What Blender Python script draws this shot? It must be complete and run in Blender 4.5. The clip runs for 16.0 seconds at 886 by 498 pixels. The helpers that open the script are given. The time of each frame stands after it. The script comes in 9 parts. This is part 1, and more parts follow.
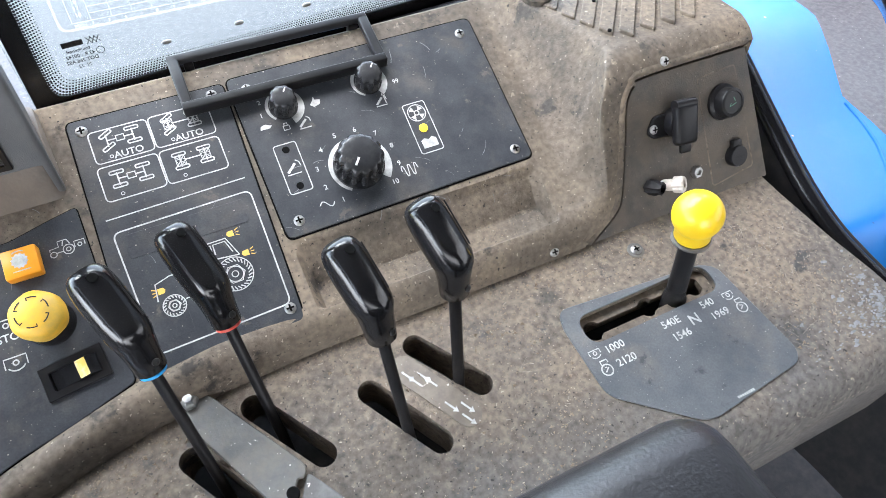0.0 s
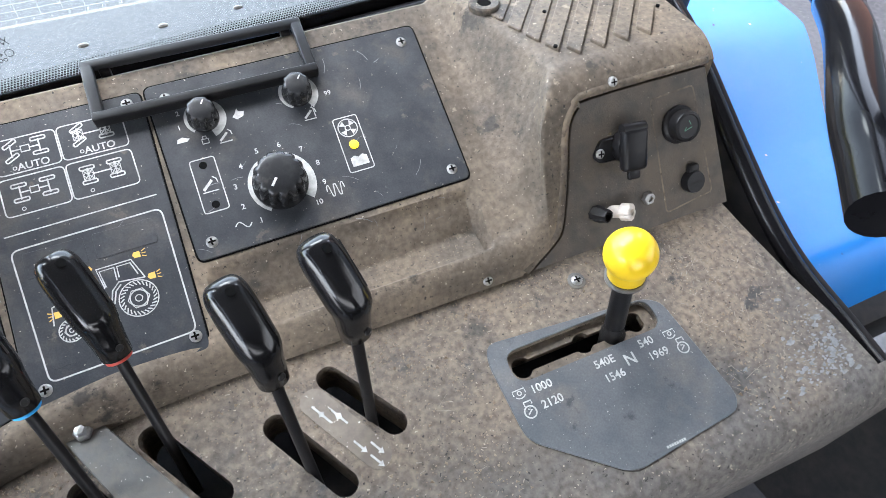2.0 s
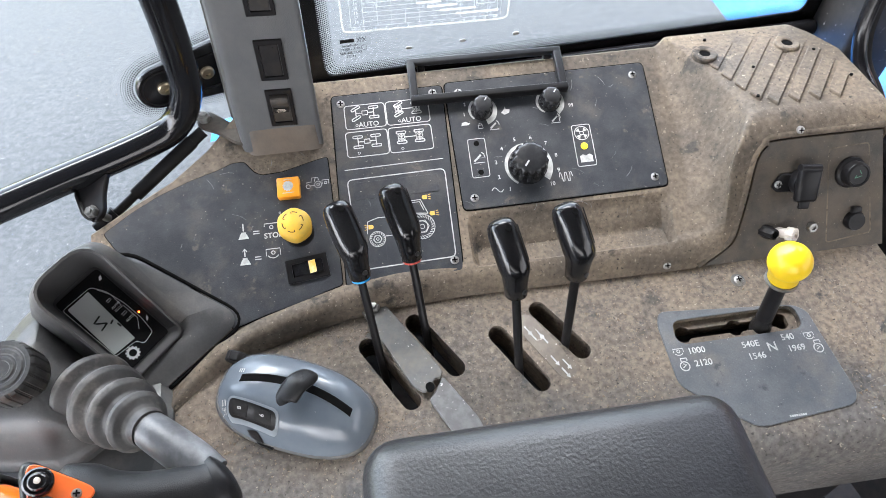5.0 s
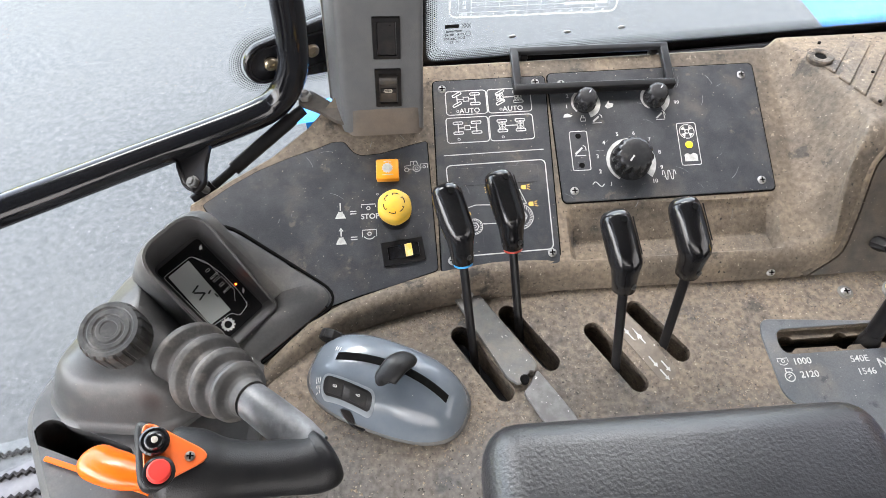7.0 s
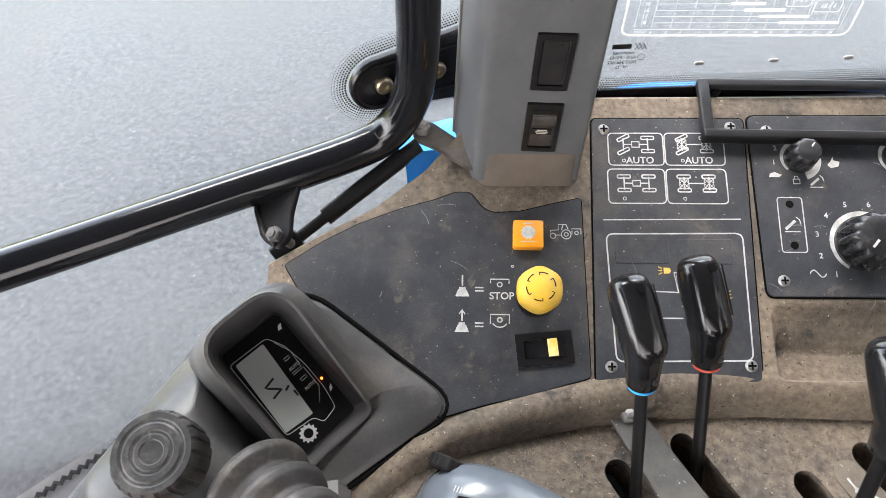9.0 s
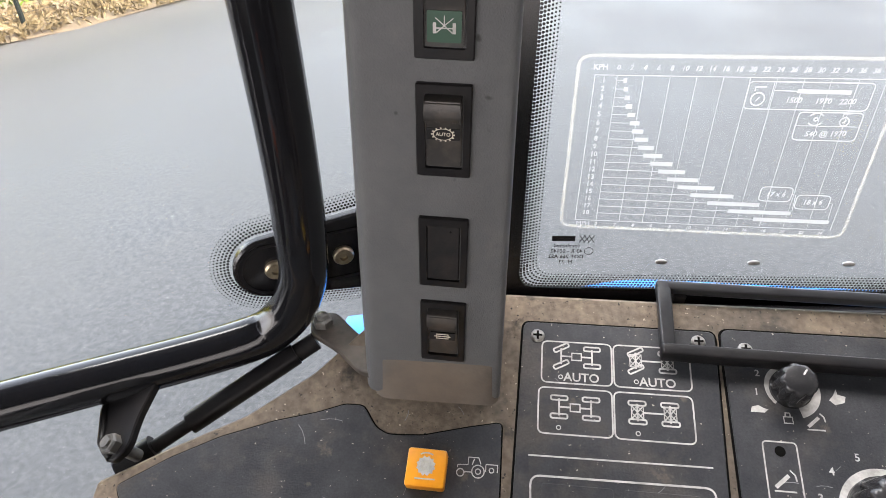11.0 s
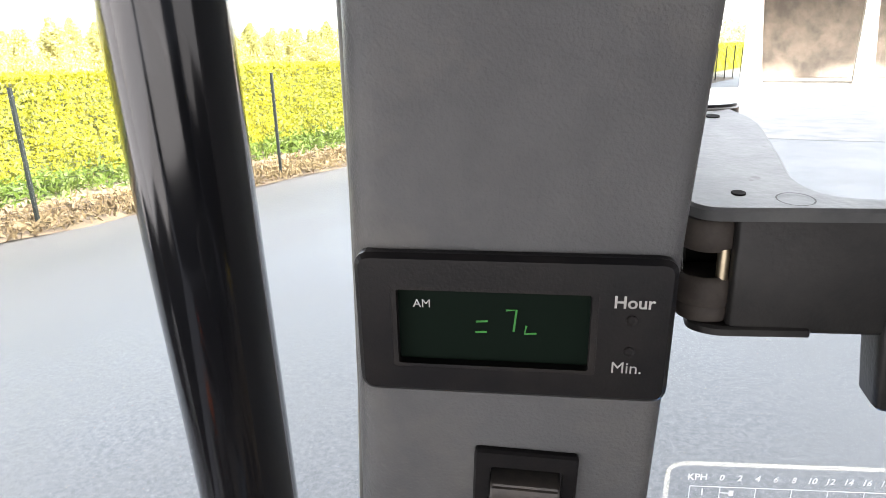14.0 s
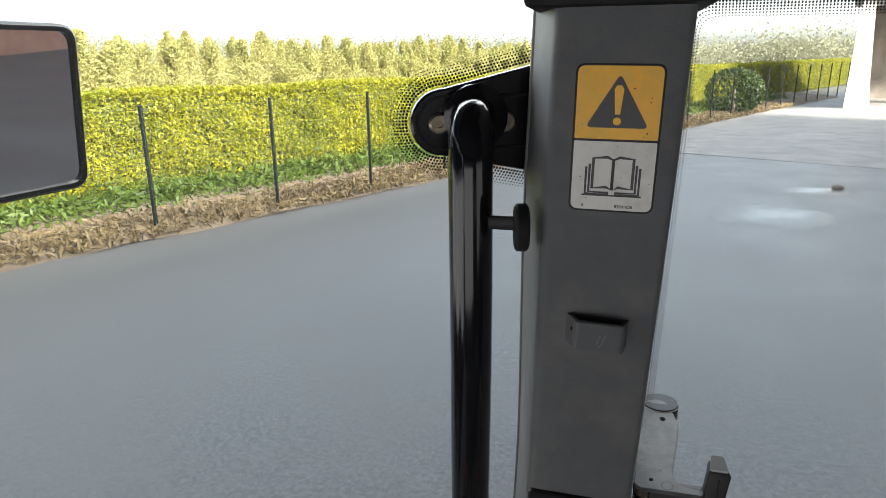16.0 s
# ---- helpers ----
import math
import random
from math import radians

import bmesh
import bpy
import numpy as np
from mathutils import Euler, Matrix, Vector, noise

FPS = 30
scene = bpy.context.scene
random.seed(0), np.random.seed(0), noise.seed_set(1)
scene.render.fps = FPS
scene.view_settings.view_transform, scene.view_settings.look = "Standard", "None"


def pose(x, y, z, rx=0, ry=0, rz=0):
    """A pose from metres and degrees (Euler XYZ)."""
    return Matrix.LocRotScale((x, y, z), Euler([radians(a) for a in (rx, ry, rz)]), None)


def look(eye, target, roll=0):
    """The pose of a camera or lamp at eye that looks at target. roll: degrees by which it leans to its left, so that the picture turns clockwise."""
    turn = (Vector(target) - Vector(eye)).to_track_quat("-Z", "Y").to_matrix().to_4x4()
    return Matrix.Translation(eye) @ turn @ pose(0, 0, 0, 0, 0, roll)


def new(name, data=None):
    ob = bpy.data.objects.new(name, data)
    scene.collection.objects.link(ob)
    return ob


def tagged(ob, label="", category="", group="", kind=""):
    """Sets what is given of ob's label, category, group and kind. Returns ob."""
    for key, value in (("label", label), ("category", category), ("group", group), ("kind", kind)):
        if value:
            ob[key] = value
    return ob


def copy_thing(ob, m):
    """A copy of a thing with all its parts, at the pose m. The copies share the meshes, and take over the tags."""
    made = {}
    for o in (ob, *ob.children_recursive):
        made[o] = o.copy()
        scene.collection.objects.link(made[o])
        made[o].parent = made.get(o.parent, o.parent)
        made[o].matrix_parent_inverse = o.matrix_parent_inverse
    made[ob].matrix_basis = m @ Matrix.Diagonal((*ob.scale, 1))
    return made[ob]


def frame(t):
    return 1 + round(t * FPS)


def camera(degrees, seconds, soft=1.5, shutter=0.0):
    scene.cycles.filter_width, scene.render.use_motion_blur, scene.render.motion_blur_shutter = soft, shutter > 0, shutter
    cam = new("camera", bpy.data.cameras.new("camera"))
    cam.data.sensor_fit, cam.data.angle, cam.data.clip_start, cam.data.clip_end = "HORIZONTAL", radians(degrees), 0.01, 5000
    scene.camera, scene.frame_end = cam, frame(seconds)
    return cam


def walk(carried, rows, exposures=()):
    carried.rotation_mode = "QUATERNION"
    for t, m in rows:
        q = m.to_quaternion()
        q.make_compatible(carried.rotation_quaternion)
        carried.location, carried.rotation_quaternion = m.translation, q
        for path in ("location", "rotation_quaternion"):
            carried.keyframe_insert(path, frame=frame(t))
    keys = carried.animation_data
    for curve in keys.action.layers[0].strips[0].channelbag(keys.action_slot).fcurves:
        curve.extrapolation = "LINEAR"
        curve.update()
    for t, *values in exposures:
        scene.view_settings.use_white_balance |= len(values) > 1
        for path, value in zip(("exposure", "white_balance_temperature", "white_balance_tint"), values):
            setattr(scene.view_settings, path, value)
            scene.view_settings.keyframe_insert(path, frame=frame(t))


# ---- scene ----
# ---- camera ----
cam = camera(68.44, 16.0, soft=0.6)
PATH = [
    (0, (-0.0584, -0.374, 2.1398), (0.2365, 0.2132, 1.386), 0.34),
    (0.5, (-0.003, -0.3436, 2.1385), (0.2857, 0.2281, 1.3705), 0.49),
    (1, (0.0172, -0.343, 2.1313), (0.3023, 0.2206, 1.3561), 0.51),
    (1.5, (0.0308, -0.3363, 2.1338), (0.315, 0.2284, 1.359), 0.48),
    (2, (0.028, -0.359, 2.144), (0.292, 0.2126, 1.3671), 1.00),
    (2.5, (0.0145, -0.3735, 2.1578), (0.2148, 0.2219, 1.3798), 0.21),
    (3, (-0.0144, -0.3892, 2.1819), (0.1144, 0.224, 1.4025), 0.14),
    (3.5, (-0.0353, -0.4094, 2.222), (0.0865, 0.2051, 1.4426), -0.23),
    (4, (-0.0642, -0.4375, 2.2546), (0.0557, 0.1809, 1.4779), -0.11),
    (4.2, (-0.0707, -0.451, 2.2659), (0.0399, 0.1693, 1.4894), -0.55),
    (6.3, (-0.1365, -0.4875, 2.2633), (-0.086, 0.1571, 1.5005), -1.16),
    (6.5, (-0.1438, -0.4876, 2.2597), (-0.0977, 0.1565, 1.4961), -1.16),
    (7, (-0.1658, -0.4788, 2.2451), (-0.1306, 0.1666, 1.4821), -1.19),
    (7.5, (-0.179, -0.4494, 2.2134), (-0.1571, 0.1968, 1.4506), -1.26),
    (8, (-0.2123, -0.3715, 2.1631), (-0.2071, 0.2652, 1.392), -1.37),
    (8.2, (-0.2516, -0.3435, 2.1538), (-0.2558, 0.2845, 1.3755), -1.70),
    (10.3, (-0.1494, -0.2869, 2.1759), (-0.2544, 0.4513, 1.5095), -2.16),
    (10.5, (-0.1356, -0.2577, 2.1555), (-0.2453, 0.4957, 1.5073), -2.08),
    (11, (-0.1423, -0.2198, 2.1023), (-0.2661, 0.6061, 1.5522), -2.20),
    (11.5, (-0.1478, -0.2127, 2.0895), (-0.2797, 0.7091, 1.7251), -2.41),
    (12, (-0.1501, -0.2302, 2.1252), (-0.2795, 0.7175, 1.8334), -1.69),
    (12.5, (-0.1584, -0.2183, 2.1443), (-0.2908, 0.7292, 1.8534), -1.76),
    (13, (-0.1618, -0.1482, 2.1368), (-0.296, 0.7987, 1.8448), -1.65),
    (13.5, (-0.17, -0.0774, 2.1221), (-0.2948, 0.8715, 1.8324), -1.40),
    (14, (-0.1791, -0.0882, 2.1619), (-0.3044, 0.859, 1.8667), -1.56),
    (14.5, (-0.1838, -0.1327, 2.3001), (-0.3164, 0.8151, 2.0099), -0.92),
    (14.8, (-0.1905, -0.1846, 2.3836), (-0.3154, 0.766, 2.0996), -0.49),
    (15, (-0.1856, -0.2284, 2.4096), (-0.3219, 0.7197, 2.1224), -0.26),
    (15.5, (-0.1779, -0.3238, 2.4266), (-0.3348, 0.6215, 2.1403), -0.39),
    (16, (-0.1719, -0.3782, 2.4385), (-0.4145, 0.5493, 2.1541), -0.66),
]
EXPOSURES = [(0, 4.17, 6020, 12), (0.6, 4.07, 5980, 12), (1.5, 4.0, 5980, 12), (4.2, 4.0, 6050, 13), (6.3, 4.1, 6550, 14), (8.2, 4.1, 6550, 14), (10.3, 3.65, 6750, 17), (11, 3.6, 6750, 17), (11.6, 3.05, 6500, 15), (12, 2.65, 6400, 13), (13, 2.7, 6400, 12),
             (13.5, 3.35, 6500, 13), (14.0, 3.85, 6550, 16), (14.5, 3.4, 6550, 15), (15, 3.1, 6450, 13), (15.5, 2.7, 6350, 11), (16, 2.6, 6350, 11)]
walk(cam, [(t, look(eye, target, roll)) for t, eye, target, roll in PATH], EXPOSURES)

# ---- daylight ----
SUN_AZ, SUN_EL = radians(118), radians(27)   # clockwise from +y
world = bpy.data.worlds.new("sky")
scene.world = world
world.use_nodes = True
wn = world.node_tree.nodes
sky = wn.new("ShaderNodeTexSky")
sky.sky_type = "NISHITA"
sky.sun_disc = False
sky.sun_elevation, sky.sun_rotation = SUN_EL, SUN_AZ
sky.air_density, sky.dust_density, sky.ozone_density = 1.0, 3.0, 1.0
wn["Background"].inputs["Strength"].default_value = 0.15
haze = wn.new("ShaderNodeHueSaturation")   # thin white cloud takes colour out of the blue
haze.inputs["Saturation"].default_value = 0.38
world.node_tree.links.new(sky.outputs[0], haze.inputs["Color"])
world.node_tree.links.new(haze.outputs[0], wn["Background"].inputs["Color"])
sun = new("sun", bpy.data.lights.new("sun", "SUN"))
sun.data.energy, sun.data.angle, sun.data.color = 5.0, radians(5.0), (1.0, 0.93, 0.82)
SUN_DIR = Vector((math.sin(SUN_AZ) * math.cos(SUN_EL), math.cos(SUN_AZ) * math.cos(SUN_EL), math.sin(SUN_EL)))
sun.matrix_world = look(SUN_DIR * 50, (0, 0, 0))
# added area lamps stand in for sky light through the cab's windows: the open left door, the windscreen, the right door,
# the side window and the rear window; the right door's and side window's hang outside above the glass
for name, eye, target, w, h, watts in (("left_door_fill", (-0.2, -1.58, 1.90), (-0.15, 0.0, 2.00), 1.3, 0.8, 1.05), ("windscreen_fill", (-1.16, -0.80, 1.80), (0.0, -0.3, 1.30), 1.1, 0.8, 0.95), ("door_glass_fill", (-0.62, 0.48, 2.80), (-0.08, -0.15, 1.72), 0.75, 0.35, 1.7), ("side_window_fill", (0.15, 0.46, 2.78), (0.08, -0.12, 1.72), 0.75, 0.35, 1.5), ("rear_window_fill", (1.25, -0.85, 2.0), (0.0, -0.3, 1.5), 1.1, 0.8, 0.5)):
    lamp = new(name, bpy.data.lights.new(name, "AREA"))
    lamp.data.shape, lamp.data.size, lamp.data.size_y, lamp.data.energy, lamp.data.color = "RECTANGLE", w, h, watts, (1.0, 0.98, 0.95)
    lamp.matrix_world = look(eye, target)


# ---- materials ----
def material(name, color, rough=0.5, metal=0.0, spec=0.5, color2=None, scale=30.0, contrast=(0.4, 0.65), dust=None, dust_scale=9.0,
             dust_range=(0.45, 0.65), bump=0.0, bump_scale=400.0, coat=0.0, rough2=None, speck=None, island=0.0, grain=None, scuff=(), speck2=None, band=None, lumps=0.0):
    """A surface of one colour with a second one in patches, dust or wear over it, pale specks and fine relief."""
    m = bpy.data.materials.new(name)
    m.use_nodes = True
    nt = m.node_tree
    n, l = nt.nodes, nt.links
    b = n["Principled BSDF"]
    b.inputs["Metallic"].default_value = metal
    b.inputs["Specular IOR Level"].default_value = spec
    b.inputs["Coat Weight"].default_value = coat
    b.inputs["Coat Roughness"].default_value = 0.08
    tc = n.new("ShaderNodeTexCoord")

    def patches(sc, lo, hi, detail=6.0):
        t = n.new("ShaderNodeTexNoise")
        t.inputs["Scale"].default_value, t.inputs["Detail"].default_value, t.inputs["Roughness"].default_value = sc, detail, 0.65
        l.new(tc.outputs["Object"], t.inputs["Vector"])
        r = n.new("ShaderNodeMapRange")
        r.inputs["From Min"].default_value, r.inputs["From Max"].default_value = lo, hi
        l.new(t.outputs["Fac"], r.inputs["Value"])
        return r.outputs[0]

    def mix(fac, a, c):
        x = n.new("ShaderNodeMix")
        x.data_type = "RGBA"
        if isinstance(fac, float):
            x.inputs["Factor"].default_value = fac
        else:
            l.new(fac, x.inputs["Factor"])
        for k, v in (("A", a), ("B", c)):
            sock = [s for s in x.inputs if s.name == k and s.type == "RGBA"][0]
            if isinstance(v, tuple):
                sock.default_value = (*v, 1.0)
            else:
                l.new(v, sock)
        return [s for s in x.outputs if s.type == "RGBA"][0]

    col = color
    if color2:
        col = mix(patches(scale, *contrast), col, color2)
    rgh = None
    if dust:
        f = patches(dust_scale, *dust_range)
        col = mix(f, col, dust)
        rgh = f
    for c, size, low in scuff:
        col = mix(patches(size, low, low + 0.05, 8.0), col, c)
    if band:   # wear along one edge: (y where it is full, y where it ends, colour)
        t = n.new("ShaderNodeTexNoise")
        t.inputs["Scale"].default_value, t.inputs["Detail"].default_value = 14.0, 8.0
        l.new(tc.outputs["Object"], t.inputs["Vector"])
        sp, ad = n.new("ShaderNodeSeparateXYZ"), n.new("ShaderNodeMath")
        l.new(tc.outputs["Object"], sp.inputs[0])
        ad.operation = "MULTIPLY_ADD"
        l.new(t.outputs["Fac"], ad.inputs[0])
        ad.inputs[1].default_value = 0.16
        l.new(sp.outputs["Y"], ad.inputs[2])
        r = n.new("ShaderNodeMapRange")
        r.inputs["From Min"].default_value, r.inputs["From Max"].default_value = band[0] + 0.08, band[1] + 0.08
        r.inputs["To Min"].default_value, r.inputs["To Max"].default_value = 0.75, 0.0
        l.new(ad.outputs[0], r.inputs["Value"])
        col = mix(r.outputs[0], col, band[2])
    if grain:
        t = n.new("ShaderNodeTexNoise")
        t.inputs["Scale"].default_value, t.inputs["Detail"].default_value = grain[0], 2.0
        l.new(tc.outputs["Object"], t.inputs["Vector"])
        r = n.new("ShaderNodeMapRange")
        r.inputs["From Min"].default_value, r.inputs["From Max"].default_value = 0.3, 0.7
        r.inputs["To Min"].default_value, r.inputs["To Max"].default_value = 1 - grain[1], 1 + grain[1]
        l.new(t.outputs["Fac"], r.inputs["Value"])
        v = n.new("ShaderNodeHueSaturation")
        l.new(r.outputs[0], v.inputs["Value"])
        if isinstance(col, tuple):
            v.inputs["Color"].default_value = (*col, 1)
        else:
            l.new(col, v.inputs["Color"])
        col = v.outputs[0]
    if speck2:
        col = mix(patches(speck2[1], speck2[2], speck2[2] + 0.04, 2.0), col, speck2[0])
    if speck:
        col = mix(patches(speck[1], speck[2], speck[2] + 0.04, 2.0), col, speck[0])
    if island:
        g = n.new("ShaderNodeObjectInfo")
        r = n.new("ShaderNodeMapRange")
        r.inputs["To Min"].default_value, r.inputs["To Max"].default_value = 1 - island, 1 + island
        l.new(g.outputs["Random"], r.inputs["Value"])
        v = n.new("ShaderNodeHueSaturation")
        l.new(r.outputs[0], v.inputs["Value"])
        if isinstance(col, tuple):
            v.inputs["Color"].default_value = (*col, 1)
        else:
            l.new(col, v.inputs["Color"])
        col = v.outputs[0]
    if isinstance(col, tuple):
        b.inputs["Base Color"].default_value = (*col, 1.0)
    else:
        l.new(col, b.inputs["Base Color"])
    if rgh is not None and rough2 is not None:
        r = n.new("ShaderNodeMapRange")
        r.inputs["To Min"].default_value, r.inputs["To Max"].default_value = rough, rough2
        l.new(rgh, r.inputs["Value"])
        l.new(r.outputs[0], b.inputs["Roughness"])
    else:
        b.inputs["Roughness"].default_value = rough
    if bump:
        t = n.new("ShaderNodeTexNoise")
        t.inputs["Scale"].default_value, t.inputs["Detail"].default_value = bump_scale, 3.0
        l.new(tc.outputs["Object"], t.inputs["Vector"])
        k = n.new("ShaderNodeBump")
        k.inputs["Strength"].default_value, k.inputs["Distance"].default_value = min(1.0, bump), 0.001
        l.new(t.outputs["Fac"], k.inputs["Height"])
        if lumps:   # crusted dirt
            t2, k2 = n.new("ShaderNodeTexNoise"), n.new("ShaderNodeBump")
            t2.inputs["Scale"].default_value, t2.inputs["Detail"].default_value, t2.inputs["Roughness"].default_value = 85.0, 9.0, 0.75
            l.new(tc.outputs["Object"], t2.inputs["Vector"])
            k2.inputs["Strength"].default_value, k2.inputs["Distance"].default_value = lumps, 0.0035
            l.new(t2.outputs["Fac"], k2.inputs["Height"])
            l.new(k.outputs[0], k2.inputs["Normal"])
            k = k2
        l.new(k.outputs[0], b.inputs["Normal"])
    return m


def glass_material(name, tint=(0.93, 0.96, 0.95), dirt=0.0):
    m = bpy.data.materials.new(name)
    m.use_nodes = True
    n, l = m.node_tree.nodes, m.node_tree.links
    n.remove(n["Principled BSDF"])
    out = n["Material Output"]
    tr, gl, fr, mx = n.new("ShaderNodeBsdfTransparent"), n.new("ShaderNodeBsdfGlossy"), n.new("ShaderNodeFresnel"), n.new("ShaderNodeMixShader")
    tr.inputs["Color"].default_value = (*tint, 1)
    gl.inputs["Roughness"].default_value = 0.02
    fr.inputs["IOR"].default_value = 1.12
    l.new(fr.outputs[0], mx.inputs[0])
    l.new(tr.outputs[0], mx.inputs[1])
    l.new(gl.outputs[0], mx.inputs[2])
    last = mx.outputs[0]
    if dirt:
        tc, t, r, d, m2 = n.new("ShaderNodeTexCoord"), n.new("ShaderNodeTexNoise"), n.new("ShaderNodeMapRange"), n.new("ShaderNodeBsdfDiffuse"), n.new("ShaderNodeMixShader")
        t.inputs["Scale"].default_value, t.inputs["Detail"].default_value = 5.0, 3.0
        r.inputs["From Min"].default_value, r.inputs["From Max"].default_value = 0.4, 0.8
        r.inputs["To Min"].default_value, r.inputs["To Max"].default_value = dirt * 0.35, dirt
        d.inputs["Color"].default_value = (0.75, 0.76, 0.75, 1)
        l.new(tc.outputs["Object"], t.inputs["Vector"])
        l.new(t.outputs["Fac"], r.inputs["Value"])
        l.new(r.outputs[0], m2.inputs[0])
        l.new(last, m2.inputs[1])
        l.new(d.outputs[0], m2.inputs[2])
        last = m2.outputs[0]
    l.new(last, out.inputs["Surface"])
    return m


def glow(name, color, strength):
    m = bpy.data.materials.new(name)
    m.use_nodes = True
    b = m.node_tree.nodes["Principled BSDF"]
    b.inputs["Base Color"].default_value = (*color, 1)
    b.inputs["Emission Color"].default_value = (*color, 1)
    b.inputs["Emission Strength"].default_value = strength
    return m


DUST = (0.172, 0.139, 0.106)
M_MOULD = material("dusty_brown_plastic", (0.070, 0.059, 0.047), 0.6, spec=0.35, color2=(0.118, 0.094, 0.069), scale=70, contrast=(0.3, 0.75), dust=(0.195, 0.155, 0.114), dust_scale=9,
                   dust_range=(0.43, 0.66), rough2=0.9, bump=0.5, bump_scale=350, lumps=0.22, speck=((0.36, 0.31, 0.245), 320, 0.685), grain=(210, 0.24), scuff=[((0.048, 0.041, 0.034), 17, 0.60), ((0.22, 0.180, 0.135), 46, 0.64)], speck2=((0.03, 0.027, 0.024), 300, 0.66))
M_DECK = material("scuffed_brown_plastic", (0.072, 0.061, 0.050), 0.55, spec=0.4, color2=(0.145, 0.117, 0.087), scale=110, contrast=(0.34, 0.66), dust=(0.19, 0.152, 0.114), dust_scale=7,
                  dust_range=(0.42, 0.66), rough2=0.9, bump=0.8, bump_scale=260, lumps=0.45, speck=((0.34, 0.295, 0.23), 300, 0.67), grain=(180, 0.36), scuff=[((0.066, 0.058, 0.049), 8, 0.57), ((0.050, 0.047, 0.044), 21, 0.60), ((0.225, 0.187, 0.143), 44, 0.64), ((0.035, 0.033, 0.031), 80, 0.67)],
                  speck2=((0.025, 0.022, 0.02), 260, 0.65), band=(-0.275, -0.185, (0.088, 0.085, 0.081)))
M_PANEL = material("black_panel", (0.027, 0.030, 0.035), 0.45, spec=0.30, color2=(0.047, 0.050, 0.055), scale=25, dust=(0.098, 0.086, 0.074), dust_scale=16, dust_range=(0.52, 0.8),
                   rough2=0.7, bump=0.3, bump_scale=900, speck=((0.36, 0.33, 0.28), 420, 0.715), grain=(700, 0.12), scuff=[((0.058, 0.055, 0.052), 6, 0.58), ((0.085, 0.076, 0.066), 40, 0.62), ((0.13, 0.125, 0.12), 130, 0.69)])
M_PLATE = material("grey_gate_plate", (0.07, 0.078, 0.085), 0.42, color2=(0.10, 0.105, 0.11), scale=22, dust=(0.16, 0.14, 0.12), dust_scale=18, dust_range=(0.55, 0.85),
                   rough2=0.7, bump=0.2, speck=((0.4, 0.385, 0.355), 500, 0.70), grain=(700, 0.12), scuff=[((0.045, 0.048, 0.052), 30, 0.62)])
M_BLACK = material("black_plastic", (0.008, 0.008, 0.009), 0.34, spec=0.2, color2=(0.013, 0.012, 0.012), scale=60, bump=0.08, bump_scale=1200)
M_MATT = material("matt_black", (0.010, 0.010, 0.011), 0.6, spec=0.18, color2=(0.02, 0.018, 0.017), scale=70, bump=0.2, bump_scale=900)
M_GLOSS = material("glossy_black_grip", (0.007, 0.007, 0.008), 0.16, spec=0.5, color2=(0.013, 0.013, 0.0135), scale=40)
M_TUBE = material("black_enamel_tube", (0.006, 0.0065, 0.008), 0.13, spec=0.35, color2=(0.008, 0.008, 0.009), scale=14, coat=0.2)
M_GRIP = material("black_rubber_grip", (0.008, 0.008, 0.009), 0.4, spec=0.3, color2=(0.014, 0.014, 0.014), scale=50, bump=0.3, bump_scale=1000)
M_KNOBTOP = material("dusty_black_knob", (0.018, 0.018, 0.018), 0.45, spec=0.4, color2=(0.04, 0.039, 0.037), scale=70, dust=(0.085, 0.08, 0.073), dust_scale=60, dust_range=(0.5, 0.75), bump=0.1, scuff=[((0.10, 0.095, 0.09), 110, 0.64)])
# near-black; puts the shade inside slots, wells and holes into the colour
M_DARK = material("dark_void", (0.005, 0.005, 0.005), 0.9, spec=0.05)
M_PILLAR = material("grey_pillar_plastic", (0.085, 0.087, 0.090), 0.5, spec=0.3, color2=(0.10, 0.102, 0.105), scale=35, dust=(0.16, 0.15, 0.135), dust_scale=12, dust_range=(0.55, 0.9),
                    bump=0.35, bump_scale=1100, speck=((0.03, 0.03, 0.03), 60, 0.74))
M_BOOT = material("brown_pillar_boot", (0.070, 0.057, 0.046), 0.55, color2=(0.11, 0.088, 0.068), scale=30, dust=(0.13, 0.10, 0.075), dust_scale=14, dust_range=(0.45, 0.7), rough2=0.85, bump=0.2)
M_WHITE = material("white_print", (0.50, 0.50, 0.485), 0.6, color2=(0.30, 0.30, 0.285), scale=120)
M_AMBER = material("amber_print", (0.70, 0.42, 0.08), 0.6)
M_ORANGE = material("orange_plastic", (0.85, 0.34, 0.015), 0.35, color2=(0.75, 0.30, 0.02), scale=50)
M_REDOR = material("red_orange_plastic", (0.78, 0.14, 0.02), 0.4, color2=(0.62, 0.12, 0.03), scale=40)
M_YELLOW = material("yellow_ball_plastic", (0.88, 0.60, 0.012), 0.28, color2=(0.82, 0.55, 0.02), scale=40)
M_STOP = material("worn_yellow_button", (0.70, 0.40, 0.025), 0.5, color2=(0.52, 0.34, 0.05), scale=70, contrast=(0.4, 0.6))
M_RED = material("red_button", (0.65, 0.05, 0.04), 0.35)
M_STEEL = material("worn_steel", (0.42, 0.42, 0.41), 0.4, metal=0.9, color2=(0.25, 0.24, 0.22), scale=120)
M_COVER = material("scratched_grey_steel", (0.085, 0.087, 0.085), 0.48, metal=0.2, color2=(0.12, 0.118, 0.112), scale=60, dust=(0.14, 0.122, 0.098), dust_scale=20, bump=0.2, speck=((0.6, 0.58, 0.55), 300, 0.7))
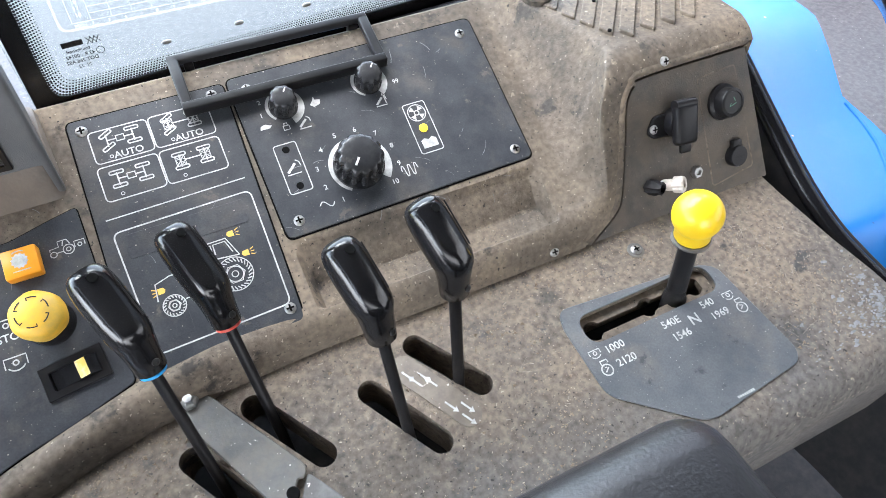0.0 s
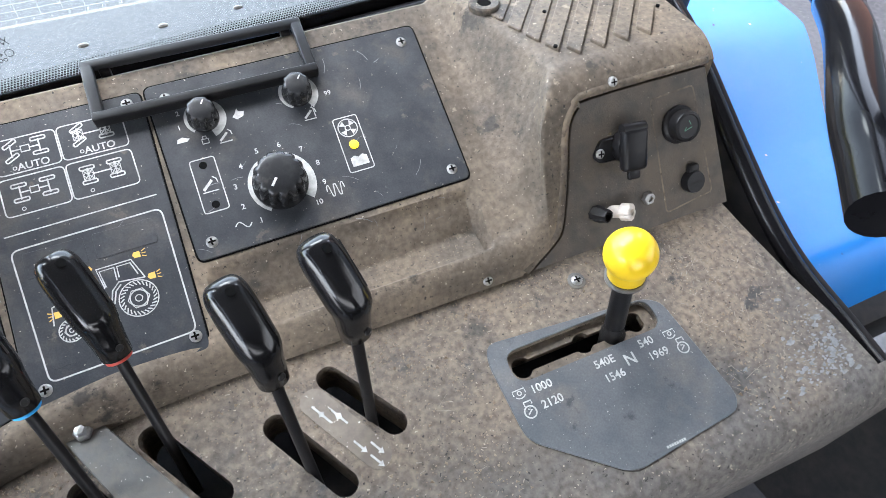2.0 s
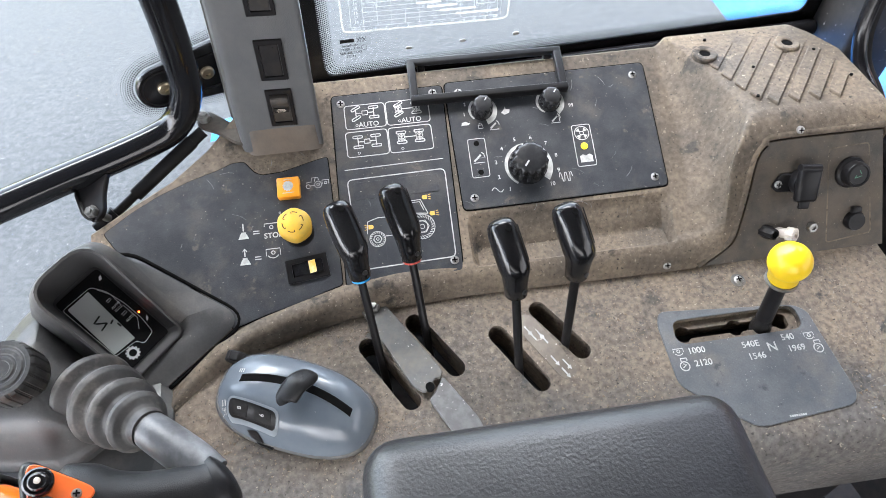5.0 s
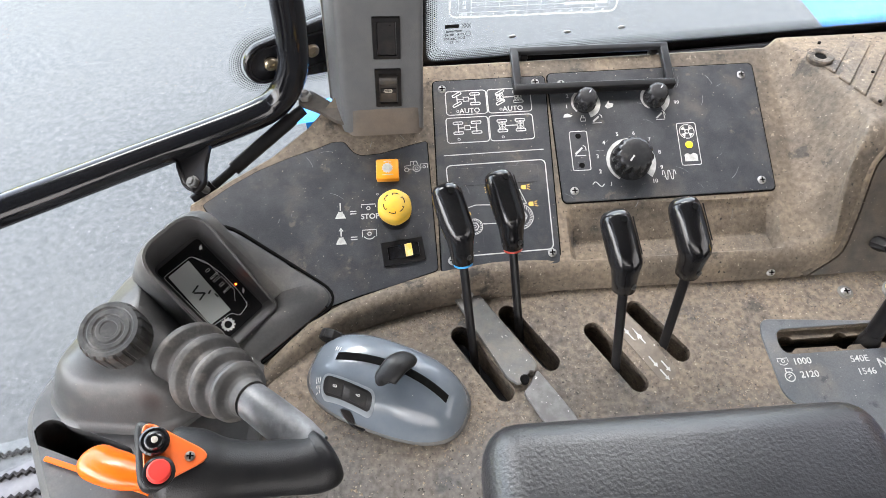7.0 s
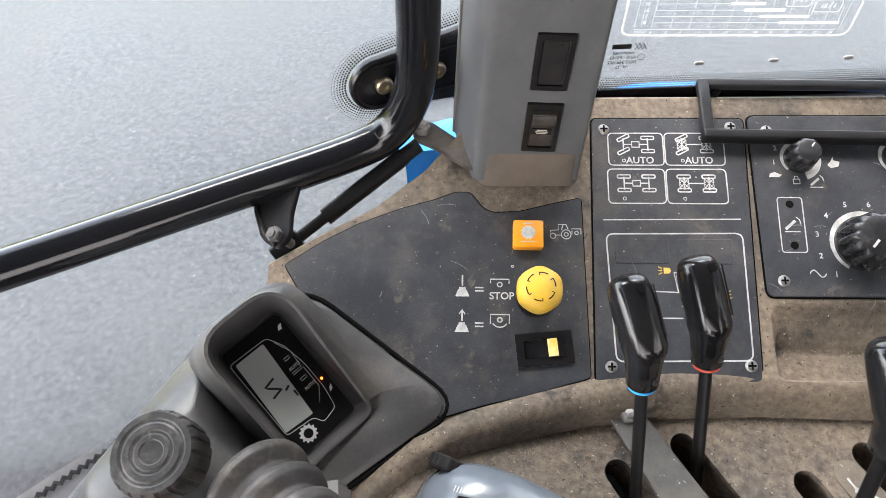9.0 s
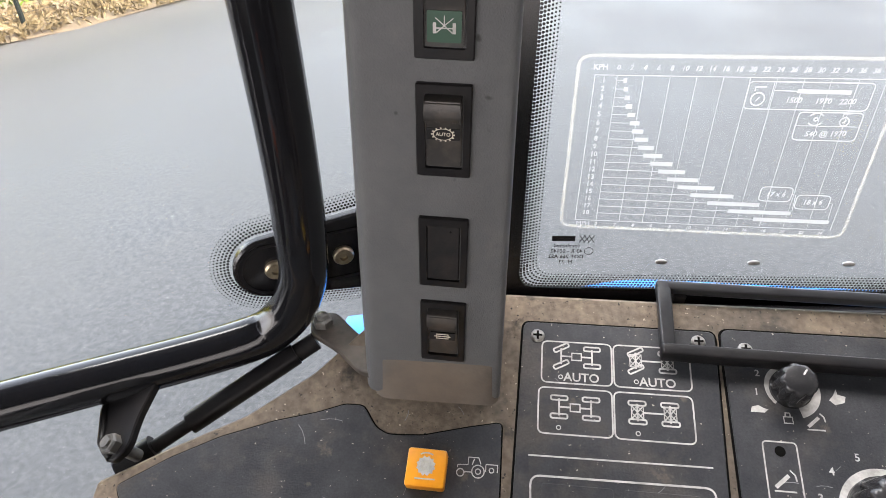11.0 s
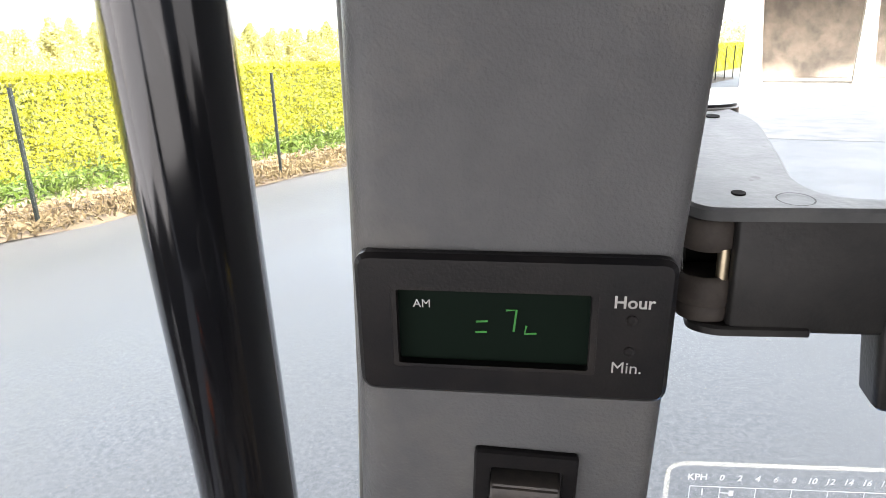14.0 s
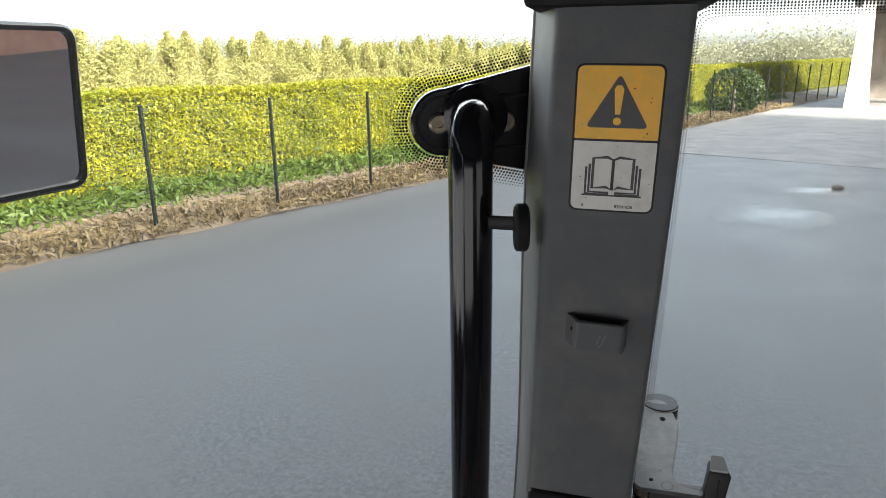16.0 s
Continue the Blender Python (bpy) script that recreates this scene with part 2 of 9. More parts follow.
M_MODULE = material("blue_grey_plastic", (0.105, 0.125, 0.148), 0.24, coat=0.3, color2=(0.125, 0.145, 0.165), scale=25, bump=0.05, speck=((0.5, 0.5, 0.5), 260, 0.76))
M_POD = material("dark_grey_pod", (0.050, 0.051, 0.052), 0.38, spec=0.45, color2=(0.078, 0.077, 0.075), scale=14, dust=(0.13, 0.12, 0.108), dust_scale=16, dust_range=(0.52, 0.80), bump=0.12, bump_scale=900, scuff=[((0.15, 0.14, 0.13), 38, 0.68)], grain=(500, 0.08), speck=((0.22, 0.2, 0.17), 300, 0.73))
M_RUBBER = material("grey_rubber", (0.034, 0.033, 0.032), 0.55, color2=(0.06, 0.056, 0.052), scale=30, dust=(0.19, 0.172, 0.150), dust_scale=26, dust_range=(0.50, 0.78), bump=0.1, grain=(350, 0.12))
M_ARM = material("black_vinyl", (0.013, 0.0135, 0.015), 0.38, color2=(0.02, 0.02, 0.022), scale=20, bump=0.4, bump_scale=420)
M_LCD = material("grey_lcd", (0.62, 0.65, 0.63), 0.3)
M_HOODIN = material("dark_hood_lining", (0.060, 0.060, 0.061), 0.5, color2=(0.075, 0.074, 0.073), scale=30, bump=0.1)
M_SEG = material("lcd_segment", (0.025, 0.03, 0.028), 0.4)
M_BLUE = material("blue_paint", (0.012, 0.170, 0.52), 0.25, spec=0.25, color2=(0.014, 0.180, 0.54), scale=5, dust=(0.03, 0.20, 0.53), dust_scale=7, dust_range=(0.5, 0.9), speck=((0.35, 0.45, 0.6), 60, 0.735), speck2=((0.02, 0.03, 0.05), 45, 0.75))
M_CABLE_BLUE = material("blue_cable_tie", (0.03, 0.35, 0.75), 0.4)
M_CABLE_RED = material("red_cable_tie", (0.65, 0.08, 0.05), 0.4)
M_SCREEN = material("dark_green_screen", (0.004, 0.009, 0.006), 0.6, spec=0.05)
M_GLASSDOOR = glass_material("clear_door_glass", dirt=0.02)
M_ASPHALT = material("damp_asphalt", (0.056, 0.055, 0.054), 0.44, spec=0.40, color2=(0.098, 0.094, 0.089), scale=32, contrast=(0.40, 0.62), grain=(48, 0.16), dust=(0.112, 0.107, 0.101), dust_scale=0.55, dust_range=(0.36, 0.72),
                     rough2=0.62, bump=0.12, bump_scale=60, speck=((0.25, 0.24, 0.22), 70, 0.71), speck2=((0.055, 0.045, 0.044), 55, 0.70))


# ---- mesh helpers ----
def whole(o):
    """An object's place in the world, through its parents."""
    return whole(o.parent) @ o.matrix_parent_inverse @ o.matrix_basis if o.parent else o.matrix_basis.copy()


def part(name, bm, mat, parent=None, label="", smooth=None, m=None):
    """Links a bmesh as one mesh object, under a thing or under a part."""
    me = bpy.data.meshes.new(name)
    bmesh.ops.recalc_face_normals(bm, faces=bm.faces)
    bm.to_mesh(me)
    bm.free()
    me.materials.append(mat)
    if smooth is not None:
        for p in me.polygons:
            p.use_smooth = True
        me.set_sharp_from_angle(angle=radians(smooth))
    ob = new(name, me)
    if m is not None:
        ob.matrix_basis = m
    if parent is not None:
        ob.parent = parent
        ob.matrix_parent_inverse = whole(parent).inverted()
    if label:
        ob["label"] = label
    return ob


def thing(name, label, category, group="", kind="", at=(0, 0, 0)):
    ob = new(name)
    ob.empty_display_size = 0.02
    ob.matrix_basis = Matrix.Translation(at)
    return tagged(ob, label, category, group, kind)


def box(sx, sy, sz, at=(0, 0, 0), bevel=0.0, seg=2, m=None, bm=None):
    bm = bm or bmesh.new()
    r = bmesh.ops.create_cube(bm, size=1, matrix=(m or Matrix()) @ Matrix.Translation(at) @ Matrix.Diagonal((sx, sy, sz, 1)))
    if bevel:
        es = list({e for v in r["verts"] for e in v.link_edges})
        bmesh.ops.bevel(bm, geom=es, offset=bevel, segments=seg, affect="EDGES", profile=0.5)
    return bm


def lathe(profile, n=32, bm=None, m=None, wave=None):
    """Turns a list of (radius, height) round z; wave(angle, k) scales the radius."""
    bm = bm or bmesh.new()
    m = m or Matrix()
    rings = []
    for k, (r, z) in enumerate(profile):
        if r < 1e-6:
            rings.append([bm.verts.new(m @ Vector((0, 0, z)))])
        else:
            rings.append([bm.verts.new(m @ Vector((r * (wave(2 * math.pi * i / n, k) if wave else 1) * math.cos(2 * math.pi * i / n),
                                                   r * (wave(2 * math.pi * i / n, k) if wave else 1) * math.sin(2 * math.pi * i / n), z))) for i in range(n)])
    for a, b in zip(rings, rings[1:]):
        for i in range(n):
            j = (i + 1) % n
            q = [a[i % len(a)], a[j % len(a)], b[j % len(b)], b[i % len(b)]]
            q = list(dict.fromkeys(q))
            if len(q) > 2:
                bm.faces.new(q)
    for ring in (rings[0], rings[-1]):
        if len(ring) > 2:
            bm.faces.new(ring)
    return bm


def smooth_path(pts, per=8):
    """Catmull-Rom through the points."""
    pts = [Vector(p) for p in pts]
    q = [2 * pts[0] - pts[1], *pts, 2 * pts[-1] - pts[-2]]
    out = []
    for i in range(1, len(q) - 2):
        for k in range(per):
            t = k / per
            a, b, c, d = q[i - 1:i + 3]
            out.append(0.5 * (2 * b + (c - a) * t + (2 * a - 5 * b + 4 * c - d) * t * t + (3 * b - a - 3 * c + d) * t ** 3))
    return out + [pts[-1]]


def tube(pts, radius, n=14, bm=None, caps=True, flat=1.0, up=None):
    """A tube along points; radius may be a function of 0..1; flat squashes one axis."""
    bm = bm or bmesh.new()
    pts = [Vector(p) for p in pts]
    rings = []
    ref = Vector(up) if up else None
    for i, p in enumerate(pts):
        d = (pts[min(i + 1, len(pts) - 1)] - pts[max(i - 1, 0)]).normalized()
        if ref is None:
            ref = d.orthogonal()
        s = (ref - d * ref.dot(d)).normalized()
        ref = s if up is None else ref
        t = d.cross(s)
        r = radius(i / (len(pts) - 1)) if callable(radius) else radius
        rings.append([bm.verts.new(p + s * (r * flat * math.cos(a)) + t * (r * math.sin(a))) for a in (2 * math.pi * k / n for k in range(n))])
    for a, b in zip(rings, rings[1:]):
        for i in range(n):
            bm.faces.new((a[i], a[(i + 1) % n], b[(i + 1) % n], b[i]))
    if caps:
        bm.faces.new(rings[0])
        bm.faces.new(rings[-1])
    return bm


def rounded(pts, r, seg=5):
    """Rounds the corners of a polygon; r is one radius or one for each corner."""
    out = []
    n = len(pts)
    rs = r if isinstance(r, (list, tuple)) else [r] * n
    for i in range(n):
        p, a, b = Vector(pts[i]), Vector(pts[i - 1]), Vector(pts[(i + 1) % n])
        if rs[i] <= 0:
            out.append(tuple(p))
            continue
        da, db = (a - p), (b - p)
        ra = min(rs[i], da.length * 0.49, db.length * 0.49)
        s, e = p + da.normalized() * ra, p + db.normalized() * ra
        for k in range(seg + 1):
            t = k / seg
            out.append(tuple((1 - t) ** 2 * s + 2 * t * (1 - t) * p + t * t * e))
    return out


def rect(x0, y0, x1, y1):
    return [(x0, y0), (x1, y0), (x1, y1), (x0, y1)]


def plate(outline, z0, z1, bevel=0.0, holes=(), bm=None, m=None):
    """A flat plate with straight or bevelled rim; outline and holes are lists of (x, y)."""
    bm = bm or bmesh.new()
    m = m or Matrix()

    def ring(pts, z, inset=0.0):
        if inset:
            c = []
            n = len(pts)
            for i in range(n):
                p, a, b = Vector(pts[i]), Vector(pts[i - 1]), Vector(pts[(i + 1) % n])
                d = (b - a).normalized()
                c.append(p + Vector((-d.y, d.x)) * inset)
            pts = c
        return [bm.verts.new(m @ Vector((p[0], p[1], z))) for p in pts]

    area = sum(a[0] * b[1] - b[0] * a[1] for a, b in zip(outline, outline[1:] + outline[:1]))
    outline = list(outline) if area > 0 else list(outline)[::-1]
    rings = [ring(outline, z0), ring(outline, z1 - bevel)]
    if bevel:
        rings.append(ring(outline, z1, bevel))
    for a, b in zip(rings, rings[1:]):
        for i in range(len(a)):
            bm.faces.new((a[i], a[(i + 1) % len(a)], b[(i + 1) % len(a)], b[i]))
    edges = [bm.edges.get((rings[-1][i], rings[-1][(i + 1) % len(rings[-1])])) for i in range(len(rings[-1]))]
    for h in holes:
        t, b2 = ring(h, z1), ring(h, z0)
        for i in range(len(t)):
            f = bm.faces.new((t[i], t[(i + 1) % len(t)], b2[(i + 1) % len(t)], b2[i]))
            edges.append(bm.edges.get((t[i], t[(i + 1) % len(t)])))
    if holes:
        bmesh.ops.triangle_fill(bm, use_beauty=True, edges=edges, normal=(m.to_3x3() @ Vector((0, 0, 1))))
    else:
        bm.faces.new(rings[-1])
    return bm


def strokes(lines, w, z=0.0, bm=None, m=None, closed=False):
    """Flat printed lines of width w along polylines."""
    bm = bm or bmesh.new()
    m = m or Matrix()
    for pts in lines:
        pts = [Vector(p) for p in pts]
        loop = closed or (len(pts) > 3 and (pts[0] - pts[-1]).length < 1e-7)
        if loop and (pts[0] - pts[-1]).length < 1e-7:
            pts = pts[:-1]
        n = len(pts)
        left, right = [], []
        for i, p in enumerate(pts):
            a = pts[i - 1] if (i or loop) else p
            b = pts[(i + 1) % n] if (i < n - 1 or loop) else p
            d = (b - a)
            d = d.normalized() if d.length else Vector((1, 0))
            o = Vector((-d.y, d.x)) * (w / 2)
            left.append(bm.verts.new(m @ Vector((*(p + o), z))))
            right.append(bm.verts.new(m @ Vector((*(p - o), z))))
        for i in range(n if loop else n - 1):
            j = (i + 1) % n
            bm.faces.new((right[i], right[j], left[j], left[i]))
    return bm


def blot(outline, z=0.0, bm=None, m=None):
    """A flat printed patch."""
    bm = bm or bmesh.new()
    m = m or Matrix()
    bm.faces.new([bm.verts.new(m @ Vector((p[0], p[1], z))) for p in outline])
    return bm


def disc(x, y, r, n=16):
    return [(x + r * math.cos(2 * math.pi * k / n), y + r * math.sin(2 * math.pi * k / n)) for k in range(n)]


def ring_line(x, y, r, n=24, a0=0.0, a1=360.0):
    return [(x + r * math.cos(radians(a0 + (a1 - a0) * k / n)), y + r * math.sin(radians(a0 + (a1 - a0) * k / n))) for k in range(n + 1)]


def words(text, size, x, y, z=0.0, bm=None, m=None, align="CENTER", shear=0.0, mirror=False):
    """Lettering in the built-in font, added to a bmesh."""
    bm = bm or bmesh.new()
    cu = bpy.data.curves.new("lettering", "FONT")
    cu.body, cu.size, cu.align_x, cu.align_y, cu.shear, cu.resolution_u = text, size, align, "CENTER", shear, 3
    cu.offset = 0.0 if "M" in text else size * 0.018
    ob = bpy.data.objects.new("lettering", cu)
    scene.collection.objects.link(ob)
    bpy.context.view_layer.update()
    me = bpy.data.meshes.new_from_object(ob.evaluated_get(bpy.context.evaluated_depsgraph_get()))
    bpy.data.objects.remove(ob)
    me.transform((m or Matrix()) @ Matrix.Translation((x, y, z)) @ Matrix.Diagonal((-1 if mirror else 1, 1, 1, 1)))
    bm.from_mesh(me)
    bpy.data.meshes.remove(me)
    return bm


def frame_of(origin, u, n):
    """A local frame: u along the surface, n its outward normal."""
    n, u = Vector(n).normalized(), Vector(u)
    u = (u - n * u.dot(n)).normalized()
    v = n.cross(u)
    m = Matrix((u, v, n)).transposed().to_4x4()
    m.translation = origin
    return m


def screw(parent, m, r=0.0042, name="screw"):
    bm = lathe([(0, -0.003), (r, -0.003), (r, 0.0004), (r * 0.75, 0.0016), (0, 0.002)], 16)
    ob = part(name, bm, M_STEEL, parent, smooth=40, m=m)
    cross = bmesh.new()
    for s in ((r * 1.3, r * 0.32), (r * 0.32, r * 1.3)):
        blot(rect(-s[0] / 2, -s[1] / 2, s[0] / 2, s[1] / 2), 0.0021, cross)
    c = part("cross_recess", cross, M_DARK, ob, m=m)
    return ob


# ---- the two main planes of the side console ----
K_P, K_D = 0.475, 0.14


def panel_z(y):
    return 1.759 + K_P * y


def deck_z(y):
    return 1.711 + K_D * y


M_ON_PANEL = frame_of((0, 0, 1.759), (1, 0, 0), (0, -K_P, 1))
M_ON_DECK = frame_of((0, 0, 1.711), (1, 0, 0), (0, -K_D, 1))
CP, CD = math.hypot(1, K_P), math.hypot(1, K_D)


def pp(pts):
    """Plan (x, y) to the panel's own (u, v)."""
    return [(x, y * CP) for x, y in pts]


def dd(pts):
    return [(x, y * CD) for x, y in pts]


# ---- ground and cab shell ----
def build_ground():
    bm = bmesh.new()
    xs = [-900, -200, -60, -30, -15, -8, -4, 0, 4, 8, 15, 30, 60, 200, 900]
    vs = [[bm.verts.new((x, y, 0)) for y in xs] for x in xs]
    for i in range(len(xs) - 1):
        for j in range(len(xs) - 1):
            bm.faces.new((vs[i][j], vs[i + 1][j], vs[i + 1][j + 1], vs[i][j + 1]))
    tagged(part("ground", bm, M_ASPHALT), "damp grey asphalt yard with paler worn patches", "ground", kind="structure")


build_ground()


def build_cab():
    """Roof, floor and unseen walls and rails of the cab; they close it round the camera and hold back light."""
    roof = part("ceiling", box(2.6, 2.15, 0.10, (0.15, -0.875, 2.66), 0.02), M_MATT, smooth=40)
    tagged(roof, "dark cab roof lining above the pillar", "ceiling", kind="structure")
    floor = part("floor", box(1.5, 1.3, 0.05, (0.1, -0.75, 1.12), 0.01), M_MATT)
    tagged(floor, "dark rubber cab floor mat", "floor", kind="structure")
    # walls added outside the view to keep stray light off the console
    for name, size, at, label in (("wall_left", (2.3, 0.06, 0.75), (0.05, -1.66, 1.40), "unseen black lower left wall that blocks light"), ("wall_rear", (0.06, 1.36, 0.80), (1.33, -0.98, 1.45), "unseen black lower rear wall that blocks light"), ("wall_front", (0.06, 1.30, 0.70), (-1.24, -0.95, 1.35), "unseen black lower front wall that blocks light")):
        tagged(part(name, box(*size, at, 0.01), M_MATT), label, "wall", kind="structure")
    # rails added outside the view, hung low to darken the upper pillar
    for name, size, at in (("trim_left", (2.3, 0.06, 0.60), (0.05, -1.66, 2.31)), ("trim_rear", (0.06, 1.36, 0.40), (1.33, -0.98, 2.41)), ("trim_front", (0.06, 1.30, 0.40), (-1.24, -0.95, 2.41))):
        tagged(part(name, box(*size, at, 0.01), M_MATT), "unseen black rail that shades the upper pillar", "trim", kind="structure")
    lower = part("wall_side", box(0.80, 0.32, 0.53, (0.06, -0.095, 1.375), 0.03, 3), M_MATT, smooth=40)
    tagged(lower, "black lower side wall under the console", "wall", kind="structure")


build_cab()
# ---- side console ----
console = thing("side_console", "dusty brown moulded side console with black control panels", "console", at=(0.05, 0.0, 1.70))
FRONT = [(-0.40, -0.265), (-0.36, -0.209), (-0.335, -0.174), (-0.318, -0.151), (-0.300, -0.135), (-0.279, -0.119), (-0.24, -0.103), (-0.194, -0.0905), (-0.148, -0.0805), (-0.09, -0.0735), (-0.02, -0.0705), (0.10, -0.072), (0.222, -0.073), (0.47, -0.073)]
REAR = [(-0.42, 0.004), (-0.393, 0.018), (-0.364, 0.034), (-0.317, 0.057), (-0.2775, 0.086), (-0.248, 0.118), (-0.215, 0.146), (0.47, 0.148)]


def along(table, x):
    return float(np.interp(x, [p[0] for p in table], [p[1] for p in table]))


def step(a, b, x):
    t = max(0.0, min(1.0, (x - a) / (b - a)))
    return t * t * (3 - 2 * t)


BED_END = [(-0.085, 0.205), (-0.05, 0.212), (-0.01, 0.228), (0.05, 0.235), (0.13, 0.234)]    # where the slope to the block begins
BLOCK_EDGE = [(-0.085, 0.268), (-0.04, 0.270), (-0.005, 0.287), (0.02, 0.284), (0.06, 0.273), (0.104, 0.259), (0.14, 0.246)]
ARCH_SLOPE = [(0, 0), (0.3, 0.02), (0.58, 0.08), (0.74, 0.18), (0.82, 0.32), (0.85, 0.5), (0.875, 0.7), (0.93, 0.85), (1.03, 0.94), (1.3, 1.0)]
BACK_SLOPE = [(0, 0), (0.12, 0.015), (0.28, 0.09), (0.45, 0.25), (0.6, 0.45), (0.75, 0.66), (0.87, 0.83), (0.95, 0.94), (1.03, 0.985), (1.18, 1.0)]
N_FACE = 25


def console_profiles(x):
    """Two profiles of the same number of points at x: the sloping panel bed, and the raised block behind the sockets."""
    yf, yr = along(FRONT, x), along(REAR, x)
    a, b = [], []
    p0, p1, p2 = (yf - 0.013, deck_z(yf - 0.013) - 0.003), (yf - 0.011, panel_z(yf) + 0.011 * step(-0.02, -0.16, x) + 0.003), (yf + 0.012, panel_z(yf + 0.012))
    for k in range(N_FACE):
        t = k / (N_FACE - 1)
        a.append([(1 - t) ** 2 * p0[i] + 2 * t * (1 - t) * p1[i] + t * t * p2[i] for i in (0, 1)])
        b.append([-0.088 + 0.066 * t, 1.698 + 0.118 * t])
    n = 82
    for k in range(1, n + 1):
        t = k / n
        y = p2[0] + (yr - 0.006 - p2[0]) * t
        a.append([y, panel_z(y)])
        if k <= 14:
            s = k / 14
            b.append([(1 - s) ** 2 * -0.022 + 2 * s * (1 - s) * -0.0135 + s * s * 0.003, (1 - s) ** 2 * 1.816 + 2 * s * (1 - s) * 1.833 + s * s * 1.835])
        else:
            s = (k - 14) / (n - 14)
            b.append([0.003 + (yr - 0.006 - 0.003) * s, 1.835 + 0.003 * s])
    for dy, dz in ((0.003, -0.001), (0.006, -0.006), (0.006, -0.03), (0.006, -0.10)):
        a.append([yr - 0.006 + dy, panel_z(yr - 0.006) + dz])
        b.append([yr - 0.006 + dy, 1.838 + dz])
    return a, b


TRAY = (-0.009, 0.208, -0.067, -0.017)   # x0, x1, y0, y1


SIDE_N = Vector((0, -0.869, 0.494))
M_SIDE = frame_of((0.36, -0.0505, 1.755), (1, 0, 0), SIDE_N)
RECESS = [(-0.126, -0.066), (-0.114, -0.058), (-0.096, -0.046), (-0.088, -0.036), (-0.082, -0.014), (-0.0765, 0.013), (-0.072, 0.040), (-0.068, 0.053), (-0.060, 0.0625), (-0.048, 0.067), (0.069, 0.067)]


def in_recess(p):
    q = M_SIDE.inverted() @ p
    if not (-0.004 < q.z < 0.012 and -0.07 < q.y < 0.0705):
        return False
    left = float(np.interp(q.y, [r[1] for r in RECESS[:-1]], [r[0] for r in RECESS[:-1]]))
    return q.x > left - 0.0035


def build_console_body():
    bm = bmesh.new()
    bed = [-0.40 + 0.004 * k for k in range(152)]
    slope = [tuple(p) for p in smooth_path([(x, z, 0) for x, z in ARCH_SLOPE], 3)]
    back = [tuple(p) for p in smooth_path([(x, z, 0) for x, z in BACK_SLOPE], 3)]
    stations = [("bed", x) for x in bed] + [("join", k / 5) for k in range(1, 5)] + [("slope", k) for k in range(len(slope))] + [("block", k / 30) for k in range(1, 31)]
    cols = []
    for kind, q in stations:
        col = []
        a, b = console_profiles(q if kind == "bed" else 0.25 if kind != "block" else 0.27 + 0.17 * q)
        for (ya, za), (yb, zb) in zip(a, b):
            ym = 0.5 * (ya + yb)
            x0, xt = along(BED_END, ym), along(BLOCK_EDGE, ym)
            f = step(-0.005, -0.045, ym)
            s = 0.0
            if kind == "bed":
                x = q
            elif kind == "join":
                x = bed[-1] + (x0 - bed[-1]) * q
            else:
                k = q if kind == "slope" else -1
                x = x0 + (xt - x0) * (slope[k][0] * f + back[k][0] * (1 - f))
                s = slope[k][1] * f + back[k][1] * (1 - f)
            y, z = ya + (yb - ya) * s, za + (zb - za) * s
            if kind == "block":
                edge = float(np.interp(y, [-0.088, -0.01, 0.09, 0.125, 0.148], [0.451, 0.432, 0.428, 0.410, 0.390]))
                x += (edge - x) * q
            inx = step(TRAY[0] - 0.002, TRAY[0] + 0.004, x) * step(TRAY[1] + 0.003, TRAY[1] - 0.004, x)
            iny = step(TRAY[2] - 0.002, TRAY[2] + 0.005, y) * step(TRAY[3] + 0.001, TRAY[3] - 0.002, y)
            if inx * iny > 0 and s < 0.1:
                floor = 1.7185 + 0.10 * (y + 0.06) + max(0.0, y + 0.040) * 1.05
                z = z + (min(z, floor) - z) * inx * iny
            col.append(bm.verts.new((x, y, z)))
        cols.append(col)
    for c, d in zip(cols, cols[1:]):
        for i in range(len(c) - 1):
            if i < N_FACE and in_recess((c[i].co + d[i + 1].co) / 2):
                continue
            bm.faces.new((c[i], d[i], d[i + 1], c[i + 1]))
    for col in (cols[0], cols[-1]):
        low = [bm.verts.new((v.co.x, v.co.y, 1.60)) for v in col]
        for i in range(len(col) - 1):
            if col is cols[-1] and i < N_FACE:
                continue
            bm.faces.new((col[i], col[i + 1], low[i + 1], low[i]))
    bmesh.ops.delete(bm, geom=[v for v in bm.verts if not v.link_faces], context="VERTS")
    part("housing", bm, M_MOULD, console, "dusty brown moulded plastic housing", smooth=40)
    # rounded lip round the sunken socket plate
    path = [Vector((*p, 0)) for p in smooth_path([(u, v, 0) for u, v in RECESS], 4)]
    path = [p.xy for p in path]
    bm = bmesh.new()
    rows = []
    for k, p in enumerate(path):
        d = (path[min(k + 1, len(path) - 1)] - path[max(k - 1, 0)]).normalized()
        out = Vector((-d.y, d.x))
        rows.append([bm.verts.new((*(p + out * o), h)) for o, h in ((0.0085, 0.0035), (0.0060, 0.0062), (0.0035, 0.0064), (0.0012, 0.0058), (0.0, 0.0042), (0.0, -0.006))])
    for a, b in zip(rows, rows[1:]):
        for i in range(5):
            bm.faces.new((a[i], b[i], b[i + 1], a[i + 1]))
    part("recess_lip", bm, M_MOULD, console, "worn rounded lip round the socket plate", smooth=60, m=M_SIDE)


build_console_body()


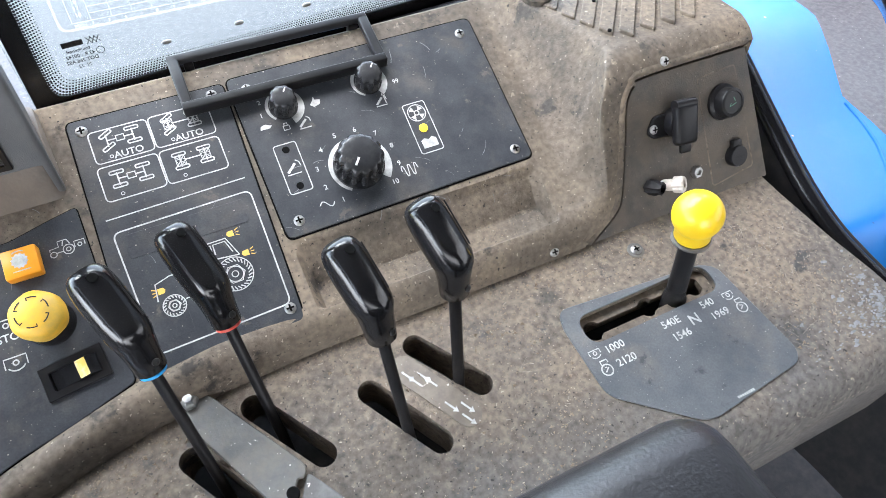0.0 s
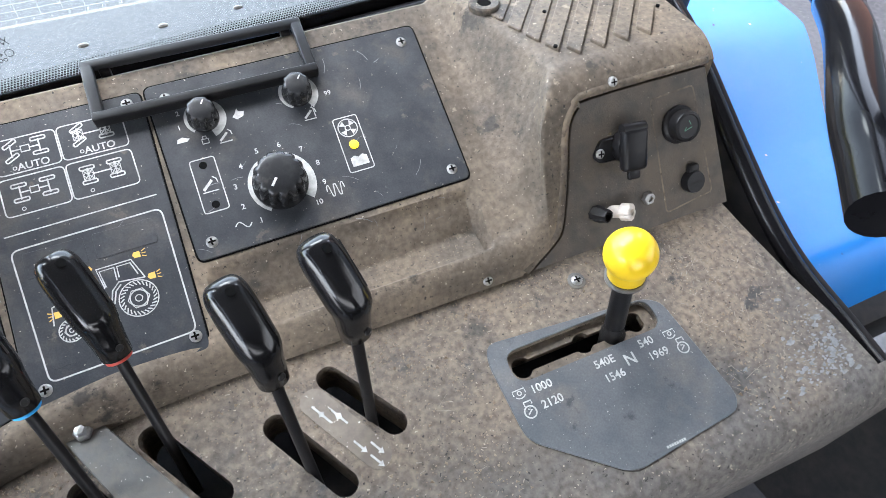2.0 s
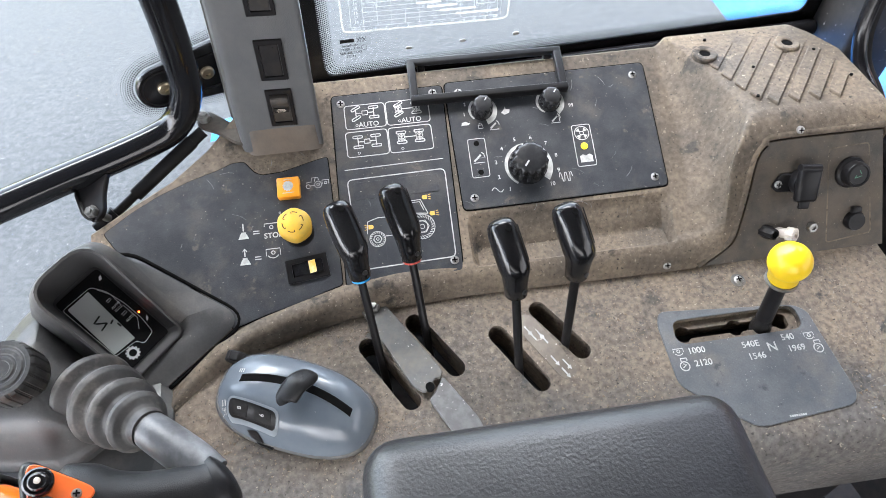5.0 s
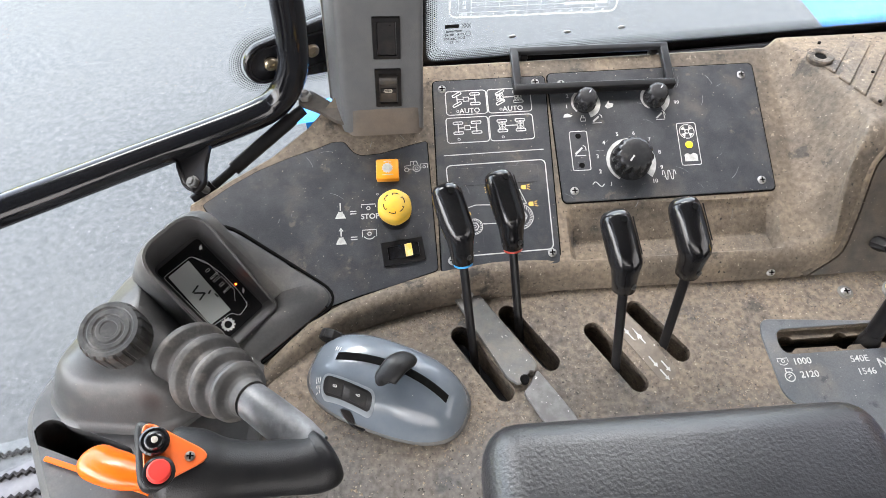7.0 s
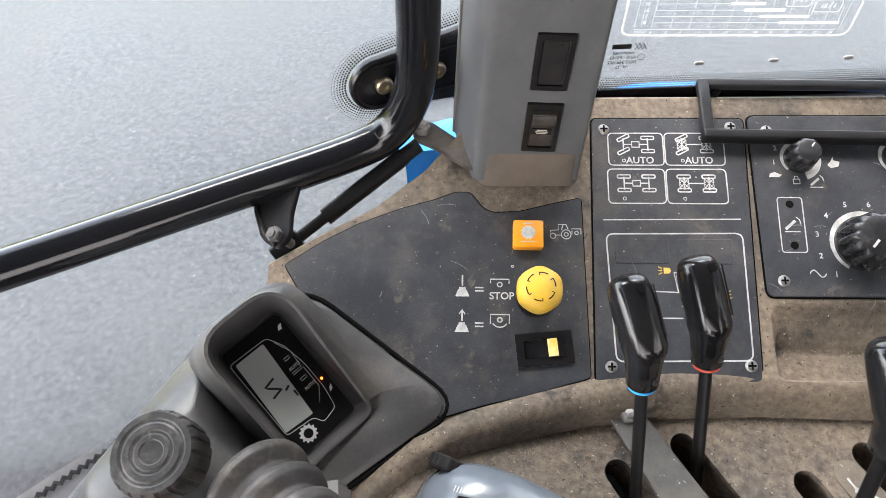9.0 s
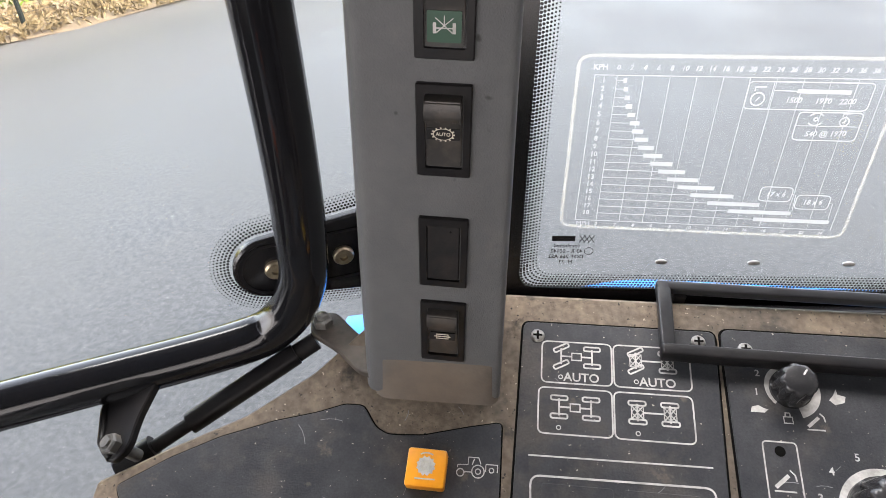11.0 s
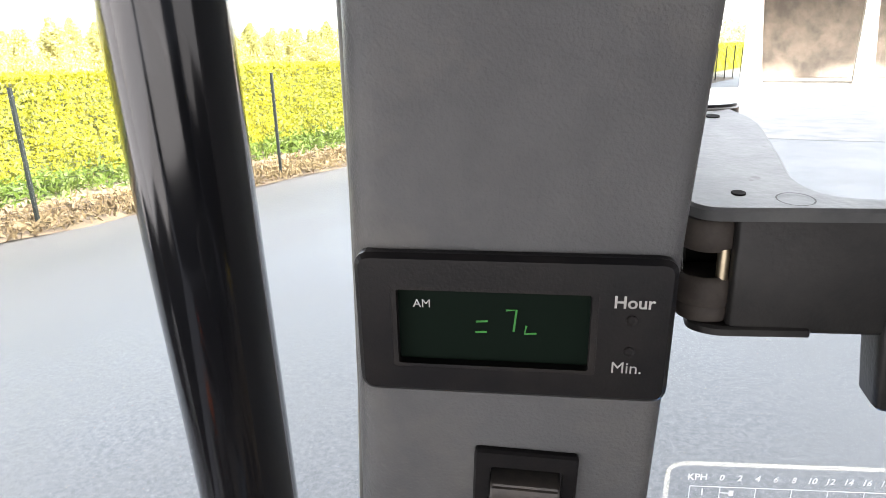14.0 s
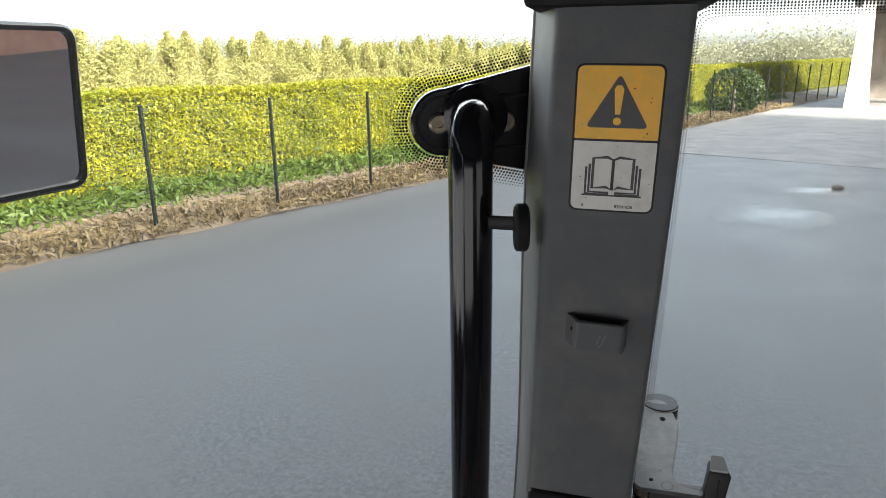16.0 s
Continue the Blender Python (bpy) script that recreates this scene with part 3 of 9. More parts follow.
def capsule(a, b, r, n=10):
    a, b = Vector(a), Vector(b)
    d = (b - a).normalized()
    s = Vector((-d.y, d.x))
    out = []
    for c, sg in ((a, 1), (b, -1)):
        for k in range(n + 1):
            t = math.pi * k / n
            out.append(tuple(c + s * (sg * r * math.cos(t)) - d * (sg * r * math.sin(t))))
    return out


SLOTS = [((-0.131, -0.126), (-0.094, -0.187)), ((-0.081, -0.106), (-0.046, -0.160)), ((0.002, -0.131), (0.035, -0.187)), ((0.049, -0.110), (0.083, -0.160))]
GATE_HOLE = rounded(rect(0.181, -0.170, 0.316, -0.143), 0.012)
DECK_OUT = [(-0.335, -0.10), (-0.335, -0.24), (-0.31, -0.287), (0.42, -0.290), (0.458, -0.272), (0.464, -0.25), (0.449, -0.18), (0.447, -0.065), (0.2, -0.06), (-0.25, -0.09)]


DECK_TOP = [(-0.335, -0.10), (-0.335, -0.22), (-0.31, -0.262), (0.466, -0.266), (0.461, -0.215), (0.452, -0.17), (0.444, -0.11), (0.440, -0.065), (0.2, -0.06), (-0.25, -0.09)]


def build_deck():
    holes = [dd(capsule(a, b, 0.0095)) for a, b in SLOTS] + [dd(GATE_HOLE)]
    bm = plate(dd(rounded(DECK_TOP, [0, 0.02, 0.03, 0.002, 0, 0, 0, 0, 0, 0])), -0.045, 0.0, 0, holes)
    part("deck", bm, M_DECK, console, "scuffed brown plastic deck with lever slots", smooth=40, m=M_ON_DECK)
    rim = dd(rounded(DECK_TOP, [0, 0.02, 0.03, 0.002, 0, 0, 0, 0, 0, 0]))
    rim = [Vector(p) for p in rim][1:]
    rim = rim[:max(range(len(rim)), key=lambda k: rim[k].x - rim[k].y)] + [Vector((0.468, -0.266 * CD)), Vector((0.494, -0.266 * CD))]
    bm = bmesh.new()
    rows = []
    for k, p in enumerate(rim):
        a, b = rim[max(0, k - 1)], rim[min(len(rim) - 1, k + 1)]
        d = (b - a).normalized()
        out = Vector((d.y, -d.x))
        row = []
        for q in range(9):
            t = radians(80) * q / 8
            row.append(bm.verts.new((*(p + out * (0.030 * math.sin(t))), -0.034 * (1 - math.cos(t)) - 0.0002)))
        row.append(bm.verts.new((*(p + out * 0.038), -0.145)))
        rows.append(row)
    for a, b in zip(rows, rows[1:]):
        for q in range(9):
            bm.faces.new((a[q], b[q], b[q + 1], a[q + 1]))
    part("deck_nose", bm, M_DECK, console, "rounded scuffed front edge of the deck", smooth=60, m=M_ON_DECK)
    # sheet under the deck; its near-black stands for the shade in the slots
    part("slot_well", plate(dd([(-0.32, -0.10), (-0.32, -0.25), (0.42, -0.25), (0.42, -0.07), (-0.2, -0.09)]), -0.090, -0.086), M_DARK, console, "near-black sheet for the shade under the deck", m=M_ON_DECK)


build_deck()


def gate_outline():
    """The PTO gate: three round stops joined by a narrow slot."""
    stops, h, r = [0.193, 0.249, 0.299], 0.0048, 0.0088
    top, low = [], []
    for x in stops:
        a0 = math.asin(h / r)
        arc = [math.pi - a0 - k * (math.pi - 2 * a0) / 8 for k in range(9)]
        top += [(x + r * math.cos(t), -0.1568 + r * math.sin(t)) for t in arc]
        low += [(x + r * math.cos(t), -0.1568 - r * math.sin(t)) for t in arc]
    left = [(stops[0] + r * math.cos(t), -0.1568 + r * math.sin(t)) for t in (math.pi + 0.3, math.pi, math.pi - 0.3)]
    return [left[1]] + top + low[::-1]


def build_panels():
    dial = rounded([(-0.013, -0.011), (0.2135, -0.010), (0.216, 0.125), (-0.014, 0.125)], 0.006)
    part("dial_panel", plate(pp(dial), -0.002, 0.0016, 0.0005), M_PANEL, console, "black dial panel with white symbols", m=M_ON_PANEL, smooth=30)
    sym = rounded([(-0.145, -0.072), (-0.0235, -0.069), (-0.0175, 0.123), (-0.1405, 0.123)], 0.005)
    part("symbol_panel", plate(pp(sym), -0.002, 0.0016, 0.0005), M_PANEL, console, "black touch panel with white symbols", m=M_ON_PANEL, smooth=30)
    left = [(-0.1515, 0.060), (-0.1490, -0.068), (-0.193, -0.080), (-0.227, -0.087), (-0.262, -0.0965), (-0.271, -0.083), (-0.281, -0.067), (-0.300, -0.054), (-0.342, -0.036), (-0.374, -0.010), (-0.387, 0.008),
            (-0.358, 0.0255), (-0.329, 0.0395), (-0.296, 0.0510), (-0.269, 0.0580), (-0.252, 0.0640), (-0.240, 0.064), (-0.230, 0.052), (-0.222, 0.0485), (-0.200, 0.0495), (-0.172, 0.056)]
    part("switch_panel", plate(pp(rounded(left, 0.003, 3)), -0.002, 0.0016, 0.0005), M_PANEL, console, "black switch panel with a curved edge", m=M_ON_PANEL, smooth=30)
    for outline in (rounded([(-0.0135, -0.0115), (0.214, -0.0105), (0.2165, 0.1255), (-0.0145, 0.1255)], 0.006), rounded([(-0.1455, -0.0725), (-0.023, -0.0695), (-0.017, 0.1235), (-0.141, 0.1235)], 0.005), rounded(left, 0.003, 3)):
        ring = [Vector((*p, 0.0001)) for p in pp(outline)]
        part("panel_joint", tube(ring + [ring[0]], 0.0009, 6), M_DARK, console, "dark joint round a panel", m=M_ON_PANEL)
    pto = rounded([(0.167, -0.147), (0.172, -0.131), (0.315, -0.143), (0.327, -0.152), (0.3375, -0.242), (0.330, -0.2525), (0.230, -0.2615), (0.168, -0.2105)], [0.006, 0.012, 0.008, 0.006, 0.006, 0.006, 0.012, 0.01])
    part("gate_plate", plate(dd(pto), -0.001, 0.0018, 0.0005, [dd(GATE_HOLE)]), M_PLATE, console, "grey gate plate with speed markings", m=M_ON_DECK)
    part("gate", plate(dd(rounded(rect(0.178, -0.174, 0.319, -0.139), 0.012)), -0.012, -0.006, 0, [dd(gate_outline())]), M_MOULD, console, "recessed brown gate with three stops", m=M_ON_DECK)


build_panels()


# ---- levers ----
def build_lever(base, neck, tip, tie=None, label=""):
    """A bent four-sided black grip on a thin rod that comes out of a slot."""
    base, neck, tip = Vector(base), Vector(neck), Vector(tip)
    ob = thing("control_lever", label, "lever", "hydraulic levers", at=base)
    rod = (neck - base).normalized()
    part("rod", tube([base - rod * 0.05, base, neck + rod * 0.004], 0.0046, 14, flat=0.8), M_BLACK, ob, smooth=40)
    bend = neck + rod * 0.030
    d2 = (tip - bend).normalized()
    length = (tip - bend).length
    side = rod.cross(d2).normalized()
    # place, direction, half width, half depth
    st = [(neck, rod, 0.0086, 0.0086), (neck + rod * 0.0012, rod, 0.0101, 0.0100), (neck + rod * 0.014, rod, 0.0110, 0.0110), (neck + rod * 0.024, rod, 0.0122, 0.0124), (bend - rod * 0.002, (rod * 2 + d2).normalized(), 0.0132, 0.0141),
          (bend + d2 * 0.002, (rod + d2 * 2).normalized(), 0.0138, 0.0146)]
    for f, w in ((0.25, 0.0141), (0.45, 0.0142), (0.65, 0.0140), (0.78, 0.0135), (0.88, 0.0124), (0.94, 0.0107), (0.98, 0.0082), (0.997, 0.0048), (1.0, 0.0010)):
        st.append((bend + d2 * (length * f), d2, w, w * 0.97))
    n, e = 36, 2 / 2.2
    bm = bmesh.new()
    rings = []
    for p, d, w, h in st:
        up = side.cross(d)
        rings.append([bm.verts.new(p + side * (w * math.copysign(abs(math.cos(a)) ** e, math.cos(a))) + up * (h * math.copysign(abs(math.sin(a)) ** e, math.sin(a)))) for a in (2 * math.pi * (k + 0.5) / n for k in range(n))])
    for a, b in zip(rings, rings[1:]):
        for i in range(n):
            bm.faces.new((a[i], a[(i + 1) % n], b[(i + 1) % n], b[i]))
    bm.faces.new(rings[0])
    bm.faces.new(rings[-1])
    part("grip", bm, M_GLOSS, ob, "glossy black bent grip", smooth=50)
    face = side.cross(d2)
    face = face if face.z > 0 else -face
    edge = (face + side * math.copysign(0.85, side.x)).normalized()
    part("seam", tube([bend + d2 * (length * f) + edge * 0.0153 for f in (0.1, 0.3, 0.5, 0.7, 0.82)], 0.0006, 6), M_MATT, ob)
    hole = frame_of(tip - d2 * 0.0085 + face * 0.0128, (1, 0, 0), (face * 0.92 + d2 * 0.40))
    part("tip_hole", lathe([(0.0030, -0.003), (0.0030, 0.0004), (0, 0.0005)], 14), M_DARK, ob, "dark hole in the grip's end", m=hole, smooth=30)
    nrm = Vector((0.55, -0.75, 0.35))
    nrm = (nrm - rod * nrm.dot(rod)).normalized()
    grub = frame_of(neck + rod * 0.009 + nrm * 0.0108, (1, 0, 0), nrm)
    part("grub_screw", lathe([(0.0026, -0.001), (0.0026, 0.0008), (0.0016, 0.001), (0.0016, 0.0002), (0, 0.0002)], 12), M_KNOBTOP, ob, smooth=30, m=grub)
    if tie:
        part("cable_tie", tube([neck - rod * 0.0020, neck - rod * 0.0002], 0.0089, 18), tie, ob, "coloured marker ring under the grip")
    return ob


build_lever((-0.1195, -0.137, 1.690), (-0.127, -0.102, 1.779), (-0.142, -0.058, 1.838), M_CABLE_BLUE, "black bent lever with a blue marker ring")
build_lever((-0.0705, -0.112, 1.692), (-0.0762, -0.0767, 1.7644), (-0.0903, -0.0307, 1.825), M_CABLE_RED, "black bent lever with a red marker ring")
build_lever((0.0165, -0.168, 1.688), (0.0133, -0.1420, 1.7745), (0.0023, -0.1010, 1.836), None, "glossy black bent lever in a deck slot")
build_lever((0.0685, -0.150, 1.690), (0.0705, -0.1355, 1.783), (0.060, -0.1005, 1.846), None, "glossy black bent lever in a deck slot")


def build_pto_lever():
    b = Vector((0.2768, -0.1575, 1.684))
    ob = thing("pto_lever", "yellow ball knob on a black lever in the gate", "lever", at=b)
    t = Vector((0.271, -0.150, 1.793))
    d = (t - b).normalized()
    part("boot", tube([b - d * 0.02, b, b + d * 0.006, b + d * 0.013], lambda s: 0.0105 if s < 0.6 else 0.0085, 18), M_MATT, ob, "black rubber boot", smooth=40)
    part("rod", tube([b, b + d * 0.075], lambda s: 0.0085 - 0.0008 * s, 16), M_BLACK, ob, smooth=40)
    m = frame_of(b + d * 0.072, (1, 0, 0), d)
    part("washer", lathe([(0.009, 0), (0.0155, 0), (0.0158, 0.0015), (0.0145, 0.003), (0.009, 0.003)], 28), M_COVER, ob, "grey metal collar", smooth=30, m=m)
    prof = [(0.0, 0.003), (0.0132, 0.003), (0.0142, 0.005), (0.0142, 0.0135)]
    prof += [(0.0196 * math.cos(a), 0.027 + 0.0196 * math.sin(a)) for a in [radians(-43 + k * 133 / 14) for k in range(15)]]
    prof[-1] = (0.0, prof[-1][1])
    part("ball_knob", lathe(prof, 36), M_YELLOW, ob, "glossy yellow ball knob", smooth=50, m=m)


build_pto_lever()


# ---- pillar ----
def pillar_c(z):
    return Vector((-0.1845 + 0.047 * (z - 2.016), 0.060 - 0.056 * (z - 2.02), z))


PILLAR_L = [(1.79, 0.0440), (1.82, 0.0434), (2.04, 0.0394), (2.10, 0.0396), (2.20, 0.0406), (2.36, 0.0444), (2.47, 0.0454)]
PILLAR_R = [(1.79, 0.0420), (1.82, 0.0415), (2.03, 0.0375), (2.12, 0.0370), (2.17, 0.0379), (2.36, 0.0365), (2.47, 0.0345)]
M_EDGE = material("pale_edge_strip", (0.17, 0.168, 0.155), 0.5, color2=(0.13, 0.127, 0.118), scale=60)


def build_pillar():
    ob = thing("cab_pillar", "grey plastic cab pillar with a column of switches", "pillar", kind="structure", at=(-0.19, 0.10, 1.79))
    bm = bmesh.new()
    rings = []
    zs = [1.795, 1.9, 2.0, 2.04, 2.08, 2.12, 2.17, 2.22, 2.3, 2.36, 2.475]
    for z in zs:
        c = pillar_c(z)
        wl, wr = along(PILLAR_L, z), along(PILLAR_R, z)
        pts = rounded([(c.x - wl, c.y), (c.x + wr, c.y), (c.x + wr - 0.012, c.y + 0.075), (c.x - wl - 0.019 - 0.005 * step(2.10, 2.30, z), c.y + 0.075)], [0.008, 0.006, 0.01, 0.01], 5)
        rings.append([bm.verts.new((x, y, z)) for x, y in pts])
    for a, b in zip(rings, rings[1:]):
        for i in range(len(a)):
            bm.faces.new((a[i], a[(i + 1) % len(a)], b[(i + 1) % len(a)], b[i]))
    bm.faces.new(rings[-1])
    bm.faces.new(rings[0])
    part("post", bm, M_PILLAR, ob, "grey textured plastic post", smooth=40)
    bm = bmesh.new()
    rings = []
    for z, g in ((1.765, 0.011), (1.783, 0.009), (1.790, 0.004), (1.797, 0.0012), (1.824, 0.0008), (1.8265, -0.001)):
        c = pillar_c(z)
        w = 0.0405 + g
        pts = rounded([(c.x - w, c.y - g), (c.x + w, c.y - g), (c.x + w - 0.006, c.y + 0.078), (c.x - w + 0.003, c.y + 0.078)], [0.014, 0.011, 0.01, 0.01], 5)
        rings.append([bm.verts.new((x, y, z)) for x, y in pts])
    for a, b in zip(rings, rings[1:]):
        for i in range(len(a)):
            bm.faces.new((a[i], a[(i + 1) % len(a)], b[(i + 1) % len(a)], b[i]))
    bm.faces.new(rings[-1])
    part("boot", bm, M_BOOT, ob, "dusty brown pillar boot", smooth=40)
    edge = [pillar_c(z) + Vector((-along(PILLAR_L, z) - 0.0155 - 0.004 * step(2.10, 2.30, z), 0.064, 0)) for z in zs]
    part("edge_strip", tube(edge, 0.0024, 8), M_EDGE, ob, "pale edge strip behind the pillar", smooth=60)
    cap = pillar_c(2.47)
    part("head_trim", box(0.110, 0.12, 0.15, (cap.x - 0.010, cap.y + 0.053, 2.540), 0.004), M_MATT, ob, "black trim over the pillar", smooth=30)
    return ob


pillar = build_pillar()


# ---- door frame tube ----
def build_door_bar():
    ob = thing("door_frame_tube", "glossy black bent door frame tube", "door frame", kind="structure", at=(-0.285, 0.12, 1.8))
    pts = [(-0.2706, 0.0923, 2.3955), (-0.2692, 0.0786, 2.392), (-0.2683, 0.0703, 2.377), (-0.2678, 0.0680, 2.345), (-0.2678, 0.0705, 2.23), (-0.2700, 0.079, 2.13), (-0.2735, 0.0935, 2.02), (-0.2760, 0.101, 1.94), (-0.2795, 0.105, 1.89), (-0.2870, 0.112, 1.850), (-0.306, 0.111, 1.817), (-0.34, 0.098, 1.803), (-0.45, 0.046, 1.797), (-0.60, -0.026, 1.79), (-0.80, -0.12, 1.78)]
    part("tube", tube(smooth_path(pts, 6), 0.0160, 24), M_TUBE, ob, smooth=60)
    return ob


door_bar = build_door_bar()


# ---- armrest ----
def build_armrest():
    ob = thing("armrest", "black grained vinyl armrest pad", "armrest", at=(0, -0.36, 1.77))
    bm = box(0.268, 0.15, 0.07, (0, -0.362, 1.815), 0.026, 5)
    part("pad", bm, M_ARM, ob, smooth=60)
    seam = smooth_path([(-0.110, -0.2875, 1.800), (0.0, -0.2868, 1.800), (0.110, -0.2875, 1.800), (0.1325, -0.305, 1.800), (0.1345, -0.36, 1.800), (0.1325, -0.42, 1.800)], 6)
    part("piping", tube(seam, 0.0016, 8), M_MATT, ob, "black piping round the pad", smooth=60)
    part("base_board", box(0.24, 0.125, 0.012, (0, -0.362, 1.776), 0.004), M_MATT, ob, "black board under the pad", smooth=30)
    part("bracket", box(0.05, 0.05, 0.35, (0, -0.38, 1.60), 0.006), M_MATT, ob, "black steel bracket", smooth=30)


build_armrest()


# ---- console details ----
Z_P = 0.0019   # print lies just above the panels


def on_panel(x, y, h=0.0):
    return M_ON_PANEL @ Matrix.Translation((x, y * CP, h))


def on_deck(x, y, h=0.0):
    return M_ON_DECK @ Matrix.Translation((x, y * CD, h))


M_KNOB = material("shiny_black_knob", (0.016, 0.0165, 0.018), 0.26, spec=0.5, color2=(0.03, 0.03, 0.031), scale=60, dust=(0.07, 0.065, 0.058), dust_scale=60, dust_range=(0.55, 0.8))


def build_knob(name, x, y, r, h, lobes, turn, label):
    m = on_panel(x, y, 0.0016)
    def wave(a, k):
        return 1 - (0.0, 0.0, 0.19, 0.18, 0.15, 0.10, 0.03, 0.0, 0.0, 0.0)[k] * (0.5 + 0.5 * math.cos(lobes * a)) ** 2
    prof = [(r * 1.06, 0), (r * 1.06, h * 0.14), (r * 1.02, h * 0.16), (r * 0.99, h * 0.55), (r * 0.96, h * 0.78), (r * 0.90, h * 0.90), (r * 0.80, h * 0.965), (r * 0.68, h), (r * 0.35, h * 1.02), (0, h * 1.025)]
    k = part(name, lathe(prof, 120, wave=wave), M_KNOB, console, label, smooth=35, m=m)
    bm = strokes([[(0, r * 0.25), (0, r * 0.62)]], r * 0.09, h * 1.03)
    part("pointer", bm, M_WHITE, k, "white pointer line", m=m @ Matrix.Rotation(radians(turn), 4, "Z"))
    return k


build_knob("dial_knob", 0.063, 0.027, 0.0205, 0.025, 13, 140, "large fluted black dial knob")
build_knob("dial_knob", 0.023, 0.091, 0.0116, 0.0185, 9, -35, "small fluted black dial knob")
build_knob("dial_knob", 0.100, 0.092, 0.0116, 0.0185, 9, -40, "small fluted black dial knob")


def arc_wedge(x, y, r, a0, a1, w0, w1, n=40):
    """A ring segment that widens from w0 to w1."""
    inner, outer = [], []
    for k in range(n + 1):
        t = k / n
        a = radians(a0 + (a1 - a0) * t)
        w = w0 + (w1 - w0) * t
        inner.append((x + (r - 0.001) * math.cos(a), y + (r - 0.001) * math.sin(a)))
        outer.append((x + (r + w) * math.cos(a), y + (r + w) * math.sin(a)))
    bm = bmesh.new()
    vi = [bm.verts.new((*p, 0)) for p in inner]
    vo = [bm.verts.new((*p, 0)) for p in outer]
    for i in range(n):
        bm.faces.new((vi[i], vi[i + 1], vo[i + 1], vo[i]))
    return bm


def printed(name, bm, mat, m, label=""):
    return tagged(part(name, bm, mat, console, label, m=m), kind="stuff")


def dial_print():
    m = M_ON_PANEL @ Matrix.Translation((0, 0, Z_P))
    for x, y, r, a0, a1, w0, w1 in ((0.063, 0.027 * CP, 0.0225, 235, -42, 0.0016, 0.0062), (0.023, 0.091 * CP, 0.0132, 225, -75, 0.0010, 0.0052), (0.100, 0.092 * CP, 0.0132, 240, -60, 0.0010, 0.0048)):
        printed("scale_ring", arc_wedge(x, y, r, a0, a1, w0, w1), M_WHITE, m, "white widening scale ring")
    bm = bmesh.new()
    for k in range(10):
        a = radians(228 - 30.5 * k)
        words(str(k + 1), 0.0062, 0.063 + 0.0345 * math.cos(a), 0.027 * CP + 0.0330 * math.sin(a), 0, bm)
    for txt, x, y in (("1", 0.003, 0.088), ("2", 0.005, 0.099), ("3", 0.012, 0.108), ("5", 0.041, 0.104), ("99", 0.124, 0.086)):
        words(txt, 0.0058, x, y * CP, 0, bm)
    w = 0.0009
    strokes([rounded([(0.0015, 0.0205 * CP), (0.0205, 0.0205 * CP), (0.0210, 0.061 * CP), (0.0020, 0.061 * CP)], 0.0025) + [rounded([(0.0015, 0.0205 * CP), (0.0205, 0.0205 * CP), (0.0210, 0.061 * CP), (0.0020, 0.061 * CP)], 0.0025)[0]]], w, 0, bm)
    strokes([rounded([(0.1185, 0.0195 * CP), (0.1395, 0.0195 * CP), (0.1400, 0.0635 * CP), (0.1195, 0.0635 * CP)], 0.0025) + [rounded([(0.1185, 0.0195 * CP), (0.1395, 0.0195 * CP), (0.1400, 0.0635 * CP), (0.1195, 0.0635 * CP)], 0.0025)[0]]], w, 0, bm)
    # wave marks
    strokes([[(0.020 + 0.0125 * t / 12, 0.006 + 0.0028 * math.sin(2 * math.pi * t / 12)) for t in range(13)]], w, 0, bm)
    strokes([[(0.0955 + 0.0145 * t / 36, 0.012 + 0.0062 * max(-0.8, min(0.8, 1.25 * math.sin(2 * math.pi * 2.5 * t / 36)))) for t in range(37)]], w, 0, bm)
    # fan mark and shield
    cx, cy = 0.1296, 0.0545 * CP
    strokes([ring_line(cx, cy, 0.0080), ring_line(cx, cy, 0.0022, 12)], w, 0, bm)
    for a in (45, 135, 225, 315):
        c, s = math.cos(radians(a)), math.sin(radians(a))
        blot([(cx + 0.002 * c, cy + 0.002 * s), (cx + 0.0072 * math.cos(radians(a - 22)), cy + 0.0072 * math.sin(radians(a - 22))), (cx + 0.0072 * math.cos(radians(a + 22)), cy + 0.0072 * math.sin(radians(a + 22)))], 0, bm)
    cy = 0.0275 * CP
    blot([(cx - 0.0070, cy - 0.0045), (cx + 0.0070, cy - 0.0045), (cx + 0.0070, cy + 0.0030), (cx + 0.0035, cy + 0.0050), (cx, cy + 0.0030), (cx - 0.0035, cy + 0.0050), (cx - 0.0070, cy + 0.0030)], 0, bm)
    # linkage marks
    for ox, oy, s in ((0.0110, 0.0410 * CP, 1.0), (0.034, 0.0735 * CP, 0.85), (0.1035, 0.0735 * CP, 0.85)):
        strokes([[(ox - 0.006 * s, oy - 0.006 * s), (ox + 0.006 * s, oy - 0.006 * s)], [(ox + 0.004 * s, oy + 0.006 * s), (ox + 0.0065 * s, oy + 0.0035 * s), (ox + 0.007 * s, oy)]], w, 0, bm)
        strokes([[(ox - 0.005 * s, oy - 0.004 * s), (ox + 0.003 * s, oy + 0.003 * s)]], 0.0022 * s, 0, bm)
    strokes([[(0.108, 0.0700 * CP), (0.108, 0.0775 * CP)], [(0.1064, 0.0775 * CP), (0.108, 0.0795 * CP), (0.1096, 0.0775 * CP)]], w, 0, bm)
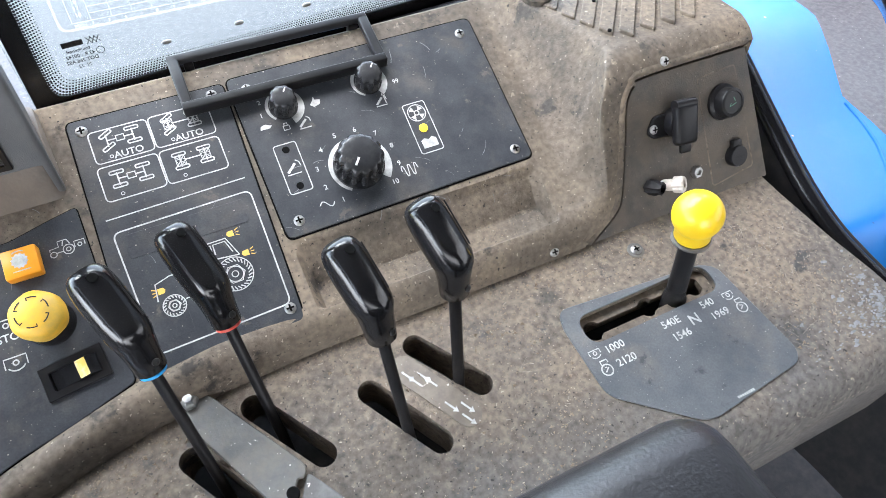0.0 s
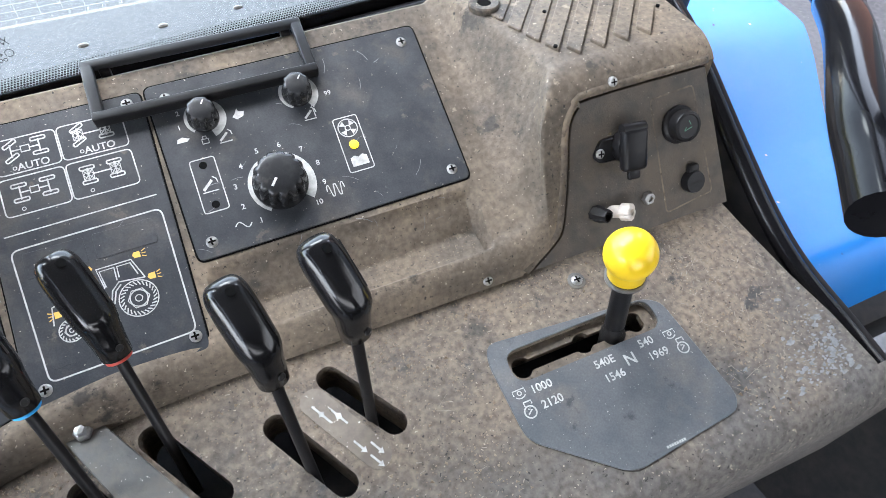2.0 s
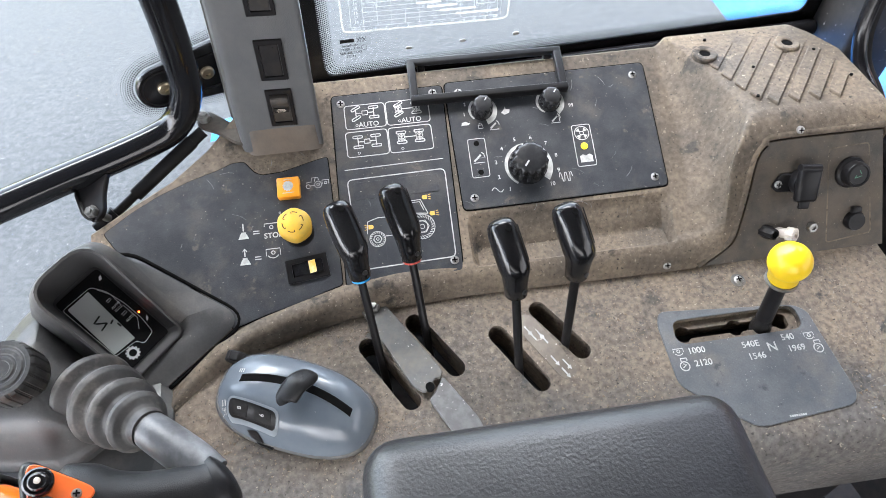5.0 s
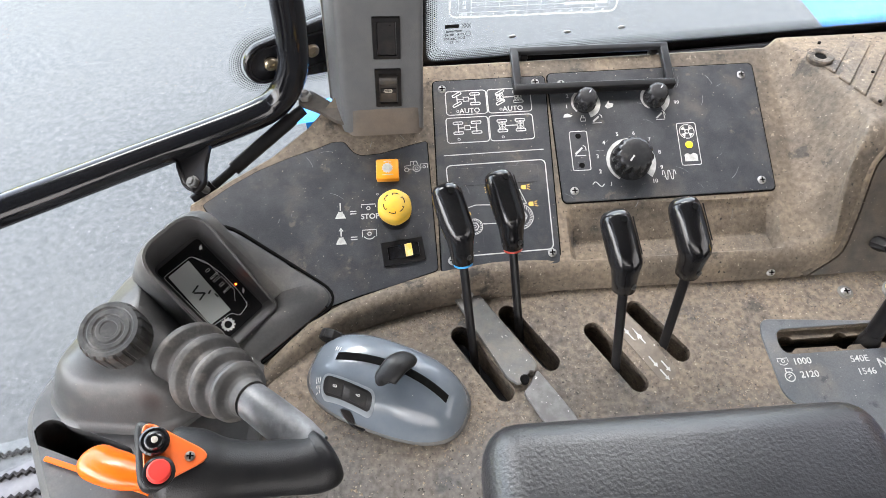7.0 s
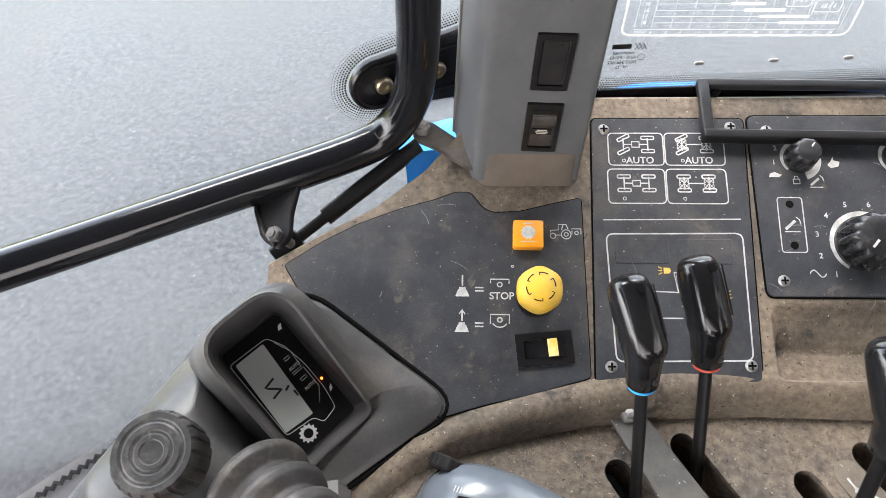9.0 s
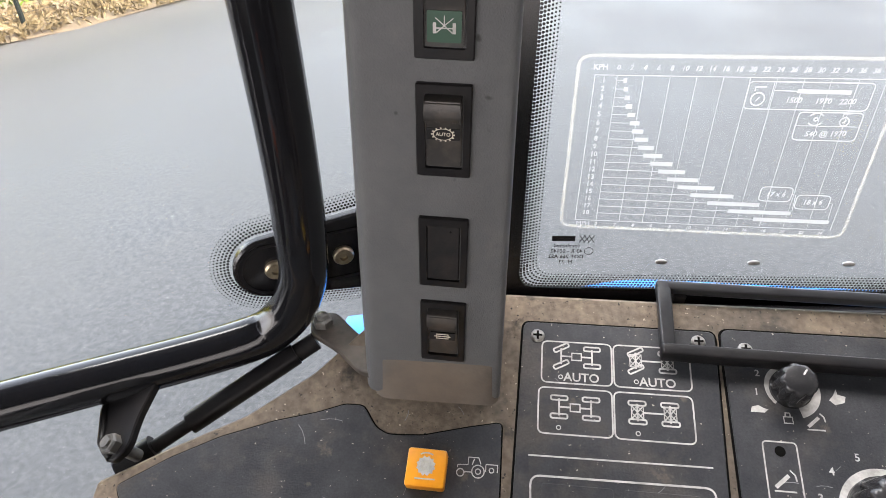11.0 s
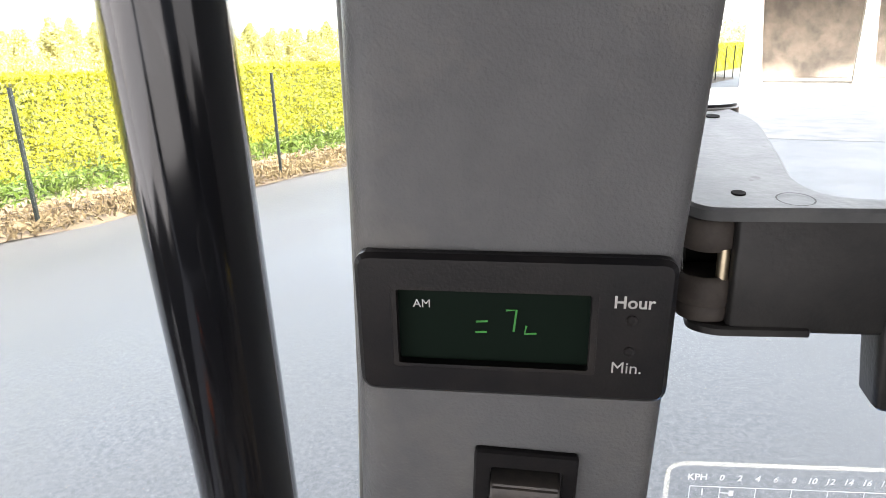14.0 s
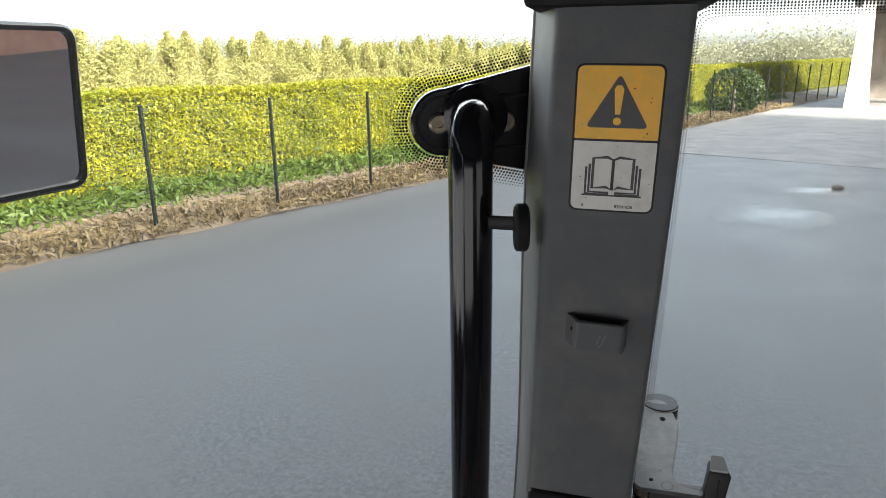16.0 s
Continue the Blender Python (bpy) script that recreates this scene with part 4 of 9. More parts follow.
    # tortoise, hare, padlock
    blot([(-0.002, 0.0765 * CP), (0.006, 0.0765 * CP), (0.0085, 0.0785 * CP), (0.006, 0.0790 * CP), (0.003, 0.0805 * CP), (-0.001, 0.0795 * CP)], 0, bm)
    blot([(0.0445, 0.0860 * CP), (0.0475, 0.0835 * CP), (0.0530, 0.0850 * CP), (0.0545, 0.0885 * CP), (0.0500, 0.0895 * CP), (0.0495, 0.0925 * CP), (0.0475, 0.0890 * CP)], 0, bm)
    strokes([rect(0.0165, 0.0715 * CP, 0.0215, 0.0750 * CP) + [(0.0165, 0.0715 * CP)], [(0.0175, 0.075 * CP), (0.0178, 0.0772 * CP), (0.0202, 0.0772 * CP), (0.0205, 0.075 * CP)]], w, 0, bm)
    printed("panel_print", bm, M_WHITE, m, "white dial numbers and symbols")
    printed("lamp_lens", lathe([(0.0039, -0.0005), (0.0039, 0.0006), (0.003, 0.0012), (0, 0.0014)], 20, m=Matrix.Translation((0.1296, 0.0405 * CP, 0))), M_LAMP, m, "lit yellow indicator lamp")
    dots = bmesh.new()
    for y in (0.0255, 0.0560):
        blot(disc(0.0113, y * CP, 0.0031), 0, dots)
    printed("lamp_window", dots, M_DARK, m, "two dark lamp windows")


M_LAMP = glow("yellow_lamp", (0.95, 0.55, 0.01), 0.12)
dial_print()
for x, y in ((0, 0), (0.2005, 0.0), (0.2015, 0.1125), (-0.131, 0.114), (-0.031, -0.0585), (-0.1335, -0.0605), (-0.0285, 0.116), (0.000, 0.113)):
    screw(console, on_panel(x, y, 0.0016), 0.0046)
screw(console, frame_of((0.1965, -0.0838, 1.7083), (1, 0, 0), (0, -0.75, 0.66)), 0.0045)
part("washer", lathe([(0.0078, -0.001), (0.0078, 0.0006), (0.007, 0.0010), (0, 0.0010)], 24), M_COVER, console, "grey washer under a screw", m=on_deck(0.2704, -0.1068, 0.0), smooth=40)
screw(console, on_deck(0.2704, -0.1068, 0.0012), 0.0050)


def tractor_mark(bm, x, y, s, w):
    strokes([ring_line(x - 0.009 * s, y - 0.004 * s, 0.0035 * s, 18), ring_line(x + 0.008 * s, y - 0.002 * s, 0.006 * s, 24), ring_line(x + 0.008 * s, y - 0.002 * s, 0.0025 * s, 14),
             [(x - 0.012 * s, y + 0.0005 * s), (x - 0.012 * s, y + 0.003 * s), (x - 0.002 * s, y + 0.004 * s), (x - 0.002 * s, y + 0.011 * s), (x + 0.008 * s, y + 0.011 * s), (x + 0.0105 * s, y + 0.005 * s)],
             [(x - 0.0055 * s, y - 0.003 * s), (x + 0.002 * s, y - 0.003 * s)], [(x + 0.004 * s, y + 0.010 * s), (x + 0.002 * s, y + 0.004 * s)]], w, 0, bm)


def axle_mark(bm, x, y, s, skew, solid):
    w = 0.0011
    for sx in (-1, 1):
        cx = x + sx * 0.0098 * s
        strokes([[(cx, y - 0.0055), (cx, y + 0.0055)]], w, 0, bm)
        for sy in (-1, 1):
            py = y + sy * 0.0058
            q = rounded([(cx - 0.0052, py - 0.0014), (cx + 0.0052, py - 0.0014), (cx + 0.0052, py + 0.0014), (cx - 0.0052, py + 0.0014)], 0.0012, 3)
            if skew and sx < 0:
                q = [(cx + (u - cx) * 0.88 - (v - py) * 0.47, py + (u - cx) * 0.47 + (v - py) * 0.88) for u, v in q]
            strokes([q + [q[0]]], w, 0, bm)
        if solid:
            b = 0.0036
            strokes([rect(cx - b, y - 0.0042, cx + b, y + 0.0042) + [(cx - b, y - 0.0042)], [(cx - b, y - 0.0042), (cx + b, y + 0.0042)], [(cx + b, y - 0.0042), (cx - b, y + 0.0042)], [(cx - b, y), (cx, y + 0.0042), (cx + b, y), (cx, y - 0.0042), (cx - b, y)]], w * 0.7, 0, bm)
    if not solid:
        strokes([[(x - 0.0098 * s, y), (x - 0.003, y)], [(x + 0.003, y), (x + 0.0098 * s, y)], rect(x - 0.003, y - 0.0024, x + 0.003, y + 0.0024) + [(x - 0.003, y - 0.0024)]], w, 0, bm)
    else:
        strokes([[(x - 0.006, y), (x + 0.006, y)]], w, 0, bm)


def symbol_print():
    m = M_ON_PANEL @ Matrix.Translation((0, 0, Z_P))
    bm = bmesh.new()
    w = 0.0010
    cells = [(-0.1285, 0.0850, -0.0830, 0.1115, True), (-0.0830, 0.0850, -0.0345, 0.1115, True), (-0.1300, 0.0555, -0.0835, 0.0830, False), (-0.0835, 0.0555, -0.0350, 0.0830, False)]
    for n, (x0, y0, x1, y1, auto) in enumerate(cells):
        q = rounded([(x0 + 0.0006, y0 * CP + 0.0006), (x1 - 0.0006, y0 * CP + 0.0006), (x1 - 0.0006, y1 * CP - 0.0006), (x0 + 0.0006, y1 * CP - 0.0006)], 0.004)
        strokes([q + [q[0]]], w, 0, bm)
        cx, cy = (x0 + x1) / 2, (y0 + (y1 - y0) * (0.64 if auto else 0.58)) * CP
        axle_mark(bm, cx, cy, 1.0, 0.0022 if auto else 0.0, n in (1, 3))
        if auto:
            words("AUTO", 0.0080, cx + 0.003, (y0 + 0.0042) * CP, 0, bm)
        strokes([ring_line(cx - 0.010, (y0 + 0.0042) * CP, 0.0013, 10)], 0.0006, 0, bm)
    strokes([[(-0.1345, 0.0435 * CP), (-0.0275, 0.0445 * CP)]], w, 0, bm)
    q = rounded([(-0.1295, -0.0570 * CP), (-0.0290, -0.0550 * CP), (-0.0275, 0.0340 * CP), (-0.1330, 0.0330 * CP)], 0.006)
    strokes([q + [q[0]]], w * 1.2, 0, bm)
    # tractor seen from the side: cab, hood and two lugged wheels
    def up(pts):
        return [(x, y * CP) for x, y in pts]
    strokes([up([(-0.0800, -0.0090), (-0.0825, 0.0050), (-0.0580, 0.0050), (-0.0520, -0.0095)]), up([(-0.0790, -0.0085), (-0.0808, 0.0030), (-0.0705, 0.0030), (-0.0708, -0.0060)]), up([(-0.0688, -0.0045), (-0.0685, 0.0030), (-0.0592, 0.0030), (-0.0560, -0.0060)]),
             up([(-0.0780, -0.0190), (-0.0755, -0.0120), (-0.0700, -0.0075), (-0.0520, -0.0095)]), up([(-0.0765, -0.0210), (-0.0735, -0.0130), (-0.0690, -0.0095)]),
             up([(-0.0800, -0.0090), (-0.1050, -0.0080), (-0.1165, -0.0110), (-0.1180, -0.0230)]), up([(-0.0990, -0.0270), (-0.0780, -0.0270)])], 0.0010, 0, bm)
    for cx, cy, rr, n in ((-0.0600, -0.0220 * CP, 0.0135, 26), (-0.1080, -0.0290 * CP, 0.0082, 18)):
        strokes([ring_line(cx, cy, rr, 40), ring_line(cx, cy, rr * 0.56, 6), ring_line(cx, cy, rr * 0.45, 30), ring_line(cx, cy, rr * 0.18, 14)], 0.0008, 0, bm)
        for k in range(n):
            a = 2 * math.pi * k / n
            strokes([[(cx + rr * 0.74 * math.cos(a), cy + rr * 0.74 * math.sin(a)), (cx + rr * 0.94 * math.cos(a + 0.20), cy + rr * 0.94 * math.sin(a + 0.20))]], 0.0009, 0, bm)
    printed("panel_print", bm, M_WHITE, m, "white axle and tractor symbols")
    am = bmesh.new()
    for x, y in ((-0.1140, -0.0165), (-0.0530, 0.0070), (-0.0470, -0.0100), (-0.0880, 0.0065)):
        f = -1 if x < -0.08 else 1
        blot([(x - f * 0.0022, y * CP - 0.0022), (x + f * 0.0022, y * CP - 0.0024), (x + f * 0.0022, y * CP + 0.0024), (x - f * 0.0022, y * CP + 0.0022), (x - f * 0.0034, y * CP)][::f], 0, am)
        strokes([[(x + f * 0.0034, y * CP + k * 0.0017), (x + f * 0.0062, y * CP + k * 0.0030)] for k in (-1, 0, 1)], 0.0007, 0, am)
    printed("lamp_print", am, M_AMBER, m, "amber work lamp symbols")
    for x0, x1 in ((-0.1265, -0.0850), (-0.0790, -0.0360)):
        part("key_pad", plate(pp(rounded(rect(x0, 0.0115, x1, 0.0295), 0.002)), 0.0014, 0.0021, 0.0003), M_PANEL, console, "raised black membrane key", m=M_ON_PANEL, smooth=30)
    for x0, x1, y0, y1 in ((-0.1255, -0.100, -0.050, -0.030), (-0.055, -0.033, -0.035, -0.012)):
        part("key_pad", plate(pp(rounded(rect(x0, y0, x1, y1), 0.002)), 0.0014, 0.00185, 0.0002), M_PANEL, console, m=M_ON_PANEL)


symbol_print()


def switch_bits():
    m = M_ON_PANEL @ Matrix.Translation((0, 0, Z_P))
    bm = bmesh.new()
    w = 0.0010
    for oy, down in ((-0.0085, True), (-0.0335, False)):
        y = oy * CP
        x = -0.2455
        blot([(x - 0.0055, y - 0.0055), (x + 0.0055, y - 0.0055), (x + 0.0035, y - 0.0005), (x + 0.0025, y + 0.0005), (x + 0.0025, y + 0.002), (x - 0.0025, y + 0.002), (x - 0.0025, y + 0.0005), (x - 0.0035, y - 0.0005)], 0, bm)
        strokes([[(x, y + 0.003), (x, y + 0.0115)]], 0.0013, 0, bm)
        if not down:
            strokes([[(x - 0.0022, y + 0.0085), (x, y + 0.0118), (x + 0.0022, y + 0.0085)]], w, 0, bm)
        strokes([[(x + 0.010, y - 0.0010), (x + 0.0165, y - 0.0010)], [(x + 0.010, y + 0.0016), (x + 0.0165, y + 0.0016)]], 0.0011, 0, bm)
        cx, cy = x + 0.029, y + 0.0042
        strokes([[(cx - 0.0072, cy + (0.001 if down else -0.003)), (cx - 0.0072, cy + 0.0042), (cx + 0.0072, cy + 0.0042), (cx + 0.0072, cy + (0.001 if down else -0.003))], ring_line(cx, cy, 0.0018, 10)], w, 0, bm)
        if not down:
            strokes([ring_line(cx, cy + 0.001, 0.0066, 12, 215, 325)], w, 0, bm)
    words("STOP", 0.0080, -0.2150, -0.0130 * CP, 0, bm)
    tractor_mark(bm, -0.1690, 0.0335 * CP, 0.62, 0.0007)
    strokes([[(-0.1595, 0.0325 * CP), (-0.1595, 0.0365 * CP), (-0.1525, 0.0365 * CP), (-0.1525, 0.0325 * CP)], ring_line(-0.156, 0.0335 * CP, 0.0014, 10)], 0.0007, 0, bm)
    strokes([ring_line(-0.2065, 0.0085 * CP, 0.0009, 10)], 0.0006, 0, bm)
    printed("panel_print", bm, M_WHITE, m, "white stop and PTO symbols")
    o = part("push_button", box(0.0235, 0.0225, 0.010, (0, 0, 0.004), 0.0016), M_ORANGE, console, "square orange push button", smooth=30, m=on_panel(-0.1945, 0.0305, 0.0016) @ Matrix.Rotation(radians(-1), 4, "Z"))
    g = bmesh.new()
    pts = []
    for k in range(24):
        r = 0.0060 if k % 2 else 0.0049
        pts.append((r * math.cos(2 * math.pi * k / 24), 0.001 + r * math.sin(2 * math.pi * k / 24)))
    blot(pts, 0.0092, g)
    strokes([[(-0.006, -0.0065), (0.006, -0.0065)], ring_line(0, 0.001, 0.0075, 12, 60, 120)], 0.0008, 0.0092, g)
    part("button_print", g, M_WHITE, o, "white gear symbol", m=on_panel(-0.1945, 0.0305, 0.0016))
    e = on_panel(-0.1885, -0.0130, 0.0016)
    s = part("stop_button", lathe([(0.0, 0.014), (0.0150, 0.014), (0.0166, 0.018), (0.0172, 0.024), (0.0166, 0.031), (0.0150, 0.0345), (0.0110, 0.0370), (0, 0.0385)], 36, wave=lambda a, k: 1 - 0.02 * math.cos(6 * a)), M_STOP, console, "worn yellow mushroom stop button", smooth=40, m=e)
    part("collar", lathe([(0.0160, 0), (0.0160, 0.006), (0.0145, 0.010), (0.0125, 0.0145), (0, 0.0145)], 32), M_BLACK, s, "black collar under the button", smooth=30, m=e)
    gr = bmesh.new()
    for k in range(6):
        strokes([[(0.0105 * math.cos(radians(60 * k + a)), 0.0105 * math.sin(radians(60 * k + a))) for a in (0, 12, 24, 36)] + [(0.0085 * math.cos(radians(60 * k + 36)), 0.0085 * math.sin(radians(60 * k + 36)))]], 0.0009, 0.03765, gr)
    part("arrow_groove", gr, M_MATT, s, "dark moulded arrow grooves", m=e)
    r = on_panel(-0.1830, -0.0490, 0.0016) @ Matrix.Rotation(radians(6), 4, "Z")
    sw = part("rocker_switch", plate(rounded(rect(-0.0215, -0.0125, 0.0215, 0.0125), 0.001), 0, 0.003, 0.0006, [rounded(rect(-0.0155, -0.0070, 0.0165, 0.0070), 0.0006)]), M_BLACK, console, "black rocker switch with a yellow half", m=r)
    bm = bmesh.new()
    rockers = [(-0.0152, 0.0008), (-0.008, 0.0018), (0.002, 0.0042), (0.0095, 0.0062), (0.0162, 0.0034)]
    a = [bm.verts.new((x, -0.0068, z)) for x, z in rockers] + [bm.verts.new((0.0162, -0.0068, -0.001)), bm.verts.new((-0.0152, -0.0068, -0.001))]
    b = [bm.verts.new((v.co.x, 0.0068, v.co.z)) for v in a]
    bm.faces.new(a)
    bm.faces.new(b)
    for i in range(len(a)):
        bm.faces.new((a[i], a[(i + 1) % len(a)], b[(i + 1) % len(a)], b[i]))
    part("rocker", bm, M_GLOSS, sw, m=r)
    y = bmesh.new()
    y.faces.new([y.verts.new(p) for p in ((0.0022, -0.0066, 0.0045), (0.0094, -0.0066, 0.0064), (0.0094, 0.0066, 0.0064), (0.0022, 0.0066, 0.0045))])
    part("lens", y, M_PALEYEL, sw, "pale yellow lens", m=r)


M_PALEYEL = material("pale_yellow_lens", (0.80, 0.52, 0.10), 0.35, color2=(0.85, 0.72, 0.42), scale=160)
switch_bits()


def gate_print():
    m = M_ON_DECK @ Matrix.Translation((0, 0, 0.0021))
    bm = bmesh.new()
    rot = Matrix.Rotation(radians(-2), 4, "Z")
    for t, s, x, y in (("1000", 0.0092, 0.197, -0.178), ("2120", 0.0092, 0.1995, -0.1915), ("540E", 0.0092, 0.2535, -0.1795), ("1546", 0.0092, 0.2555, -0.1925), ("N", 0.0135, 0.2745, -0.1855), ("540", 0.0092, 0.2940, -0.1775), ("1969", 0.0092, 0.2985, -0.1900)):
        words(t, s, x, y * CD, 0, bm)
    w = 0.0009
    for x, y in ((0.1785, -0.1765), (0.3165, -0.1785)):
        y *= CD
        strokes([[(x - 0.005, y - 0.001), (x - 0.005, y + 0.0028), (x + 0.005, y + 0.0028), (x + 0.005, y - 0.001)], ring_line(x, y, 0.0016, 10), ring_line(x, y + 0.001, 0.0052, 10, 220, 320)], w, 0, bm)
    for x, y in ((0.1800, -0.1910), (0.3205, -0.1915)):
        y *= CD
        strokes([ring_line(x, y - 0.0015, 0.0047, 18), [(x - 0.0022, y + 0.0035), (x - 0.0022, y + 0.0068), (x + 0.0040, y + 0.0068), (x + 0.0040, y + 0.0040)], [(x - 0.0022, y - 0.0030), (x + 0.002, y), (x - 0.001, y + 0.001)]], w * 1.3, 0, bm)
    for k in range(8):
        blot(rect(0.262 + 0.0022 * k, -0.2560 * CD, 0.2636 + 0.0022 * k, -0.2540 * CD), 0, bm)
    printed("gate_print", bm, M_WHITE, m, "white engine speed markings")


gate_print()


def build_hinged_frame():
    ob = thing("holder_frame", "black rectangular wire holder over the dial panel", "holder", at=(0.035, 0.15, 1.83))
    m = frame_of((0.0345, 0.1235, 1.8255), (1, -0.028, 0.03), (0, -0.33, 0.94))
    w, d = 0.0880, 0.0275
    for x in (-w + 0.0045, w - 0.0045):
        part("side_bar", box(0.0090, 2 * d, 0.0075, (x, 0, 0), 0.0016, 3, m=m), M_BAR, ob, smooth=30)
    part("front_bar", box(2 * w, 0.0080, 0.0110, (0, -d + 0.003, -0.0005), 0.0014, 3, m=m), M_BLACK, ob, smooth=30)
    part("rear_bar", box(2 * w, 0.0070, 0.0075, (0, d - 0.0026, 0), 0.0014, 3, m=m), M_BAR, ob, smooth=30)
    for x in (-0.072, 0.074):
        part("foot", box(0.008, 0.008, 0.012, (x, d - 0.005, -0.008), 0.001, m=m), M_BLACK, ob, smooth=30)


M_BAR = material("satin_dark_bar", (0.012, 0.013, 0.015), 0.30, spec=0.35, color2=(0.018, 0.019, 0.021), scale=60)
build_hinged_frame()


# ---- the raised block: ribs, holes and the socket plate ----
def build_block_top():
    top = [(0.256, 0.122), (0.388, 0.128), (0.408, 0.095), (0.416, 0.014), (0.302, 0.012), (0.284, 0.050), (0.272, 0.085)]
    d = Vector((-0.634, -0.773))
    nrm = Vector((-d.y, d.x))
    c = Vector((0.338, 0.078))
    for k in range(-6, 6):
        o = c + nrm * (0.0175 * k + 0.004)
        ts = []
        for a, b in zip(top, top[1:] + top[:1]):
            a, b = Vector(a), Vector(b)
            e = b - a
            den = d.x * e.y - d.y * e.x
            if abs(den) < 1e-9:
                continue
            q = a - o
            t = (q.x * e.y - q.y * e.x) / den
            u = (q.x * d.y - q.y * d.x) / den
            if 0 <= u <= 1:
                ts.append(t)
        if len(ts) < 2 or max(ts) - min(ts) < 0.02:
            continue
        p, q = o + d * (min(ts) + 0.004), o + d * (max(ts) - 0.004)
        s = nrm * 0.0064
        part("rib", plate(rounded([tuple(p - s), tuple(p + s), tuple(q + s + d * 0.004), tuple(q - s - d * 0.002)], 0.0022, 3), 1.8345, 1.8386, 0.0007), M_MOULD, console, smooth=30)
    for x, y in ((0.275, 0.100), (0.373, 0.104)):
        h = part("boss", lathe([(0.0138, -0.002), (0.0138, 0.0025), (0.0125, 0.0038), (0.0075, 0.0038), (0.0062, 0.003), (0.0062, -0.002)], 28, m=Matrix.Translation((x, y, 1.8385))), M_MOULD, console, "round boss with a bolt hole", smooth=40)
        part("bolt_hole", plate(disc(x, y, 0.0066, 20), 1.838, 1.8405), M_DARK, h)
    for x, y in ((0.318, 0.070), (0.301, 0.022), (0.398, 0.090), (0.414, 0.040), (0.287, 0.128)):
        part("pin_hole", plate(disc(x, y, 0.0017, 10), 1.838, 1.8398), M_DARK, console)


build_block_top()


def build_socket_plate():
    edge = [tuple(p.xy) for p in smooth_path([(u, v, 0) for u, v in RECESS], 4)]
    edge = [(u + 0.0015, v - 0.0012) for u, v in edge] + [(0.0885, -0.0665)]
    part("plate_gap", plate(edge[:-2] + [(0.068, 0.066), (0.0870, -0.0665)], -0.010, -0.004), M_DARK, console, "dark gap round the plate", m=M_SIDE)
    shrink = [(u + 0.0012, v - 0.0010) for u, v in edge[:-2]] + [(0.0685, 0.0645), (0.0885, -0.0665)]
    part("socket_plate", plate(shrink, -0.008, 0.0020, 0.0006), M_SIDEPLATE, console, "dusty socket plate darkened for the shade on it", m=M_SIDE, smooth=40)
    inner = rounded([(0.010, 0.050), (0.054, 0.052), (0.071, -0.050), (0.020, -0.056)], 0.004)
    part("plate_bead", strokes([inner + [inner[0]]], 0.0016, 0.0024), M_MOULD, console, m=M_SIDE)
    Z = Matrix.Translation((0, 0, 0.0020))
    # covered power socket
    m = M_SIDE @ Z @ Matrix.Translation((-0.020, 0.019, 0)) @ Matrix.Rotation(radians(-6), 4, "Z")
    s = part("power_socket", plate(rounded([(-0.031, -0.006), (-0.024, 0.008), (0.016, 0.010), (0.022, 0.004), (0.016, -0.010), (-0.024, -0.012)], 0.005), 0, 0.003, 0.001), M_BLACK, console, "black power socket with a closed flap", m=m, smooth=40)
    part("socket_body", lathe([(0.0135, 0), (0.0135, 0.010), (0.0125, 0.012), (0, 0.012)], 24), M_BLACK, s, m=m, smooth=40)
    part("flap", box(0.024, 0.036, 0.010, (0, -0.001, 0.015), 0.004, 3), M_BLACK, s, "black hinged flap", m=m, smooth=50)
    part("flap_tab", box(0.012, 0.010, 0.004, (0.001, -0.022, 0.014), 0.0015), M_BLACK, s, m=m, smooth=50)
    part("hinge", tube([(-0.011, 0.0165, 0.014), (0.011, 0.0165, 0.014)], 0.0048, 14), M_BLACK, s, m=m, smooth=50)
    for x, y in ((-0.0245, -0.003), (0.0175, 0.004)):
        screw(s, m @ Matrix.Translation((x, y, 0.003)), 0.0042)
    # lighter
    m = M_SIDE @ Z @ Matrix.Translation((0.0365, 0.022, 0))
    s = part("lighter", lathe([(0.0165, 0), (0.0165, 0.003), (0.0150, 0.0045), (0.0135, 0.005), (0.0135, 0.013), (0.0128, 0.0145), (0.0105, 0.0150), (0.0100, 0.0140), (0, 0.0140)], 32), M_BLACK, console, "round black push-in lighter", m=m, smooth=40)
    part("lighter_mark", strokes([[(-0.004, -0.003), (0.004, -0.001)], [(0.003, 0.001), (0.001, 0.005)], [(-0.004, -0.003), (-0.002, 0.0)]], 0.0008, 0.0142), M_GREENMARK, s, m=m)
    # small capped socket, nut and loose connectors
    m = M_SIDE @ Z @ Matrix.Translation((0.0475, -0.033, 0)) @ Matrix.Rotation(radians(-4), 4, "Z")
    s = part("capped_socket", lathe([(0.0105, 0), (0.0105, 0.006), (0.0095, 0.008), (0, 0.008)], 24), M_BLACK, console, "small black socket with a rubber cap", m=m, smooth=40)
    part("cap_tab", box(0.011, 0.010, 0.006, (0, 0.011, 0.003), 0.002), M_BLACK, s, m=m, smooth=40)
    part("cap_label", blot(rect(-0.006, -0.001, 0.006, 0.0008), 0.0083), M_MATT, s, m=m)
    m = M_SIDE @ Z @ Matrix.Translation((0.000, -0.035, 0))
    s = part("hex_nut", lathe([(0.0058, 0), (0.0058, 0.0045), (0.0050, 0.0052), (0.0030, 0.0052), (0.0028, 0.003), (0, 0.003)], 6), M_STEEL, console, "bright steel hex nut", m=m)
